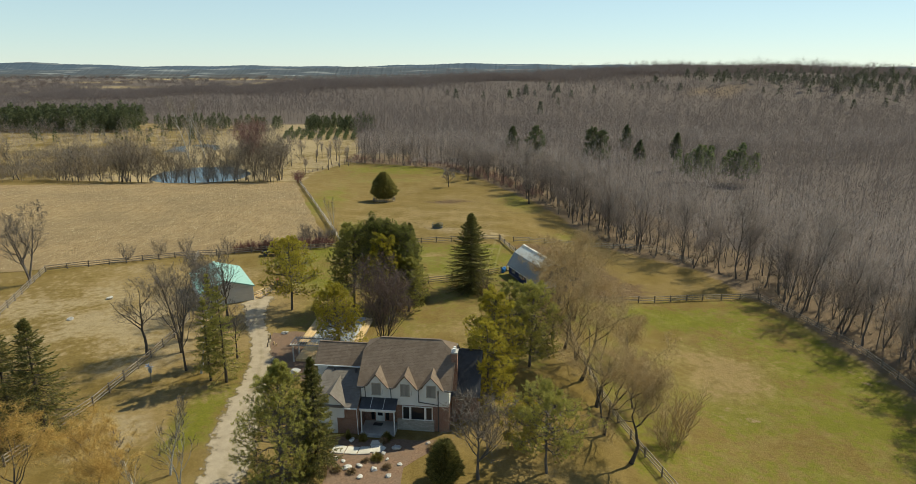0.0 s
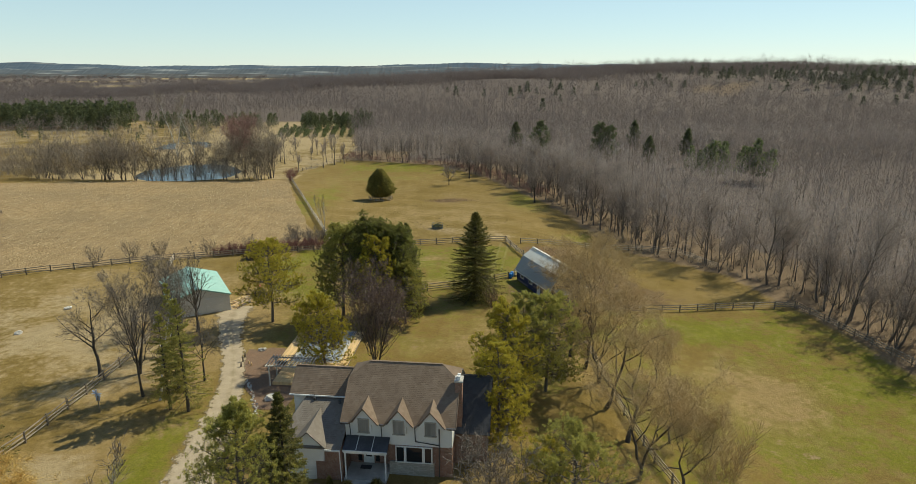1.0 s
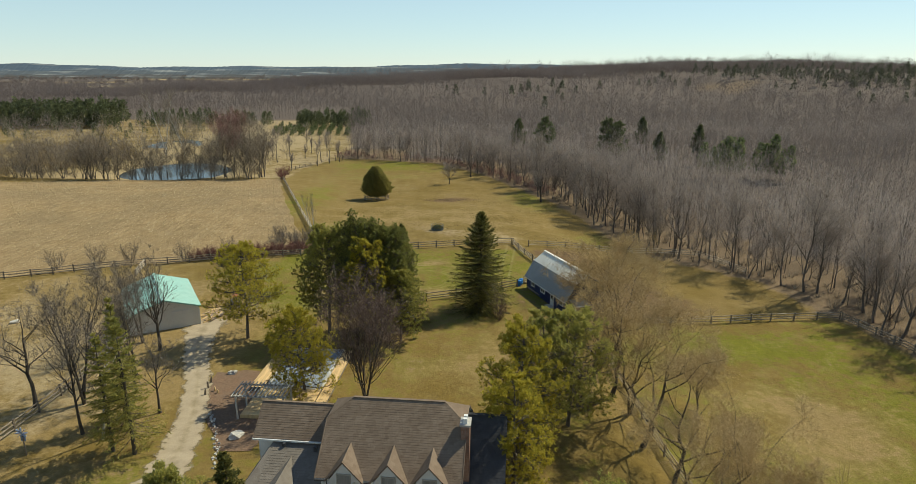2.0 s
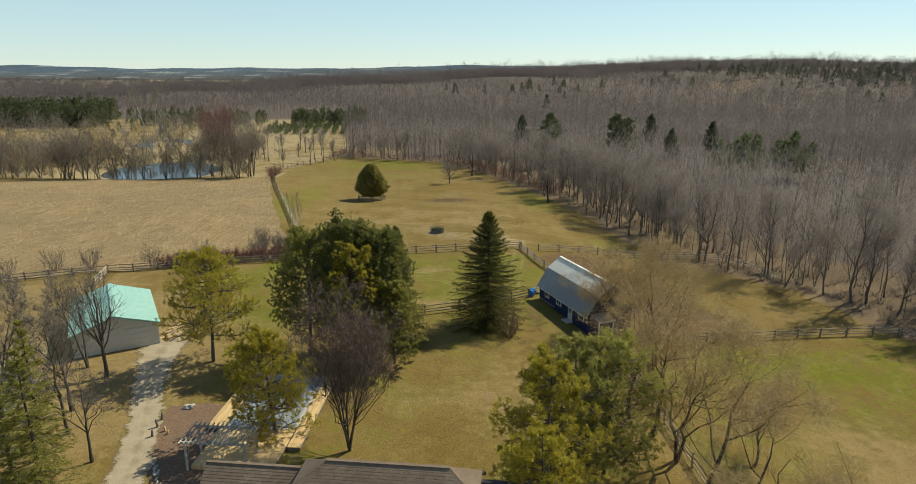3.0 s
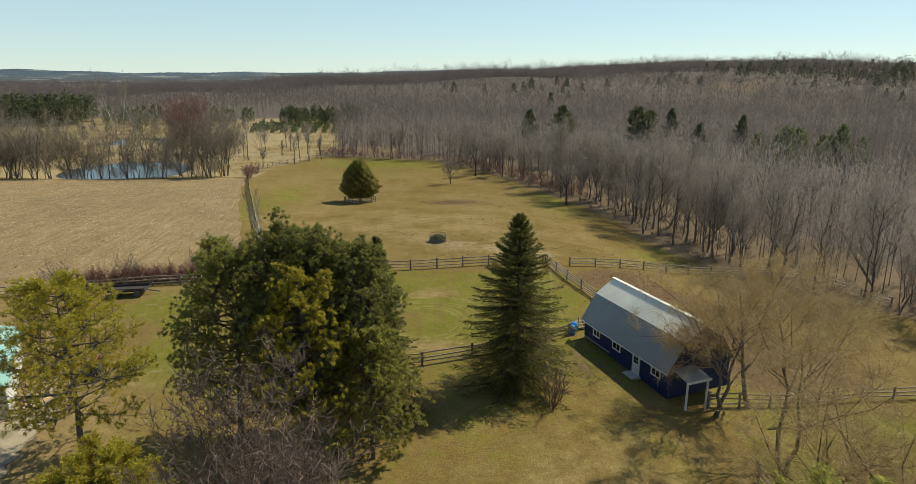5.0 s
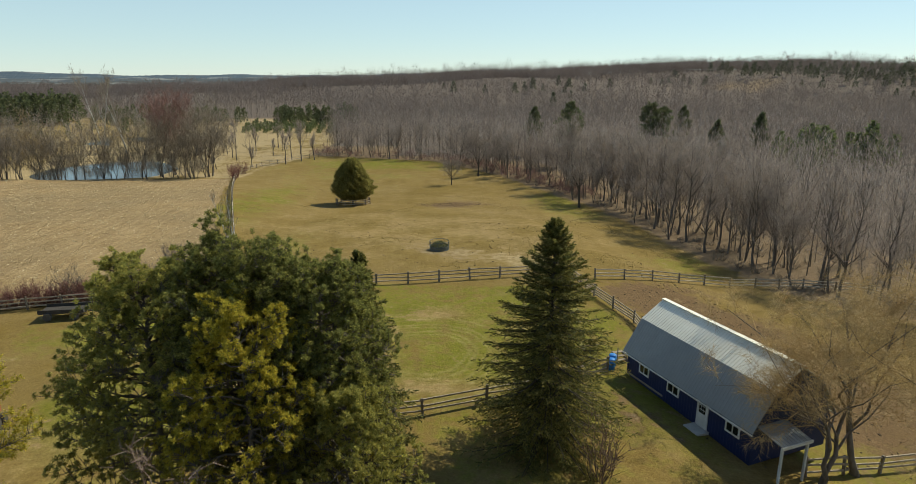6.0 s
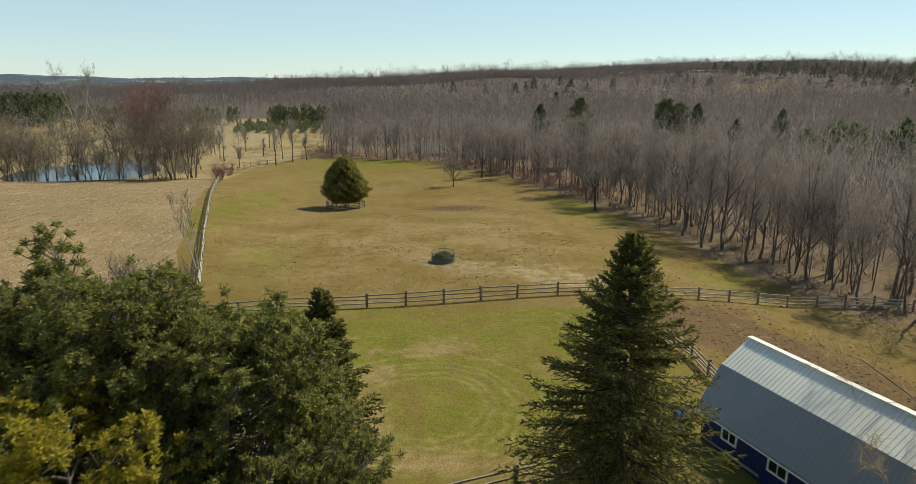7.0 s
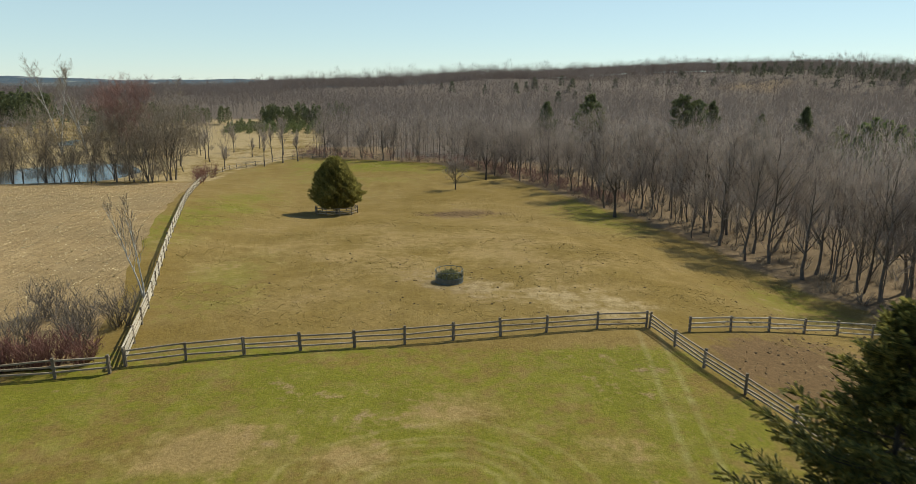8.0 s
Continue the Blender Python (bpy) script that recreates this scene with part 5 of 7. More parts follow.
    x, y, r = spread_points(11, -200, -66, 227, 300, 3.8, lambda x, y: ((y < 233) | (np.sin(x / 9) + np.sin(y / 7 + x / 23) > -0.5 + 1.2 * (x > -82))) & ~((x > -134) & (x < -82) & (y > 231.2) & (y < 284)))
    scatter("pond_brush", x, y, brush, r, TWIG_POND, "grey bare brush crowding the pond's banks", "brush", (0.6, 1.3))
    x, y, r = spread_points(12, -260, -130, 229, 290, 9.5, lambda x, y: np.sin(x / 13 + y / 9) > 0.1)
    scatter("willow_brush", x, y, brush, r, TWIG_TAN, "golden bare willow brush near the pond", "brush", (0.7, 1.4))
    x, y, r = spread_points(13, -330, -62, 262, 460, 9.6, lambda x, y: (np.sin(x / 21 + 1) + np.sin(y / 17 + x / 40) > 1.3 - 2.3 * (x < -78)) & (y < 415) & ~((x > -120) & (x < -80) & (y < 292)) & ~((x > -108) & (x < -50) & (y > 350)))
    scatter("woods", x, y, mid, r, TWIG_WOODS, "scattered bare trees beyond the pond", "woods", (0.5, 0.9))
    for i, (x, y, H) in enumerate([(-81, 234, 15), (-73, 233, 16), (-70, 229, 13)]):
        bare("bare_tree", x, y, 440 + i, H, "tall grey-brown bare tree in a clump by the pond", TWIG_POND, BARK, stems=3, r=0.16, n1=10, n2=6, n3=5, spread=0.36, rise=0.8, tilt=0.8, twig_r=0.024, cheap=True)
    for i, (x, H) in enumerate([(-126.3, 26.5), (-118.4, 24.0)]):
        bare("poplar_tree", x, 290, 455 + i, H, "tall pale-barked bare tree behind the pond", TWIG_POND, BARK_PALE, stems=2, r=0.26, fork=0.3, n1=11, n2=6, n3=5, spread=0.28, rise=0.8, tilt=0.75, twig_r=0.03, cheap=True)
    bare("maple_tree", -79.0, 238, 420, 19, "tall bare maple with reddish buds by the pond", TWIG_RUSSET, BARK, stems=5, r=0.18, n1=13, n2=8, n3=9, spread=0.42, rise=0.8, tilt=0.8, twig_r=0.026, cheap=True)
    for i, (x, y) in enumerate([(-55, 262), (-50, 266), (-47, 275), (-52, 283), (-40, 287), (-57, 290), (-62, 252), (-64, 300), (-70, 310), (-58, 272), (-66, 286), (-74, 296), (-71, 268), (-76, 280)]):
        bare("bare_tree", x + 1.7 * math.sin(i * 5.1), y + 3 * math.sin(i * 2.3), 430 + i, 8.5 + 3 * math.sin(i * 1.7), "slender bare tree beyond the pasture fence", TWIG_WOODS, BARK, r=0.18, n1=13, n2=6, n3=7, spread=0.36, rise=0.7, tilt=0.8, twig_r=0.022, cheap=True)


woods()

# ---- fences ----
POST = join(boxes([(-0.075, 0.075, -0.075, 0.075, -0.1, 1.28)]))
POST_ME = mesh_np("post", *POST)
POST_ME.materials.append(WOOD_DARK)


def fence(pts, label, rails=(0.35, 0.72, 1.1), spacing=3.3, wood=None, rail_h=0.10, seed=1, height=1.28):
    """A post-and-rail fence along a line of plan points."""
    rng = np.random.default_rng(seed)
    pts = np.array(pts, float)
    x0, y0 = pts[0]
    t = thing("rail_fence", pose(x0, y0, float(ground_z(x0, y0))), label, "fence", "rail fences of the farm")
    z00 = float(ground_z(x0, y0))
    stops = []
    for p, q in zip(pts[:-1], pts[1:]):
        k = max(1, round(np.linalg.norm(q - p) / spacing))
        stops += [p + (q - p) * j / k for j in range(k)]
    stops.append(pts[-1])
    stops = np.array(stops)
    zs = ground_z(stops[:, 0], stops[:, 1]) - z00
    for (x, y), z in zip(stops, zs):
        o = obj("post", POST_ME, None, t)
        o.matrix_basis = pose(x - x0, y - y0, z, rng.normal(0, 1.5), rng.normal(0, 1.5), rng.uniform(0, 90)) @ Matrix.Diagonal((1, 1, height / 1.28 * rng.uniform(0.95, 1.06), 1))
    for i in range(len(stops) - 1):
        a, b = stops[i], stops[i + 1]
        d = (b - a) / np.linalg.norm(b - a)
        for h in rails:
            ja, jb = rng.normal(0, 0.04, 2)
            g = beam((a[0] - x0 - d[0] * 0.12, a[1] - y0 - d[1] * 0.12, zs[i] + h + ja), (b[0] - x0 + d[0] * 0.12, b[1] - y0 + d[1] * 0.12, zs[i + 1] + h + jb), 0.075, rail_h)
            part("rail", g, wood or WOOD_GREY, t)
    return t


fence([(-24.8, 127.8), (-11.2, 130.6), (1.9, 133.0), (9.4, 134.4)], "weathered post-and-rail fence across the pasture", seed=2)
fence([(9.6, 134.3), (11.1, 128.1), (13.3, 121.6), (13.6, 113.5)], "close-railed weathered fence beside the barn", (0.28, 0.52, 0.78, 1.05), 3.0, seed=3)
fence([(12.6, 134.4), (20.0, 137.2), (27.2, 139.8), (34.1, 141.1), (39.7, 140.5), (46.5, 138.6), (51, 128)], "pale rail fence between pasture and woods", spacing=3.4, wood=WOOD_PALE, seed=4)
fence([(-19.0, 101.6), (-16.9, 102.2), (-7.0, 104.2), (-5.2, 104.6), (-1.0, 106.2), (3.4, 107.6), (8.2, 110.9)], "weathered rail fence between lawn and paddock", spacing=3.0, seed=5)
fence([(-24.9, 127.9), (-28.2, 138.1), (-35.9, 159.3), (-47.8, 193.3), (-58.5, 226), (-63, 242)], "leaning pale split-rail fence beside the corn field", (0.3, 0.6, 0.9, 1.15), 3.2, WOOD_PALE, seed=6)
fence([(-63, 242), (-60.5, 256), (-55, 270), (-46, 281), (-30, 281.5), (-17.5, 280), (1.7, 281)], "rail fence round the top of the pasture", (0.4, 1.0), 3.6, seed=7)
fence([(17.0, 99.8), (22.8, 101.7), (33, 105.6), (45, 106.6), (55.8, 107.6)], "rail fence along the top of the green paddock", spacing=3.2, seed=8)
fence([(16.4, 90.5), (16.9, 82), (17.4, 70), (18.2, 62), (19.6, 56), (21.2, 50), (23, 42)], "rail fence beside the willows", spacing=3.0, seed=9)
fence([(-71.5, 90), (-75, 102), (-77.4, 110.4), (-68, 115.2), (-57.1, 119.6), (-53, 121.4), (-43, 123.8), (-25.3, 126.9)], "weathered rail fence below the corn field", spacing=3.2, seed=10)
fence([(-51.5, 115.2), (-53.0, 121.2)], "short pale rail gate fence beside the field", (0.3, 0.6, 0.9, 1.15), 2.0, WOOD_PALE, seed=11)
fence([(-44, 52), (-41.6, 63.0), (-40.9, 72.0), (-40.4, 81.4), (-41, 88)], "rail fence beside the front yard", spacing=3.0, seed=12)
fence([(61.5, 68), (60.6, 73.5), (60.3, 86.5), (58.5, 96), (56, 107.4)], "rail fence along the woods", spacing=3.2, seed=13)

# ---- buildings ----
def plank_material(name, base, dark, pitch, axis, depth=0.6, rough=0.6, metal=0.0, spread=0.1):
    """Painted boards or sheets with seams every pitch metres along an axis (0, 1 or 2)."""
    m, nt, b = material(name, rough, metal)
    tc = nt.nodes.new("ShaderNodeTexCoord")
    sep = nt.nodes.new("ShaderNodeSeparateXYZ")
    nt.links.new(tc.outputs["Object"], sep.inputs[0])
    saw = calc(nt, "FRACT", calc(nt, "DIVIDE", sep.outputs[axis], pitch))
    seam = nt.nodes.new("ShaderNodeMapRange")
    seam.inputs[1].default_value, seam.inputs[2].default_value = 0.0, 0.14
    nt.links.new(saw, seam.inputs[0])
    v = tc.outputs["Object"]
    stain = noise_fac(nt, v, 1.1, 5, 0.65, 0.4, 0.7)
    fine = noise_fac(nt, v, 11, 4, 0.6, 0.3, 0.7)
    col = blend(nt, calc(nt, "MULTIPLY", fine, 0.25), base, tuple(0.85 * c for c in base))
    col = blend(nt, calc(nt, "MULTIPLY", stain, spread * 3), col, dark)
    nt.links.new(col, b.inputs["Base Color"])
    bump(nt, b, calc(nt, "ADD", seam.outputs[0], calc(nt, "MULTIPLY", fine, 0.1)), depth, 0.02)
    return m


def shingle_material(name, c1, c2, c3):
    m, nt, b = material(name, 0.92, 0, 0.2)
    info = nt.nodes.new("ShaderNodeNewGeometry")
    v = coords(nt)
    fine = noise_fac(nt, v, 6, 6, 0.75, 0.3, 0.7)
    cells = node(nt, "ShaderNodeTexVoronoi", Scale=3.2)
    nt.links.new(v, cells.inputs["Vector"])
    big = noise_fac(nt, v, 0.5, 3, 0.5, 0.35, 0.65)
    col = blend(nt, cells.outputs["Color"], c1, c2)
    col = blend(nt, calc(nt, "MULTIPLY", fine, 0.6), col, c3)
    col = blend(nt, calc(nt, "MULTIPLY", big, 0.35), col, tuple(0.75 * c for c in c1))
    nt.links.new(col, b.inputs["Base Color"])
    bump(nt, b, fine, 0.4, 0.02)
    return m


def masonry_material(name, c1, c2, mortar, scale, wide=0.5, high=0.25):
    m, nt, b = material(name, 0.9, 0, 0.2)
    v = coords(nt, (1, 1, 1), "Object", (radians(90), 0, 0))
    br = node(nt, "ShaderNodeTexBrick", Scale=scale)
    br.inputs["Color1"].default_value, br.inputs["Color2"].default_value, br.inputs["Mortar"].default_value = (*c1, 1), (*c2, 1), (*mortar, 1)
    br.inputs["Mortar Size"].default_value = 0.018
    br.inputs["Brick Width"].default_value, br.inputs["Row Height"].default_value = wide, high
    nt.links.new(v, br.inputs["Vector"])
    n = noise_fac(nt, v, 2.0, 5, 0.6, 0.3, 0.7)
    nt.links.new(blend(nt, calc(nt, "MULTIPLY", n, 0.35), br.outputs["Color"], tuple(0.5 * c for c in c1)), b.inputs["Base Color"])
    bump(nt, b, br.outputs["Fac"], -0.4, 0.015)
    return m


SIDING = plank_material("white_siding", (0.70, 0.70, 0.68), (0.55, 0.54, 0.50), 0.2, 0, 0.5)
TRIM = simple("white_trim", (0.70, 0.70, 0.68), (0.78, 0.78, 0.76), 4, 0.5, bumps=0.05, random=0.08)
TRIM_BEIGE = simple("beige_trim", (0.36, 0.33, 0.28), (0.44, 0.41, 0.35), 4, 0.6, bumps=0.05, random=0.08)
BRICK = masonry_material("red_brown_brick", (0.20, 0.10, 0.07), (0.30, 0.17, 0.12), (0.33, 0.29, 0.25), 4.0)
STONE = masonry_material("grey_stone", (0.30, 0.28, 0.25), (0.42, 0.40, 0.36), (0.24, 0.22, 0.20), 1.8, 0.6, 0.3)
SHINGLE = shingle_material("brown_shingles", (0.155, 0.112, 0.080), (0.245, 0.185, 0.138), (0.19, 0.14, 0.102))
SHINGLE_DARK = shingle_material("grey_shingles", (0.16, 0.135, 0.112), (0.235, 0.205, 0.175), (0.19, 0.165, 0.14))
SHINGLE_BLACK = shingle_material("charcoal_shingles", (0.045, 0.045, 0.050), (0.085, 0.085, 0.090), (0.060, 0.060, 0.066))
DARK_METAL = simple("dark_gutter", (0.06, 0.06, 0.065), (0.10, 0.10, 0.105), 5, 0.5, 0.3, bumps=0.05)
CONCRETE = simple("concrete", (0.40, 0.38, 0.35), (0.52, 0.50, 0.46), 4, 0.9, bumps=0.2)
ROCK = simple("pale_boulder", (0.42, 0.40, 0.37), (0.66, 0.63, 0.58), 3, 0.9, bumps=0.7, c3=(0.30, 0.28, 0.25), dist=0.05)
FLAG = simple("pale_flagstone", (0.60, 0.55, 0.46), (0.74, 0.69, 0.59), 3, 0.85, bumps=0.3)
GLASS, _gt, _gb = material("window_glass", 0.05, 0, 0.5)
_gb.inputs["Base Color"].default_value = (0.015, 0.018, 0.02, 1)
CURTAIN = simple("drawn_curtain", (0.20, 0.195, 0.18), (0.27, 0.26, 0.24), 3, 0.35, stretch=(6, 1, 0.5), bumps=0.1)
DOOR_PAINT = simple("white_door", (0.66, 0.66, 0.64), (0.74, 0.74, 0.72), 4, 0.45, bumps=0.04)


def slope(a, b, depth_vec, thick=0.14, courses=0, over=0.0):
    """A roof slope: the eave runs a-b, depth_vec leads up the slope to the ridge; courses of shingles step along it."""
    a, b, d = (np.array(p, float) for p in (a, b, depth_vec))
    n = np.cross(b - a, d)
    n = n / np.linalg.norm(n)
    if n[2] < 0:
        n = -n
    V = [a - n * thick, b - n * thick, b + d - n * thick, a + d - n * thick, a, b, b + d, a + d]
    base, geo = (np.array(V), BOX_Q.copy()), []
    for i in range(courses):
        p0, p1 = i / courses, (i + 1.15) / courses
        p1 = min(p1, 1.0)
        q = [a + d * p0 + n * 0.003, b + d * p0 + n * 0.003, b + d * p1 + n * 0.003, a + d * p1 + n * 0.003]
        top = [q[0] + n * 0.018, q[1] + n * 0.018, q[2] + n * 0.004, q[3] + n * 0.004]
        geo.append((np.array(q + top), BOX_Q.copy()))
    return [base] + geo


def shingled(name, slopes, mat, parent):
    """A roof part, each course of shingles a part under it."""
    r = part(name, join(*[s[0] for s in slopes]), mat, parent)
    for s in slopes:
        for c in s[1:]:
            part("shingle_course", c, mat, r)
    return r


def poly_roof(faces, thick=0.12):
    """Roof of flat faces given by their corners, each a slab."""
    bm = bmesh.new()
    for f in faces:
        p = [Vector(v) for v in f]
        n = (p[1] - p[0]).cross(p[2] - p[0]).normalized()
        n = n if n.z > 0 else -n
        hi = [bm.verts.new(v) for v in p]
        lo = [bm.verts.new(v - n * thick) for v in p]
        bm.faces.new(hi), bm.faces.new(lo[::-1])
        for i in range(len(p)):
            j = (i + 1) % len(p)
            bm.faces.new((hi[i], lo[i], lo[j], hi[j]))
    bmesh.ops.recalc_face_normals(bm, faces=bm.faces)
    return bm


def window(parent, u0, u1, z0, z1, v, bars=1, frame_w=0.08, mat=None):
    """A window in a wall that faces -y at depth v: frame, sill and panes."""
    w = part("window", boxes([(u0, u1, v - 0.07, v + 0.02, z1 - frame_w, z1), (u0, u0 + frame_w, v - 0.07, v + 0.02, z0, z1 - frame_w), (u1 - frame_w, u1, v - 0.07, v + 0.02, z0, z1 - frame_w)]), mat or TRIM, parent)
    part("sill", boxes([(u0 - 0.04, u1 + 0.04, v - 0.12, v + 0.02, z0 - 0.07, z0)]), mat or TRIM, w)
    step = (u1 - u0 - 2 * frame_w) / bars
    for i in range(bars):
        a = u0 + frame_w + i * step
        part("pane", boxes([(a, a + step - 0.03, v - 0.03, v - 0.01, z0, z1 - frame_w)]), GLASS, w)
    for i in range(1, bars):
        a = u0 + frame_w + i * step
        part("mullion", boxes([(a - 0.03, a, v - 0.06, v, z0, z1 - frame_w)]), mat or TRIM, w)
    return w


def pipe(a, b, r=0.045, n=8):
    P = np.array([[a, b]], float)
    return tubes(P, np.array([[r, r]]), n)


def build_house():
    h = thing("house", pose(-5.5, 58.4, 0, 0, 0, -6), "two-storey house with white siding, brick base and brown shingle roof", "house")
    e, top, half, split = 5.1, 8.7, 4.65, 2.98
    # walls
    part("lower_wall", boxes([(-half, -0.9, 1.0, 8.5, -0.2, split), (-0.9, half, 0.0, 8.5, -0.2, split)]), BRICK, h, "red-brown brick lower wall")
    part("upper_wall", boxes([(-half - 0.02, half + 0.02, -0.12, 8.55, split, e)]), SIDING, h, "white vertical siding")
    part("stone_base", boxes([(-0.85, 3.1, -0.14, -0.002, -0.1, 1.32)]), STONE, h, "grey stone below the window")
    zc = 7.7
    for u in (-half, half - 0.2):
        part("gable", prism([(-0.12, e), (8.55, e), (5.55, zc - 0.1), (2.85, zc - 0.1)], u, u + 0.2, 0), SIDING, h)
    # main roof with clipped gables, laid in courses
    s = (top - e) / 4.65
    vc = (zc - e) / s - 0.42
    o = half + 0.35
    n = 34
    mid_v = 4.23
    courses = []

    def half_width(p):
        z = e + (top - e) * p
        return o if z <= zc else o - (z - zc) / (top - zc) * (o - 3.3)

    def corner(p, sgn, lift, back):
        v = -0.42 + 4.65 * p
        return (sgn * half_width(p), v if not back else 2 * mid_v - v, e + (top - e) * p + lift)

    for i in range(n):
        p0, p1 = i / n, min(1.0, (i + 1.2) / n)
        for back in (False, True):
            q = [corner(p0, -1, 0.0, back), corner(p0, 1, 0.0, back), corner(p1, 1, -0.02, back), corner(p1, -1, -0.02, back)]
            t = [corner(p0, -1, 0.020, back), corner(p0, 1, 0.020, back), corner(p1, 1, 0.010, back), corner(p1, -1, 0.010, back)]
            courses.append((np.array(q + t), BOX_Q.copy()))
    shingled("roof", [courses], SHINGLE, h)
    part("roof_deck", poly_roof([[(-o, -0.42, e - 0.03), (o, -0.42, e - 0.03), (o, vc, zc - 0.03), (3.3, mid_v, top - 0.03), (-3.3, mid_v, top - 0.03), (-o, vc, zc - 0.03)],
                                 [(-o, 2 * mid_v + 0.42, e - 0.03), (o, 2 * mid_v + 0.42, e - 0.03), (o, 2 * mid_v - vc, zc - 0.03), (3.3, mid_v + 0.02, top - 0.03), (-3.3, mid_v + 0.02, top - 0.03), (-o, 2 * mid_v - vc, zc - 0.03)]], 0.12), TRIM, h)
    for sgn in (-1, 1):
        part("hip", poly_roof([[(sgn * o, vc, zc + 0.02), (sgn * o, 2 * mid_v - vc, zc + 0.02), (sgn * 3.3, mid_v, top + 0.02)]], 0.1), SHINGLE, h)
        for back in (False, True):
            part("rake_board", beam((sgn * (o + 0.02), -0.42 if not back else 2 * mid_v + 0.42, e - 0.03), (sgn * (o + 0.02), vc if not back else 2 * mid_v - vc, zc - 0.03), 0.05, 0.14), SHINGLE, h)
    part("ridge_cap", beam((-3.35, mid_v, top - 0.005), (3.35, mid_v, top - 0.005), 0.22, 0.05), SHINGLE, h)
    # dormers with steep little gables
    for u in (-2.95, 0.1, 2.85):
        part("dormer", prism([(u - 1.05, e - 0.05), (u + 1.05, e - 0.05), (u, 6.5)], -0.49, 1.6, 1), SIDING, h)
        for sgn in (-1, 1):
            part("dormer_roof", poly_roof([[(u, -0.70, 6.66), (u + sgn * 1.32, -0.70, e + 0.02), (u + sgn * 1.32, -0.15, e + 0.02), (u, 1.8, 6.66)]], 0.09), SHINGLE, h)
        part("dormer_front", boxes([(u - 0.62, u + 0.62, -0.495, -0.122, 4.2, e + 0.15)]), SIDING, h)
        w = window(h, u - 0.50, u + 0.50, 4.30, 5.62, -0.50, 1, 0.07, TRIM_BEIGE)
        part("curtain", boxes([(u - 0.42, u + 0.42, -0.536, -0.532, 4.31, 5.54)]), CURTAIN, w)
    # gutters and downspouts
    for a, b in ((-o, -4.3), (-1.6, -1.25), (1.45, 1.5), (4.2, o)):
        part("gutter", boxes([(a, b, -0.55, -0.43, e - 0.13, e - 0.02)]), DARK_METAL, h)
    for u in (-4.2, -1.45):
        part("downspout", pipe((u, -0.42, e - 0.1), (u, -0.22, 3.75)), DARK_METAL, h)
    part("downspout", pipe((1.48, -0.42, e - 0.1), (1.48, -0.2, 3.45)), DARK_METAL, h)
    part("downspout", pipe((1.48, -0.2, 3.45), (3.55, -0.2, 3.2)), DARK_METAL, h)
    part("downspout", pipe((3.55, -0.2, e - 0.1), (3.55, -0.2, 0.05)), DARK_METAL, h)
    # picture window
    window(h, -0.3, 0.55, 1.40, 2.92, -0.15, 1, 0.1)
    window(h, 0.57, 2.15, 1.40, 2.92, -0.15, 1, 0.09)
    window(h, 2.17, 2.95, 1.40, 2.92, -0.15, 1, 0.1)
    # recessed porch
    porch = part("porch_floor", boxes([(-4.64, -0.9, -1.5, 0.995, -0.1, 0.2)]), CONCRETE, h)
    part("step", boxes([(-3.9, -2.2, -1.95, -1.505, -0.1, 0.1)]), CONCRETE, porch)
    part("porch_roof", slope((-4.62, -1.5, 3.10), (-0.75, -1.5, 3.10), (0, 1.36, 0.60), 0.1)[0], DARK_METAL, h, "dark metal porch roof")
    for u in (-3.45, -2.1):
        part("seam", beam((u, -1.48, 3.14), (u, -0.16, 3.73), 0.05, 0.05), TRIM, h)
    part("porch_gutter", boxes([(-4.62, -0.72, -1.6, -1.505, 2.98, 3.10)]), TRIM, h)
    part("porch_beam", boxes([(-4.6, -0.85, -1.42, -1.30, 2.72, 2.95)]), TRIM, h)
    for u in (-4.5, -1.0):
        part("post", boxes([(u, u + 0.12, -1.42, -1.30, 0.2, 2.72)]), TRIM, h)
    d = part("front_door", boxes([(-3.45, -2.5, 0.93, 0.995, 0.24, 2.3)]), DOOR_PAINT, h)
    part("door_glass", boxes([(-3.25, -2.7, 0.90, 0.928, 0.9, 2.1)]), GLASS, d)
    for u in (-3.95, -2.35):
        part("sidelight", boxes([(u, u + 0.35, 0.93, 0.995, 0.4, 2.25)]), GLASS, h)
    part("doormat", boxes([(-3.6, -2.6, 0.05, 0.6, 0.202, 0.22)]), DARK_METAL, h)
    # set-back wing, its ridge a little under the main one
    part("wing_wall", boxes([(-10.45, -half - 0.03, 3.2, 7.2, -0.2, 5.5)]), SIDING, h)
    part("wing_gable", prism([(3.2, 5.5), (7.2, 5.5), (5.2, 7.15)], -10.45, -10.25, 0), SIDING, h)
    shingled("wing_roof", [slope((-10.75, 2.95, 5.62), (-half + 0.1, 2.95, 5.62), (0, 2.25, 1.78), 0.12, 16), slope((-half + 0.1, 7.45, 5.62), (-10.75, 7.45, 5.62), (0, -2.25, 1.78), 0.12, 16)], SHINGLE, h)
    part("wing_ridge", beam((-10.75, 5.2, 7.395), (-half + 0.6, 5.2, 7.395), 0.2, 0.05), SHINGLE, h)
    part("wing_gutter", boxes([(-10.75, -half - 0.03, 2.84, 2.94, 5.48, 5.60)]), TRIM, h)
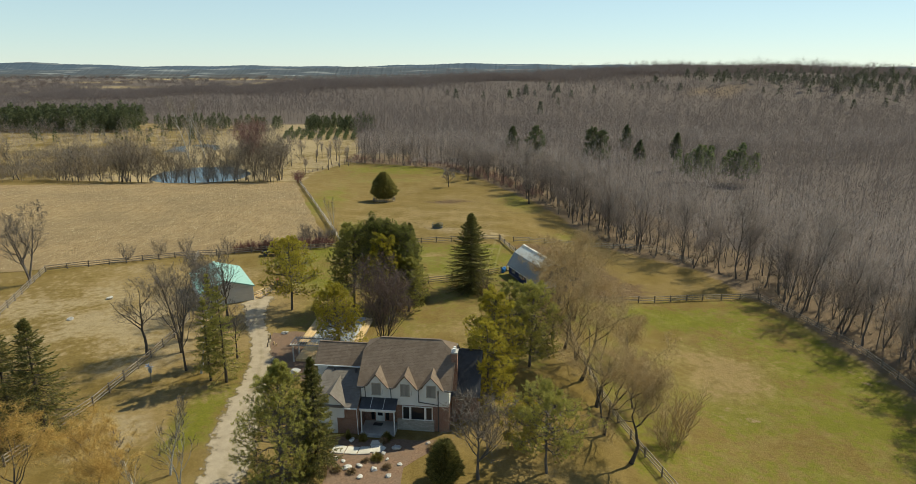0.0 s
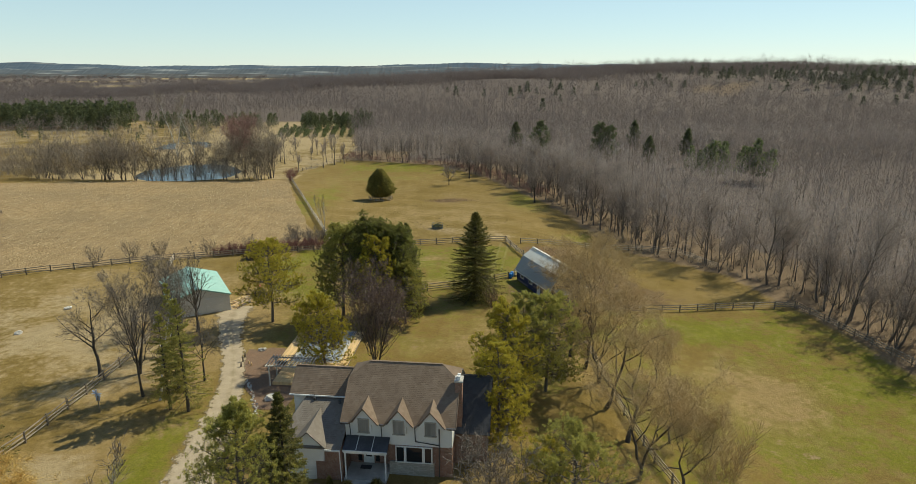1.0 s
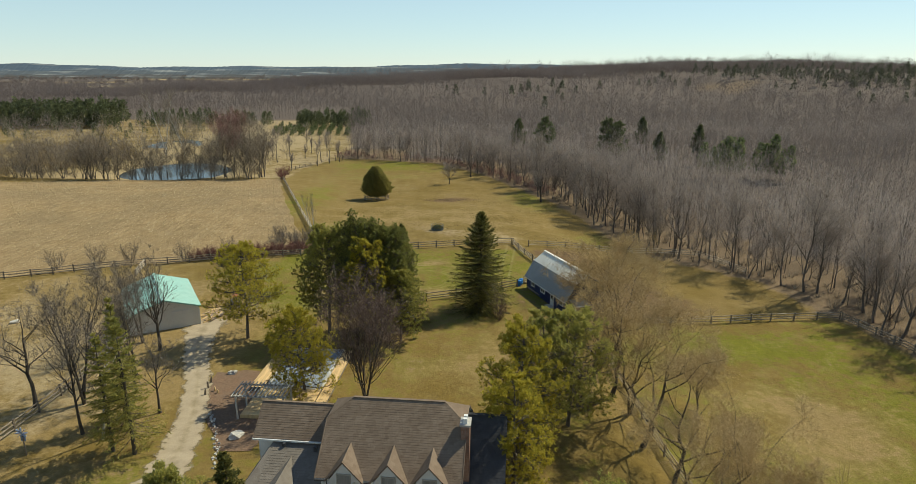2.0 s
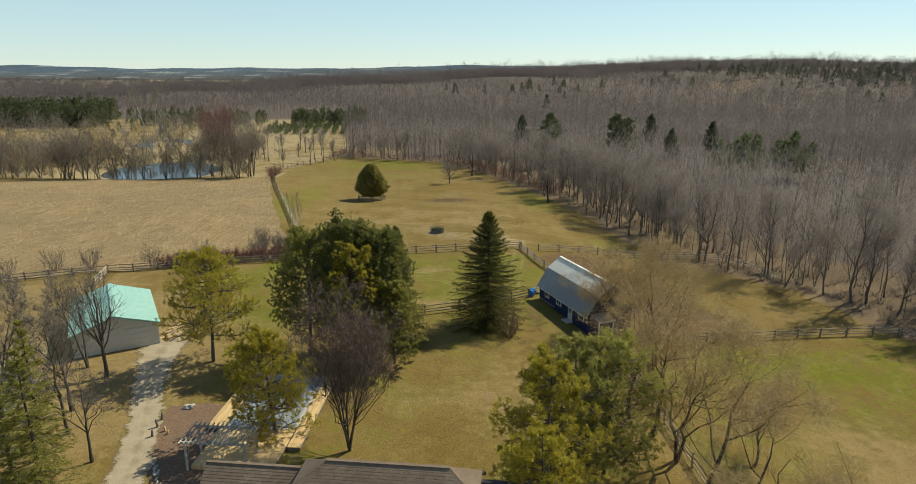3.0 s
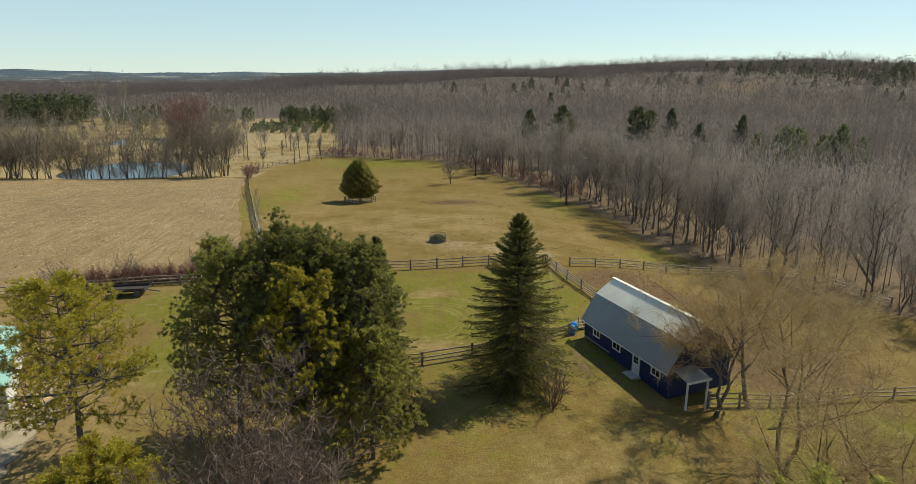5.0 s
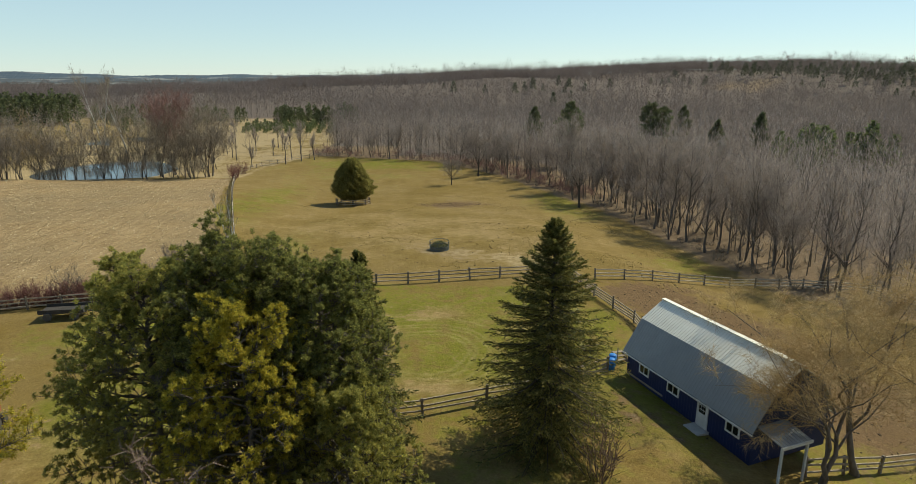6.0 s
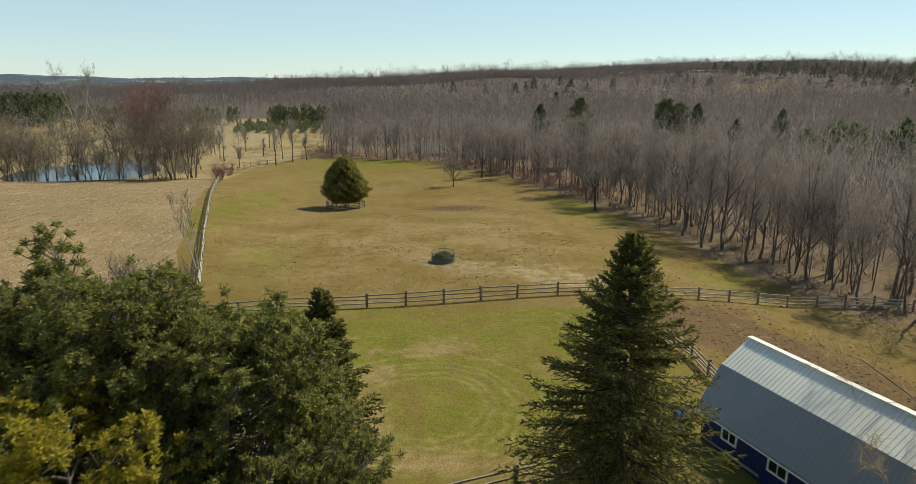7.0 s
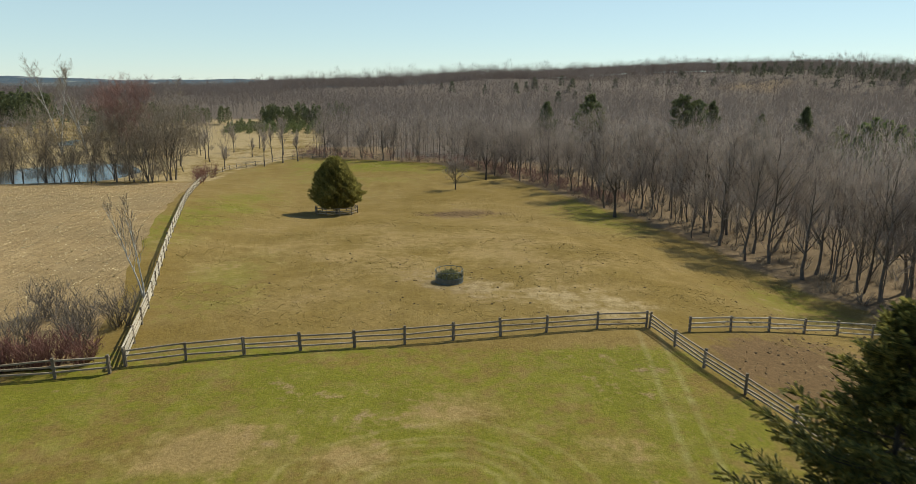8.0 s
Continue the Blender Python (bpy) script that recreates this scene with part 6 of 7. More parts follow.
    # garage in front of the wing: hipped on the outer side, a small gable over its door
    part("garage_wall", boxes([(-10.3, -half - 0.03, -1.5, 3.18, -0.2, 3.3)]), BRICK, h)
    shingled("garage_roof", [slope((-9.2, -1.95, 3.38), (-half - 0.02, -1.95, 3.38), (0, 5.05, 2.0), 0.12, 26)], SHINGLE_DARK, h)
    part("hip_roof", poly_roof([[(-10.65, -1.95, 3.38), (-9.2, -1.95, 3.38), (-9.2, 3.1, 5.38)], [(-10.65, -1.95, 3.38), (-9.2, 3.1, 5.38), (-10.65, 3.1, 3.38)]], 0.1), SHINGLE_DARK, h)
    gu = -7.5
    part("garage_gable", prism([(gu - 1.3, 2.0), (gu + 1.3, 2.0), (gu + 1.3, 3.45), (gu, 4.72), (gu - 1.3, 3.45)], -1.72, -1.5, 1), SIDING, h)
    for sgn in (-1, 1):
        part("gable_roof", poly_roof([[(gu, -2.0, 4.92), (gu + sgn * 1.55, -2.0, 3.44), (gu + sgn * 1.55, -1.7, 3.52), (gu, 1.95, 4.97)]], 0.1), SHINGLE_DARK, h)
    g = part("garage_door", boxes([(-9.9, -7.0, -1.57, -1.505, -0.1, 1.98)]), DOOR_PAINT, h)
    for i in range(1, 5):
        part("door_panel", boxes([(-9.8, -7.1, -1.60, -1.572, -0.05 + i * 0.48 - 0.42, -0.05 + i * 0.48)]), DOOR_PAINT, g)
    part("garage_gutter", boxes([(-6.15, -half - 0.05, -2.06, -1.96, 3.22, 3.36)]), TRIM, h)
    part("downspout", pipe((-4.78, -1.9, 3.25), (-4.78, -1.6, 0.0)), TRIM, h)
    for u, v in ((-8.4, 2.6), (-6.0, 2.4)):
        part("roof_vent", boxes([(u, u + 0.2, v, v + 0.2, 4.9, 5.5)]), DARK_METAL, h)
    # chimney and the dark-roofed room on the other side
    c = part("chimney", boxes([(half + 0.03, half + 0.62, 2.1, 3.0, -0.2, 8.1)]), BRICK, h)
    part("chimney_cap", boxes([(half - 0.05, half + 0.70, 2.0, 3.1, 8.1, 8.24)]), CONCRETE, c)
    for v in (2.2, 2.62):
        part("flue", boxes([(half + 0.18, half + 0.46, v, v + 0.24, 8.24, 8.6)]), TRIM, c)
    part("side_room", boxes([(half + 0.03, 7.5, 2.6, 7.6, -0.2, 3.9)]), BRICK, h)
    part("side_gable", prism([(2.6, 3.9), (7.6, 3.9), (5.35, 6.85)], 7.3, 7.5, 0), SIDING, h)
    shingled("side_roof", [slope((half + 0.03, 1.7, 3.25), (7.8, 1.7, 3.25), (0, 3.65, 3.85), 0.14, 22), slope((7.8, 8.1, 4.25), (half + 0.03, 8.1, 4.25), (0, -2.75, 2.85), 0.14, 18)], SHINGLE_BLACK, h)
    part("side_ridge", beam((half + 0.03, 5.35, 7.13), (7.8, 5.35, 7.13), 0.28, 0.06), SHINGLE_BLACK, h)
    return h


build_house()


def corrugated(a, b, d, pitch=0.24, rise=0.024):
    """A ribbed metal roof sheet: the eave runs a-b, ribs lead up along d."""
    a, b, d = (np.array(p, float) for p in (a, b, d))
    n = np.cross(b - a, d)
    n = n / np.linalg.norm(n) * (1 if n[2] > 0 else -1)
    L = np.linalg.norm(b - a)
    k = int(L / pitch)
    prof = []
    for i in range(k):
        for f, hgt in ((0.0, 0), (0.74, 0), (0.80, rise), (0.94, rise)):
            prof.append(((i + f) / k, hgt))
    prof.append((1.0, 0))
    V, Q = [], []
    for f, hgt in prof:
        p = a + (b - a) * f + n * hgt
        V += [p, p + d, p + d - n * (0.05 + hgt), p - n * (0.05 + hgt)]
    for i in range(len(prof) - 1):
        j = 4 * i
        Q += [(j, j + 4, j + 5, j + 1), (j + 2, j + 6, j + 7, j + 3), (j, j + 3, j + 7, j + 4), (j + 1, j + 5, j + 6, j + 2)]
    m = len(V) - 4
    Q += [(0, 1, 2, 3), (m, m + 3, m + 2, m + 1)]
    return np.array(V), np.array(Q)


BLUE = plank_material("navy_siding", (0.012, 0.022, 0.085), (0.02, 0.03, 0.07), 0.25, 1, 0.6, 0.55)
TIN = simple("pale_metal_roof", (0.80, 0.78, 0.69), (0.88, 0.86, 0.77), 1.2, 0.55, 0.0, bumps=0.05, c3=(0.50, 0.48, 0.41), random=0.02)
# grey metal; on the barn's lower slopes its darkness stands for shade
TIN_SHADED_GREY = simple("shaded_grey_metal_roof", (0.25, 0.262, 0.265), (0.32, 0.332, 0.335), 0.9, 0.5, 0.0, bumps=0.05, c3=(0.21, 0.22, 0.225), random=0.02)
TEAL = simple("turquoise_metal_roof", (0.27, 0.44, 0.385), (0.34, 0.525, 0.465), 1.0, 0.55, 0.0, bumps=0.04, c3=(0.22, 0.46, 0.41), random=0.02)
SHED_WALL = plank_material("pale_shed_wall", (0.62, 0.60, 0.56), (0.5, 0.48, 0.44), 0.3, 0, 0.5)


def build_barn():
    # local y runs along the barn from its far end towards the near end
    ang = math.degrees(math.atan2(-11.2, 4.3)) - 90
    b = thing("barn", pose(12.39, 112.13, -0.45, 0, 0, ang), "navy blue barn with a pale metal gambrel roof", "barn")
    L, w, eave, brk, ridge = 12.0, 3.0, 2.15, 4.35, 5.6
    bw = 1.85
    # here +x is the side towards the lawn
    part("wall", boxes([(-w, w, 0.25, L - 0.25, -0.2, eave + 0.1)]), BLUE, b, "navy blue vertical board wall")
    end = [(-w, eave), (w, eave), (bw, brk - 0.1), (0, ridge - 0.12), (-bw, brk - 0.1)]
    for y in (0.25, L - 0.45):
        part("gable", prism(end, y, y + 0.2, 1), BLUE, b)
    for sgn in (1, -1):
        lo, mid = (sgn * (w + 0.32), eave - 0.12), (sgn * bw, brk)
        a0, a1 = (lo[0], 0, lo[1]), (lo[0], L, lo[1])
        m0, m1 = (mid[0], 0, mid[1]), (mid[0], L, mid[1])
        if sgn < 0:
            a0, a1, m0, m1 = a1, a0, m1, m0
        # shade of the steep slope is put into the darker sheet colour
        part("lower_roof", corrugated(a0, a1, (mid[0] - lo[0], 0, mid[1] - lo[1]), rise=0.011), TIN_SHADED_GREY, b)
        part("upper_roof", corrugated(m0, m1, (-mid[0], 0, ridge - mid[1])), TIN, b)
        part("eave_trim", boxes([(lo[0] - 0.03, lo[0] + 0.03, 0, L, lo[1] - 0.14, lo[1] - 0.052)]), TRIM, b)
    part("ridge_cap", beam((0, -0.02, ridge + 0.03), (0, L + 0.02, ridge + 0.03), 0.34, 0.07), TIN, b)

    def side_window(y0, y1, z0, z1):
        f = 0.1
        x = w
        wd = part("window", boxes([(x, x + 0.07, y0, y1, z1 - f, z1), (x, x + 0.07, y0, y1, z0, z0 + f), (x, x + 0.07, y0, y0 + f, z0 + f, z1 - f), (x, x + 0.07, y1 - f, y1, z0 + f, z1 - f), (x, x + 0.06, (y0 + y1) / 2 - 0.03, (y0 + y1) / 2 + 0.03, z0 + f, z1 - f)]), TRIM, b, "white framed sliding window")
        part("pane", boxes([(x, x + 0.025, y0 + f, (y0 + y1) / 2 - 0.03, z0 + f, z1 - f)]), GLASS, wd)
        part("pane", boxes([(x, x + 0.025, (y0 + y1) / 2 + 0.03, y1 - f, z0 + f, z1 - f)]), GLASS, wd)
    side_window(1.65, 2.7, 1.02, 1.76)
    side_window(4.6, 5.75, 1.02, 1.76)
    side_window(9.8, 10.9, 1.02, 1.76)
    d = part("door", boxes([(w, w + 0.06, 7.45, 8.4, 0.15, 2.1)]), DOOR_PAINT, b, "white door with a gridded window")
    for i in range(3):
        for j in range(3):
            part("pane", boxes([(w + 0.062, w + 0.08, 7.66 + j * 0.19, 7.66 + j * 0.19 + 0.15, 1.1 + i * 0.27, 1.1 + i * 0.27 + 0.22)]), GLASS, d)
    part("door_step", boxes([(w + 0.01, w + 0.9, 7.3, 8.6, -0.2, 0.14)]), CONCRETE, b)
    # small canopy on posts at the near end
    cn = part("canopy", corrugated((2.75, L + 1.55, 1.98), (0.55, L + 1.55, 1.98), (0, -1.78, 0.32), 0.24, 0.02), TIN_SHADED_GREY, b, "small grey metal canopy")
    part("fascia", boxes([(0.5, 2.8, L + 1.55, L + 1.61, 1.82, 2.0)]), TRIM, cn)
    for x in (0.65, 2.55):
        part("post", boxes([(x, x + 0.12, L + 1.38, L + 1.5, -0.9, 1.88)]), TRIM, cn)
    part("base_board", boxes([(w, w + 0.03, 0.3, 4.2, 0.32, 0.46)]), WOOD_GREY, b)
    part("corner_board", boxes([(w, w + 0.04, 0.26, 0.4, 0.5, eave - 0.2)]), BLUE, b)
    return b


build_barn()


def build_shed():
    # gable end towards the drive; local y leads back
    dx, dy = -33.48 + 40.91, 96.39 - 92.08
    ang = math.degrees(math.atan2(dy, dx))
    W, L, eave, ridge = math.hypot(dx, dy), 12.0, 2.55, 4.05
    s = thing("shed", pose(-40.91, 92.08, 0, 0, 0, ang), "pale walled shed with a turquoise metal gable roof", "shed")
    part("wall", boxes([(0.25, W - 0.25, 0.3, L - 0.3, -0.2, eave)]), SHED_WALL, s)
    for y in (0.3, L - 0.5):
        part("gable", prism([(0.25, eave), (W - 0.25, eave), (W / 2, ridge - 0.12)], y, y + 0.2, 1), SHED_WALL, s)
    part("roof", corrugated((0, 0, eave), (0, L, eave), (W / 2, 0, ridge - eave), 0.40, 0.016), TEAL, s)
    part("roof", corrugated((W, L, eave), (W, 0, eave), (-W / 2, 0, ridge - eave), 0.40, 0.016), TEAL, s)
    part("ridge_cap", beam((W / 2, -0.05, ridge + 0.03), (W / 2, L + 0.05, ridge + 0.03), 0.4, 0.06), TEAL, s)
    for a, b2 in (((0.0, -0.03, eave - 0.04), (W / 2, -0.03, ridge - 0.04)), ((W / 2, -0.03, ridge - 0.04), (W, -0.03, eave - 0.04))):
        part("rake_board", beam(a, b2, 0.05, 0.18), TEAL, s)
    d = part("large_door", boxes([(W - 3.6, W - 0.9, 0.22, 0.3, 0.02, 2.3)]), SHED_WALL, s)
    for i in range(4):
        part("door_panel", boxes([(W - 3.55, W - 0.95, 0.19, 0.218, 0.1 + i * 0.55, 0.58 + i * 0.55)]), SHED_WALL, d)
    part("corner_trim", boxes([(W - 0.32, W - 0.24, 0.2, 0.3, 0, eave)]), TRIM, s)


build_shed()


# ---- deck, pergola and covered pool ----
COVER = simple("pool_cover", (0.26, 0.30, 0.35), (0.34, 0.385, 0.43), 1.4, 0.5, bumps=0.15, c3=(0.22, 0.25, 0.29))
PERGOLA = simple("grey_painted_wood", (0.40, 0.385, 0.36), (0.52, 0.50, 0.47), 6, 0.8, bumps=0.2)


def build_deck():
    m = pose(-21.6, 74.0, 0, 0, 0, -4)
    d = thing("deck", m, "new yellow timber deck beside the covered pool", "deck")
    for i in range(34):
        part("board", boxes([(0.3, 6.6, 0.3 + i * 0.15, 0.44 + i * 0.15, 0.3, 0.34)]), WOOD_NEW, d)
    part("rim", boxes([(0.28, 6.62, 0.26, 0.295, -0.1, 0.34)]), WOOD_NEW, d)
    for i in range(8):
        part("board", boxes([(-0.9 + i * 0.18, -0.74 + i * 0.18, 5.5, 15.2, 0.3, 0.34)]), WOOD_NEW, d)
    for i in range(6):
        part("board", boxes([(6.7 + i * 0.18, 6.86 + i * 0.18, 3.0, 14.5, 0.3, 0.34)]), WOOD_NEW, d)
    part("frame", boxes([(-0.88, 0.5, 5.55, 15.15, -0.1, 0.295), (6.72, 7.7, 3.05, 14.45, -0.1, 0.295), (0.35, 6.55, 0.35, 5.35, -0.1, 0.295)]), WOOD_DARK, d)
    p = thing("swimming_pool", m, "rectangular pool under a blue-grey cover", "pool")
    part("coping", boxes([(0.62, 6.6, 5.5, 5.85, -0.1, 0.28), (0.62, 0.95, 5.85, 14.6, -0.1, 0.28), (6.3, 6.6, 5.85, 14.6, -0.1, 0.28), (0.62, 6.6, 14.6, 14.9, -0.1, 0.28)]), CONCRETE, p)
    part("cover", boxes([(0.95, 6.3, 5.85, 14.6, -0.1, 0.24)]), COVER, p)
    g = thing("pergola", m, "grey slatted pergola over the timber deck", "pergola")
    for u in (0.1, 4.6):
        for v in (0.1, 2.3):
            part("post", boxes([(u - 0.07, u + 0.07, v - 0.07, v + 0.07, -0.1, 2.3)]), PERGOLA, g)
    for v in (0.1, 2.3):
        part("beam", boxes([(-0.25, 4.95, v - 0.05, v + 0.05, 2.3, 2.46)]), PERGOLA, g)
    for i in range(15):
        u = -0.2 + i * 0.36
        part("slat", boxes([(u, u + 0.06, -0.25, 2.65, 2.46, 2.56)]), PERGOLA, g)


build_deck()

# ---- small things about the farm ----
def boulder(x, y, r, seed, label="pale rounded boulder in the garden bed", mat=None, name="boulder", flat=0.7):
    bm = bmesh.new()
    bmesh.ops.create_icosphere(bm, subdivisions=2, radius=r)
    off = Vector((seed * 3.7, seed * 1.3, 0))
    for v in bm.verts:
        n = noise.noise(v.co / r * 1.1 + off) + 0.5 * noise.noise(v.co / r * 2.6 + off)
        v.co *= 1 + 0.5 * n
        v.co.x *= 1 + 0.35 * math.sin(seed * 2.1)
        v.co.z = max(v.co.z * flat, -0.35 * r)
    me = bm_mesh(name, bm)
    o = obj(name, me, mat or ROCK)
    o.matrix_basis = pose(x, y, float(ground_z(x, y)) + 0.25 * r, 0, 0, seed * 47)
    return tagged(o, label, "boulder", "boulders in the garden beds")


for i, (x, y, r) in enumerate([(-20.6, 71.1, 0.75), (-25.1, 83.1, 0.6), (-8.0, 51.4, 0.45), (-10.6, 51.6, 0.5), (-9.5, 51.9, 0.45), (-7.4, 54.0, 0.35), (-6.2, 54.9, 0.5),
                               (-11.9, 53.0, 0.4), (-11.2, 52.6, 0.3), (-8.3, 53.9, 0.28), (-6.9, 53.0, 0.3), (-5.6, 52.2, 0.28), (-10.9, 56.2, 0.4), (-6.5, 50.4, 0.4), (-9.2, 50.2, 0.35), (-3.0, 55.8, 0.3)]):
    boulder(x, y, r * 0.75, i + 1)
for i, (x, y, r) in enumerate([(-57.9, 96.7, 0.42), (-59.0, 87.6, 0.5)]):
    boulder(x, y, r, 40 + i, "pale boulder lying on the side lawn")


def flagstone(pts, seed):
    pts = [(p[0], p[1]) for p in pts]
    cx, cy = sum(p[0] for p in pts) / len(pts), sum(p[1] for p in pts) / len(pts)
    g = float(ground_z(cx, cy))
    bm = prism([(p[0] - cx, p[1] - cy) for p in pts], -0.05, 0.14)
    bmesh.ops.bevel(bm, geom=bm.edges[:], offset=0.02, segments=1, affect="EDGES")
    o = obj("flagstone", bm_mesh("flagstone", bm), FLAG)
    o.matrix_basis = pose(cx, cy, g)
    tagged(o, "large pale irregular flagstone of the front path", "flagstone", "flagstones of the front path")


for i, p in enumerate([[(-12.7, 53.9), (-11.4, 53.8), (-11.2, 55.0), (-12.5, 55.3)], [(-11.3, 53.8), (-10.1, 53.7), (-9.9, 54.9), (-11.1, 55.0)], [(-10.0, 53.7), (-8.7, 53.8), (-8.9, 55.0), (-9.8, 55.0)],
                        [(-8.8, 54.1), (-7.6, 54.1), (-7.2, 54.9), (-7.9, 55.4), (-8.8, 55.2)], [(-8.9, 55.3), (-7.6, 55.5), (-7.6, 56.2), (-8.8, 56.1)]]):
    flagstone(p, i)

SHRUB_TAN = island("dry_grass_tuft", (0.19, 0.12, 0.06), (0.28, 0.19, 0.10), (0.36, 0.26, 0.15), 0.9, 0.3)
SHRUB_GOLD = island("golden_evergreen", (0.16, 0.13, 0.03), (0.24, 0.19, 0.045), (0.32, 0.25, 0.07), 0.8, 0.3, 0.15)


def tuft(name, x, y, seed, r, h, label, mat, count=420):
    rng = np.random.default_rng(seed)
    d = unit(rng.normal(size=(count, 3)) * np.array([1, 1, 0.6]) + np.array([0, 0, 0.7]))
    b = d * np.array([r, r, h]) * rng.uniform(0.25, 0.6, (count, 1))
    v, t = spikes(b, d * np.array([r, r, h]) * rng.uniform(0.8, 1.1, (count, 1)), np.full(count, 0.03))
    v[:, 2] = np.maximum(v[:, 2], -0.02)
    o = obj(name, mesh_np(name, v, None, t), mat)
    o.matrix_basis = pose(x, y, float(ground_z(x, y)) + 0.03)
    tagged(o, label, "shrub", "plants of the front bed")


for i, (x, y, r, h, mat, lab) in enumerate([(-7.6, 55.9, 0.6, 0.7, SHRUB_TAN, "rounded tan ornamental grass tuft"), (-7.9, 53.0, 0.8, 0.8, SHRUB_GOLD, "golden low evergreen shrub"), (-9.7, 56.2, 0.6, 0.9, SHRUB_GOLD, "small olive evergreen shrub by the porch"),
                                             (-7.3, 56.4, 0.7, 1.0, NEEDLE_CEDAR, "dark green evergreen shrub by the porch"), (-11.3, 56.4, 0.35, 1.3, NEEDLE_CEDAR, "narrow green shrub by the garage"), (-6.8, 51.7, 0.6, 0.5, SHRUB_TAN, "tan dry perennial clump"),
                                             (-10.1, 50.9, 0.6, 0.5, SHRUB_TAN, "tan dry perennial clump"), (-9.0, 52.7, 0.5, 0.4, SHRUB_TAN, "tan dry perennial clump"), (-11.6, 51.2, 0.7, 0.5, SHRUB_TAN, "tan dry perennial clump"), (-2.1, 54.9, 1.1, 1.0, SHRUB_TAN, "russet dry shrub by the house corner")]):
    tuft("garden_shrub", x, y, 500 + i, r, h, lab, mat)


def stone_edging():
    rng = np.random.default_rng(9)
    e = thing("stone_edging", pose(-21, 70, 0), "row of pale stones edging the mulch bed", "stone edging")
    for i in range(46):
        t = i / 45
        x = np.interp(t, [0, 0.3, 0.7, 1], [-20.9, -21.6, -23.3, -24.6]) + rng.normal(0, 0.12)
        y = np.interp(t, [0, 0.3, 0.7, 1], [66.5, 69.2, 73.0, 75.2]) + rng.normal(0, 0.12)
        r = rng.uniform(0.07, 0.15)
        v, q = boxes([(-r, r, -r * 0.8, r * 0.8, -0.1, r * 0.9)])
        v[4:, :2] *= 0.65
        v += rng.normal(0, 0.03, v.shape)
        o = part("stone", (v, q), ROCK, e)
        o.matrix_basis = pose(x + 21, y - 70, 0, 0, 0, rng.uniform(0, 360))


stone_edging()

# round feeder with hay
STEEL = simple("galvanised_steel", (0.10, 0.12, 0.12), (0.18, 0.20, 0.20), 5, 0.5, 0.6, bumps=0.1)
HAY = island("hay", (0.10, 0.11, 0.05), (0.17, 0.17, 0.08), (0.25, 0.23, 0.12), 0.9, 0.3)


def build_feeder():
    x, y = -4.9, 145.3
    f = thing("hay_feeder", pose(x, y, float(ground_z(x, y))), "dark round metal hay feeder with a hay bale", "feeder")
    for z in (0.1, 0.55, 1.15):
        k = 20
        a = np.arange(k + 1) * 2 * np.pi / k
        ring = [tubes(np.array([[(1.25 * math.cos(a[i]), 1.25 * math.sin(a[i]), z), (1.25 * math.cos(a[i + 1]), 1.25 * math.sin(a[i + 1]), z)]]), np.array([[0.03, 0.03]]), 5) for i in range(k)]
        part("ring", join(*ring), STEEL, f)
    V, Q, T = lathe([(1.24, 0.08), (1.24, 0.56), (1.21, 0.56), (1.21, 0.1)], 24)
    obj("sheet_band", mesh_np("sheet_band", V, Q), STEEL, f)
    for i in range(14):
        a = i * 2 * math.pi / 14
        part("bar", pipe((1.25 * math.cos(a), 1.25 * math.sin(a), 0.55), (1.25 * math.cos(a + 0.12), 1.25 * math.sin(a + 0.12), 1.15), 0.025, 5), STEEL, f)
    rng = np.random.default_rng(4)
    d = unit(rng.normal(size=(2600, 3)) + np.array([0, 0, 0.4]))
    b = d * np.array([1.0, 1.0, 0.75]) + np.array([0, 0, 0.25])
    b[:, 2] = np.clip(b[:, 2], 0.05, 1.0)
    v, t = spikes(b, b + unit(rng.normal(size=(2600, 3))) * 0.22, np.full(2600, 0.05))
    bale = thing("hay_bale", pose(x, y, float(ground_z(x, y))), "loose dark hay bale inside the feeder", "hay bale")
    obj("hay", mesh_np("hay", v, None, t), HAY, bale)


build_feeder()


def ring_pen(x, y, r, n=10):
    pts = [(x + r * math.cos(2 * math.pi * i / n), y + r * math.sin(2 * math.pi * i / n)) for i in range(n + 1)]
    t = fence(pts, "small weathered rail pen round the cedar", (0.35, 0.75, 1.15), 3.0, seed=30)
    return t


ring_pen(-23.5, 193.8, 3.45)

BARREL_BLUE = simple("blue_plastic", (0.02, 0.16, 0.50), (0.03, 0.22, 0.60), 3, 0.4, bumps=0.05)
for i, (x, y) in enumerate([(8.6, 111.3), (8.9, 112.1)]):
    V, Q, T = lathe([(0.26, 0), (0.29, 0.05), (0.29, 0.3), (0.31, 0.32), (0.29, 0.34), (0.29, 0.6), (0.31, 0.62), (0.29, 0.64), (0.28, 0.88), (0.24, 0.92)], 16)
    o = obj("barrel", mesh_np("barrel", V, Q, T, True), BARREL_BLUE)
    o.matrix_basis = pose(x, y, float(ground_z(x, y)) - 0.01)
    tagged(o, "blue plastic barrel beside the barn", "barrel", "barrels beside the barn")
steps = thing("wooden_steps", pose(9.4, 112.4, float(ground_z(9.4, 112.4)), 0, 0, 20), "small wooden steps at the barn's end", "steps")
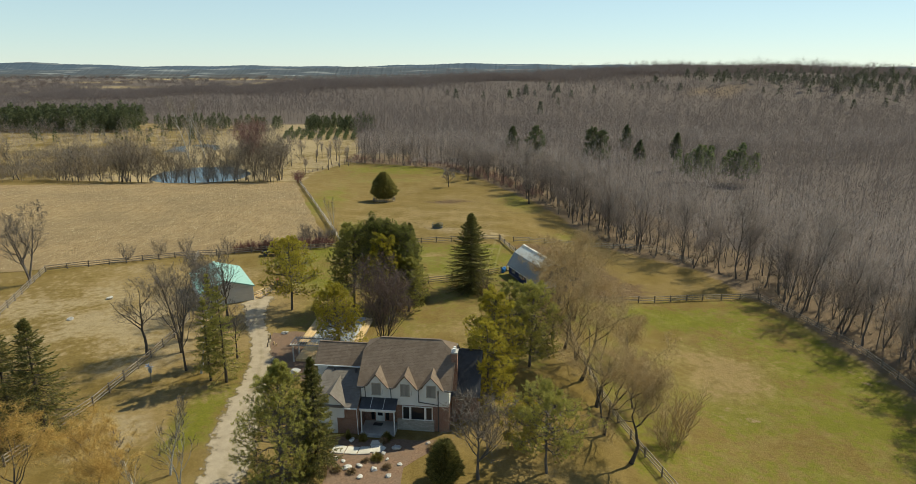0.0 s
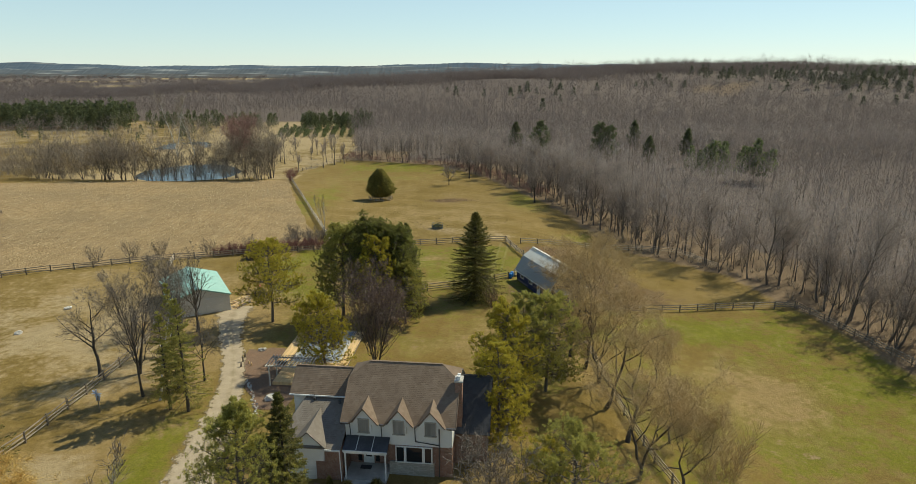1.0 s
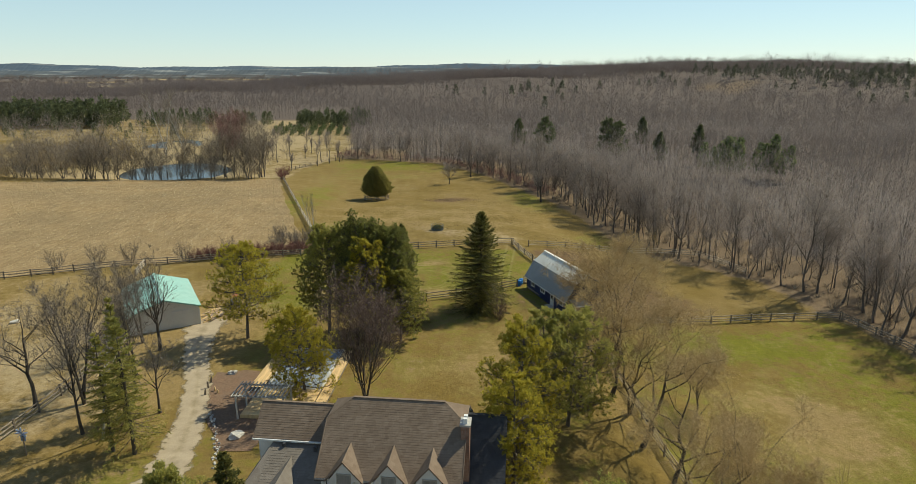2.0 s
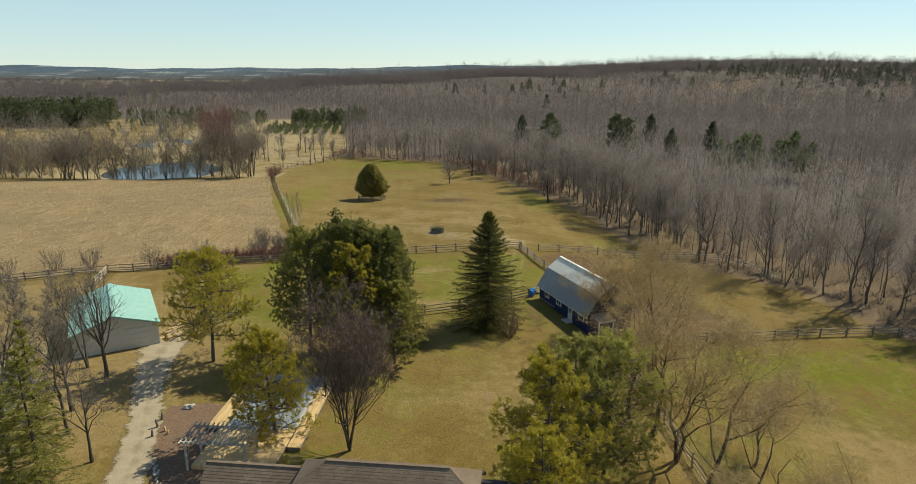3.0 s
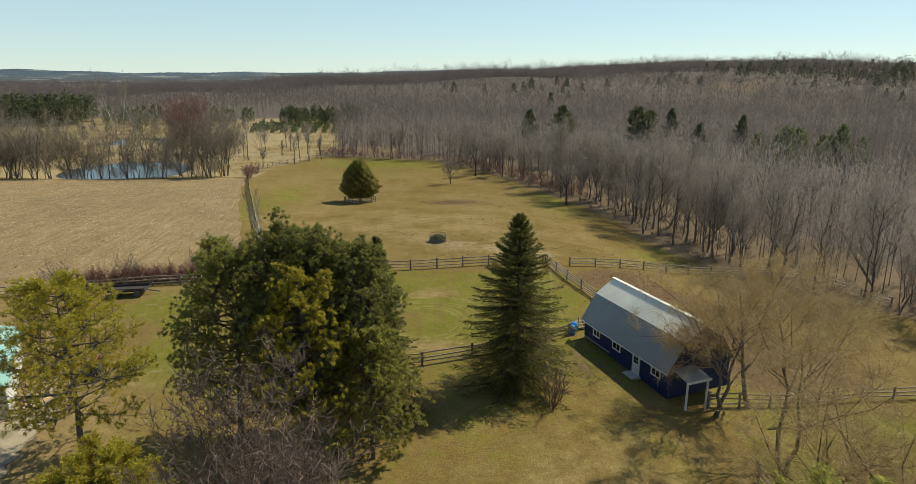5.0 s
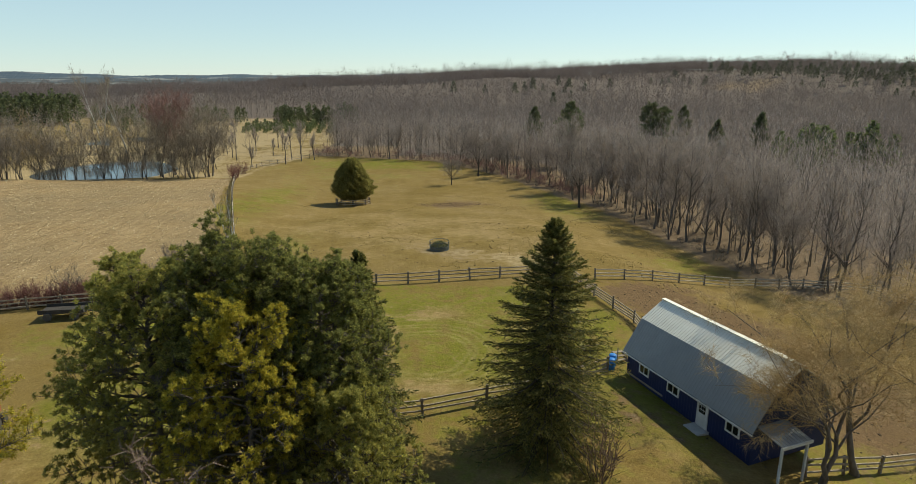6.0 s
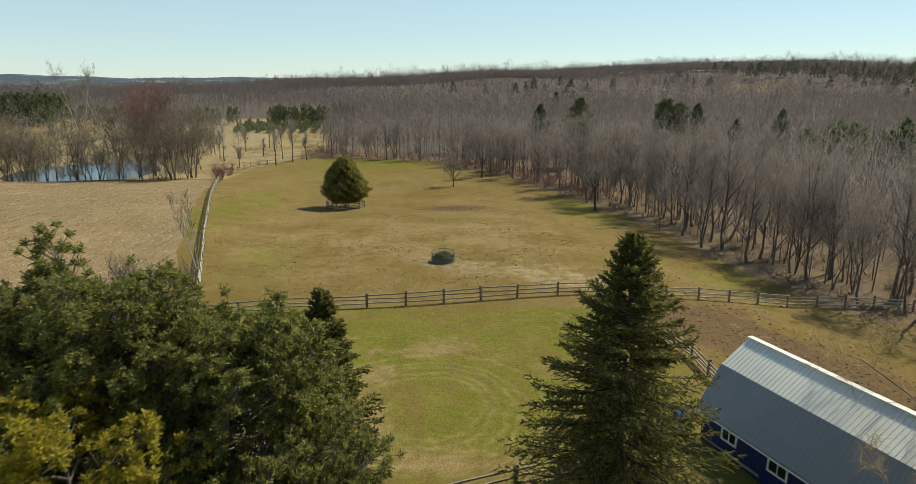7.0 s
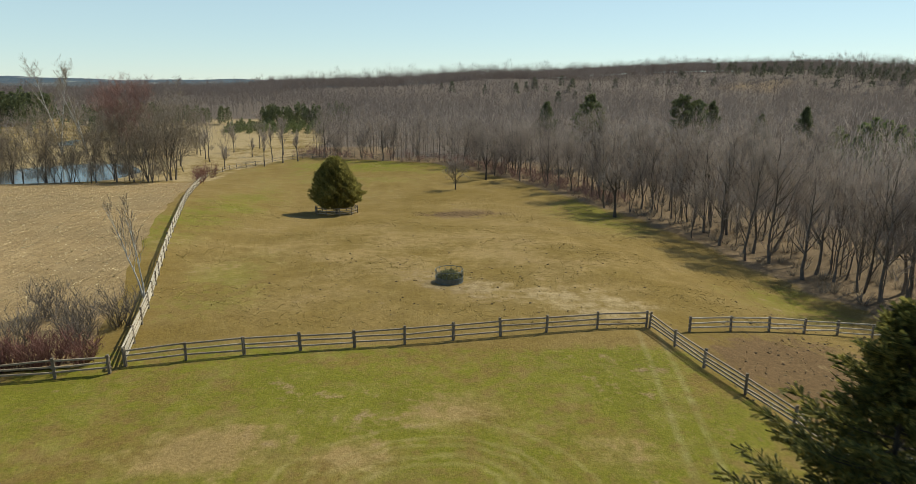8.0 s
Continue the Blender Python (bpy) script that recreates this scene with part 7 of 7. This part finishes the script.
for i in range(3):
    part("tread", boxes([(0, 0.9, i * 0.28, i * 0.28 + 0.3, 0.2 + i * 0.2, 0.25 + i * 0.2)]), WOOD_GREY, steps)
for u in (0.0, 0.85):
    part("stringer", prism([(0, 0), (0.3, 0), (0.9, 0.58), (0.9, 0.66), (0.6, 0.66), (0, 0.2)], u, u + 0.05, 0), WOOD_GREY, steps)
    part("handrail", pipe((u + 0.02, 0.1, 0.0), (u + 0.02, 0.1, 1.3), 0.04, 6), WOOD_GREY, steps)


WAGON_WOOD = simple("dark_stained_wood", (0.035, 0.03, 0.027), (0.075, 0.065, 0.055), 7, 0.8, bumps=0.3)


def wagon(x, y, rz):
    w = thing("farm_wagon", pose(x, y, float(ground_z(x, y)), 0, 0, rz), "dark low farm wagon parked beside the fence", "wagon")
    part("bed", boxes([(-1.9, 1.9, -0.9, 0.9, 0.62, 0.74)]), WAGON_WOOD, w)
    part("sideboard", boxes([(-1.9, 1.9, -0.92, -0.87, 0.74, 1.0)]), WAGON_WOOD, w)
    part("sideboard", boxes([(-1.9, 1.9, 0.87, 0.92, 0.74, 1.0)]), WAGON_WOOD, w)
    part("axle", pipe((-1.1, -0.9, 0.38), (-1.1, 0.9, 0.38)), STEEL, w)
    part("axle", pipe((1.1, -0.9, 0.38), (1.1, 0.9, 0.38)), STEEL, w)
    part("drawbar", beam((1.9, 0, 0.55), (3.2, 0, 0.3), 0.1, 0.1), STEEL, w)
    for u in (-1.1, 1.1):
        for v in (-0.98, 0.98):
            V, Q, T = lathe([(0.2, -0.09), (0.36, -0.09), (0.38, 0), (0.36, 0.09), (0.2, 0.09)], 16)
            o = obj("wheel", mesh_np("wheel", V, Q, T), DARK_METAL, w)
            o.matrix_basis = pose(u, v, 0.38, 90, 0, 0)


wagon(-38.2, 121.8, 8)


def lumber(x, y, rz, seed):
    rng = np.random.default_rng(seed)
    t = thing("lumber_stack", pose(x, y, float(ground_z(x, y)), 0, 0, rz), "loose stack of pale sawn boards beside the shed", "lumber")
    for i in range(22):
        z = 0.02 + (i // 6) * 0.09
        o = part("board", boxes([(-1.5, 1.5, -0.07, 0.07, 0, 0.05)]), WOOD_NEW if i % 3 else WOOD_GREY, t)
        o.matrix_basis = pose(rng.normal(0, 0.2), (i % 6) * 0.24 - 0.6 + rng.normal(0, 0.03), z, 0, 0, rng.normal(0, 7))


lumber(-33.0, 98.6, 70, 1)
lumber(-33.6, 100.2, 60, 2)


def tractor(x, y, rz):
    RED = simple("rusty_orange_paint", (0.22, 0.07, 0.03), (0.35, 0.13, 0.05), 4, 0.6, bumps=0.2)
    t = thing("tractor", pose(x, y, float(ground_z(x, y)), 0, 0, rz), "small rusty orange tractor parked beside the shed", "tractor")
    part("hood", boxes([(0.1, 1.5, -0.32, 0.32, 0.75, 1.25)]), RED, t)
    part("chassis", boxes([(-0.9, 1.5, -0.22, 0.22, 0.45, 0.75)]), DARK_METAL, t)
    part("seat", boxes([(-0.75, -0.3, -0.25, 0.25, 1.0, 1.1), (-0.8, -0.72, -0.25, 0.25, 1.1, 1.5)]), DARK_METAL, t)
    part("exhaust", pipe((0.9, 0.15, 1.25), (0.9, 0.15, 1.9), 0.04), DARK_METAL, t)
    part("steering_wheel", pipe((-0.05, 0, 1.2), (-0.25, 0, 1.45), 0.03), DARK_METAL, t)
    for u, v, r, w in ((-0.6, 0.55, 0.62, 0.18), (-0.6, -0.55, 0.62, 0.18), (1.15, 0.5, 0.36, 0.12), (1.15, -0.5, 0.36, 0.12)):
        V, Q, T = lathe([(r * 0.5, -w), (r * 0.95, -w), (r, 0), (r * 0.95, w), (r * 0.5, w)], 18)
        o = obj("wheel", mesh_np("wheel", V, Q, T), DARK_METAL, t)
        o.matrix_basis = pose(u, v, r, 90, 0, 0)


tractor(-31.5, 102.8, 110)


def wind_sign(x, y):
    SIGN = simple("pale_blue_paint", (0.30, 0.36, 0.48), (0.42, 0.48, 0.60), 4, 0.6, bumps=0.05)
    s = thing("garden_windmill", pose(x, y, float(ground_z(x, y))), "pale blue ornamental windmill on a post", "windmill")
    part("post", pipe((0, 0, -0.1), (0, 0, 1.9), 0.05), WOOD_DARK, s)
    V, Q, T = lathe([(0.10, -0.03), (0.12, 0), (0.10, 0.03)], 12)
    o = obj("hub", mesh_np("hub", V, Q, T), SIGN, s)
    o.matrix_basis = pose(0, -0.08, 2.2, 90, 0, 0)
    for i in range(8):
        a = i * math.pi / 4
        part("blade", beam((0.12 * math.cos(a), -0.08, 2.2 + 0.12 * math.sin(a)), (0.5 * math.cos(a), -0.08, 2.2 + 0.5 * math.sin(a)), 0.03, 0.2, (0, 1, 0)), SIGN, s)
    part("tail", boxes([(-0.2, 0.2, 0.0, 0.04, 1.35, 1.95)]), SIGN, s)


wind_sign(-37.5, 68.4)


# stakes and a cut stump in the mulch bed
for i, (x, y, h) in enumerate([(-26.3, 78.6, 0.7), (-26.5, 80.0, 0.8), (-26.7, 81.2, 0.7), (-25.6, 79.4, 0.5), (-25.2, 79.0, 0.4)]):
    V, Q, T = lathe([(0.10, -0.05), (0.11, 0.1), (0.09, h * 0.7), (0.05, h)], 8)
    o = obj("garden_stake", mesh_np("garden_stake", V, Q, T), WOOD_DARK if i < 3 else WOOD_NEW)
    o.matrix_basis = pose(x, y, float(ground_z(x, y)), 4 * math.sin(i * 2.0), 5 * math.cos(i * 3.0), 0)
    tagged(o, "short dark wooden stake in the mulch bed" if i < 3 else "short fresh-cut timber stump in the mulch bed", "stake", "stakes in the mulch bed")


# loose stuff on the ground
def litter_stuff():
    rng = np.random.default_rng(21)
    n = 62000
    x, y = rng.uniform(-150, -25, n), 112 + 118 * rng.uniform(0, 1, n) ** 1.15
    ok = (x < np.interp(y, [127, 138, 159, 193, 228], [-27.5, -31, -38.5, -50, -60]) - 0.5) & (y > np.interp(x, [-120, -78, -43, -27], [101, 113, 125, 128.6])) & (y < 226)
    ok &= np.sin((x * 0.956 + y * 0.292) * 4.1) + rng.normal(0, 0.8, n) > 0.1
    x, y = x[ok], y[ok]
    b = np.stack([x, y, ground_z(x, y) + 0.10], -1)
    d = unit(rng.normal(size=(len(x), 3)) * np.array([1, 1, 0.25]) + np.array([0, 0, 0.15]))
    v, t = blades(b, b + d * rng.uniform(0.12, 0.42, (len(x), 1)), rng.uniform(0.025, 0.055, len(x)), rng)
    tagged(obj("corn_stalks", mesh_np("corn_stalks", v, None, t), island("corn_stalks", (0.42, 0.32, 0.18), (0.56, 0.45, 0.27), (0.70, 0.59, 0.39), 0.9, 0.3)), "broken pale corn stalks lying on the field", "stubble", kind="stuff")
    # dead and living tussocks of the pasture and lawn
    n = 26000
    x = np.concatenate([rng.uniform(-45, 40, n), rng.uniform(-30, 14, 9000)])
    y = np.concatenate([134 + 80 * rng.uniform(0, 1, n) ** 1.3, rng.uniform(104, 131, 9000)])
    ok = (x > np.interp(y, [127, 138, 159, 193, 228], [-25, -28.6, -36, -48, -58]) + 0.5) & (x < wood_edge(y) - 1)
    ok &= (np.sin(x / 3.1 + 2 * np.sin(y / 5.3)) + np.sin(y / 2.3 + x / 7.7) + rng.normal(0, 0.9, len(x)) > 0.3) | (y < 132)
    ok &= ~((x > 9) & (y < 134))
    x, y = x[ok], y[ok]
    k = 3
    xx, yy = np.repeat(x, k) + rng.normal(0, 0.10, len(x) * k), np.repeat(y, k) + rng.normal(0, 0.10, len(x) * k)
    b = np.stack([xx, yy, ground_z(xx, yy) - 0.02], -1)
    low = np.where(yy < 132, 0.45, 1.0)
    d = np.stack([rng.normal(0, 0.10, len(xx)), rng.normal(0, 0.10, len(xx)), rng.uniform(0.03, 0.10, len(xx)) * low], -1)
    v, t = blades(b, b + d, rng.uniform(0.02, 0.05, len(xx)) * low, rng)
    tagged(obj("grass_tussocks", mesh_np("grass_tussocks", v, None, t), island("tussocks", (0.17, 0.14, 0.045), (0.28, 0.21, 0.08), (0.42, 0.32, 0.15), 0.95, 0.4)), "short dead and green tussocks of grazed grass", "grass", kind="stuff")
    n = 260
    x = np.concatenate([rng.normal(-5, 13, n), rng.normal(-4, 5, 200), rng.normal(23, 5, 1300)])
    y = np.concatenate([rng.normal(149, 10, n), rng.normal(194, 2.0, 200), rng.normal(120, 8, 1300)])
    ok = ~((x < 11) & (y < 134)) & (x > -24)
    x, y = x[ok], y[ok]
    b = np.stack([x, y, ground_z(x, y) - 0.02], -1)
    v, t = spikes(b, b + np.stack([rng.normal(0, 0.05, len(x)), rng.normal(0, 0.05, len(x)), rng.uniform(0.04, 0.12, len(x))], -1), rng.uniform(0.05, 0.17, len(x)), 5)
    tagged(obj("clods", mesh_np("clods", v, None, t), island("clods", (0.06, 0.042, 0.026), (0.11, 0.078, 0.045), (0.17, 0.125, 0.07), 0.95, 0.3)), "dark clods and droppings on the pasture", "clods", kind="stuff")


litter_stuff()
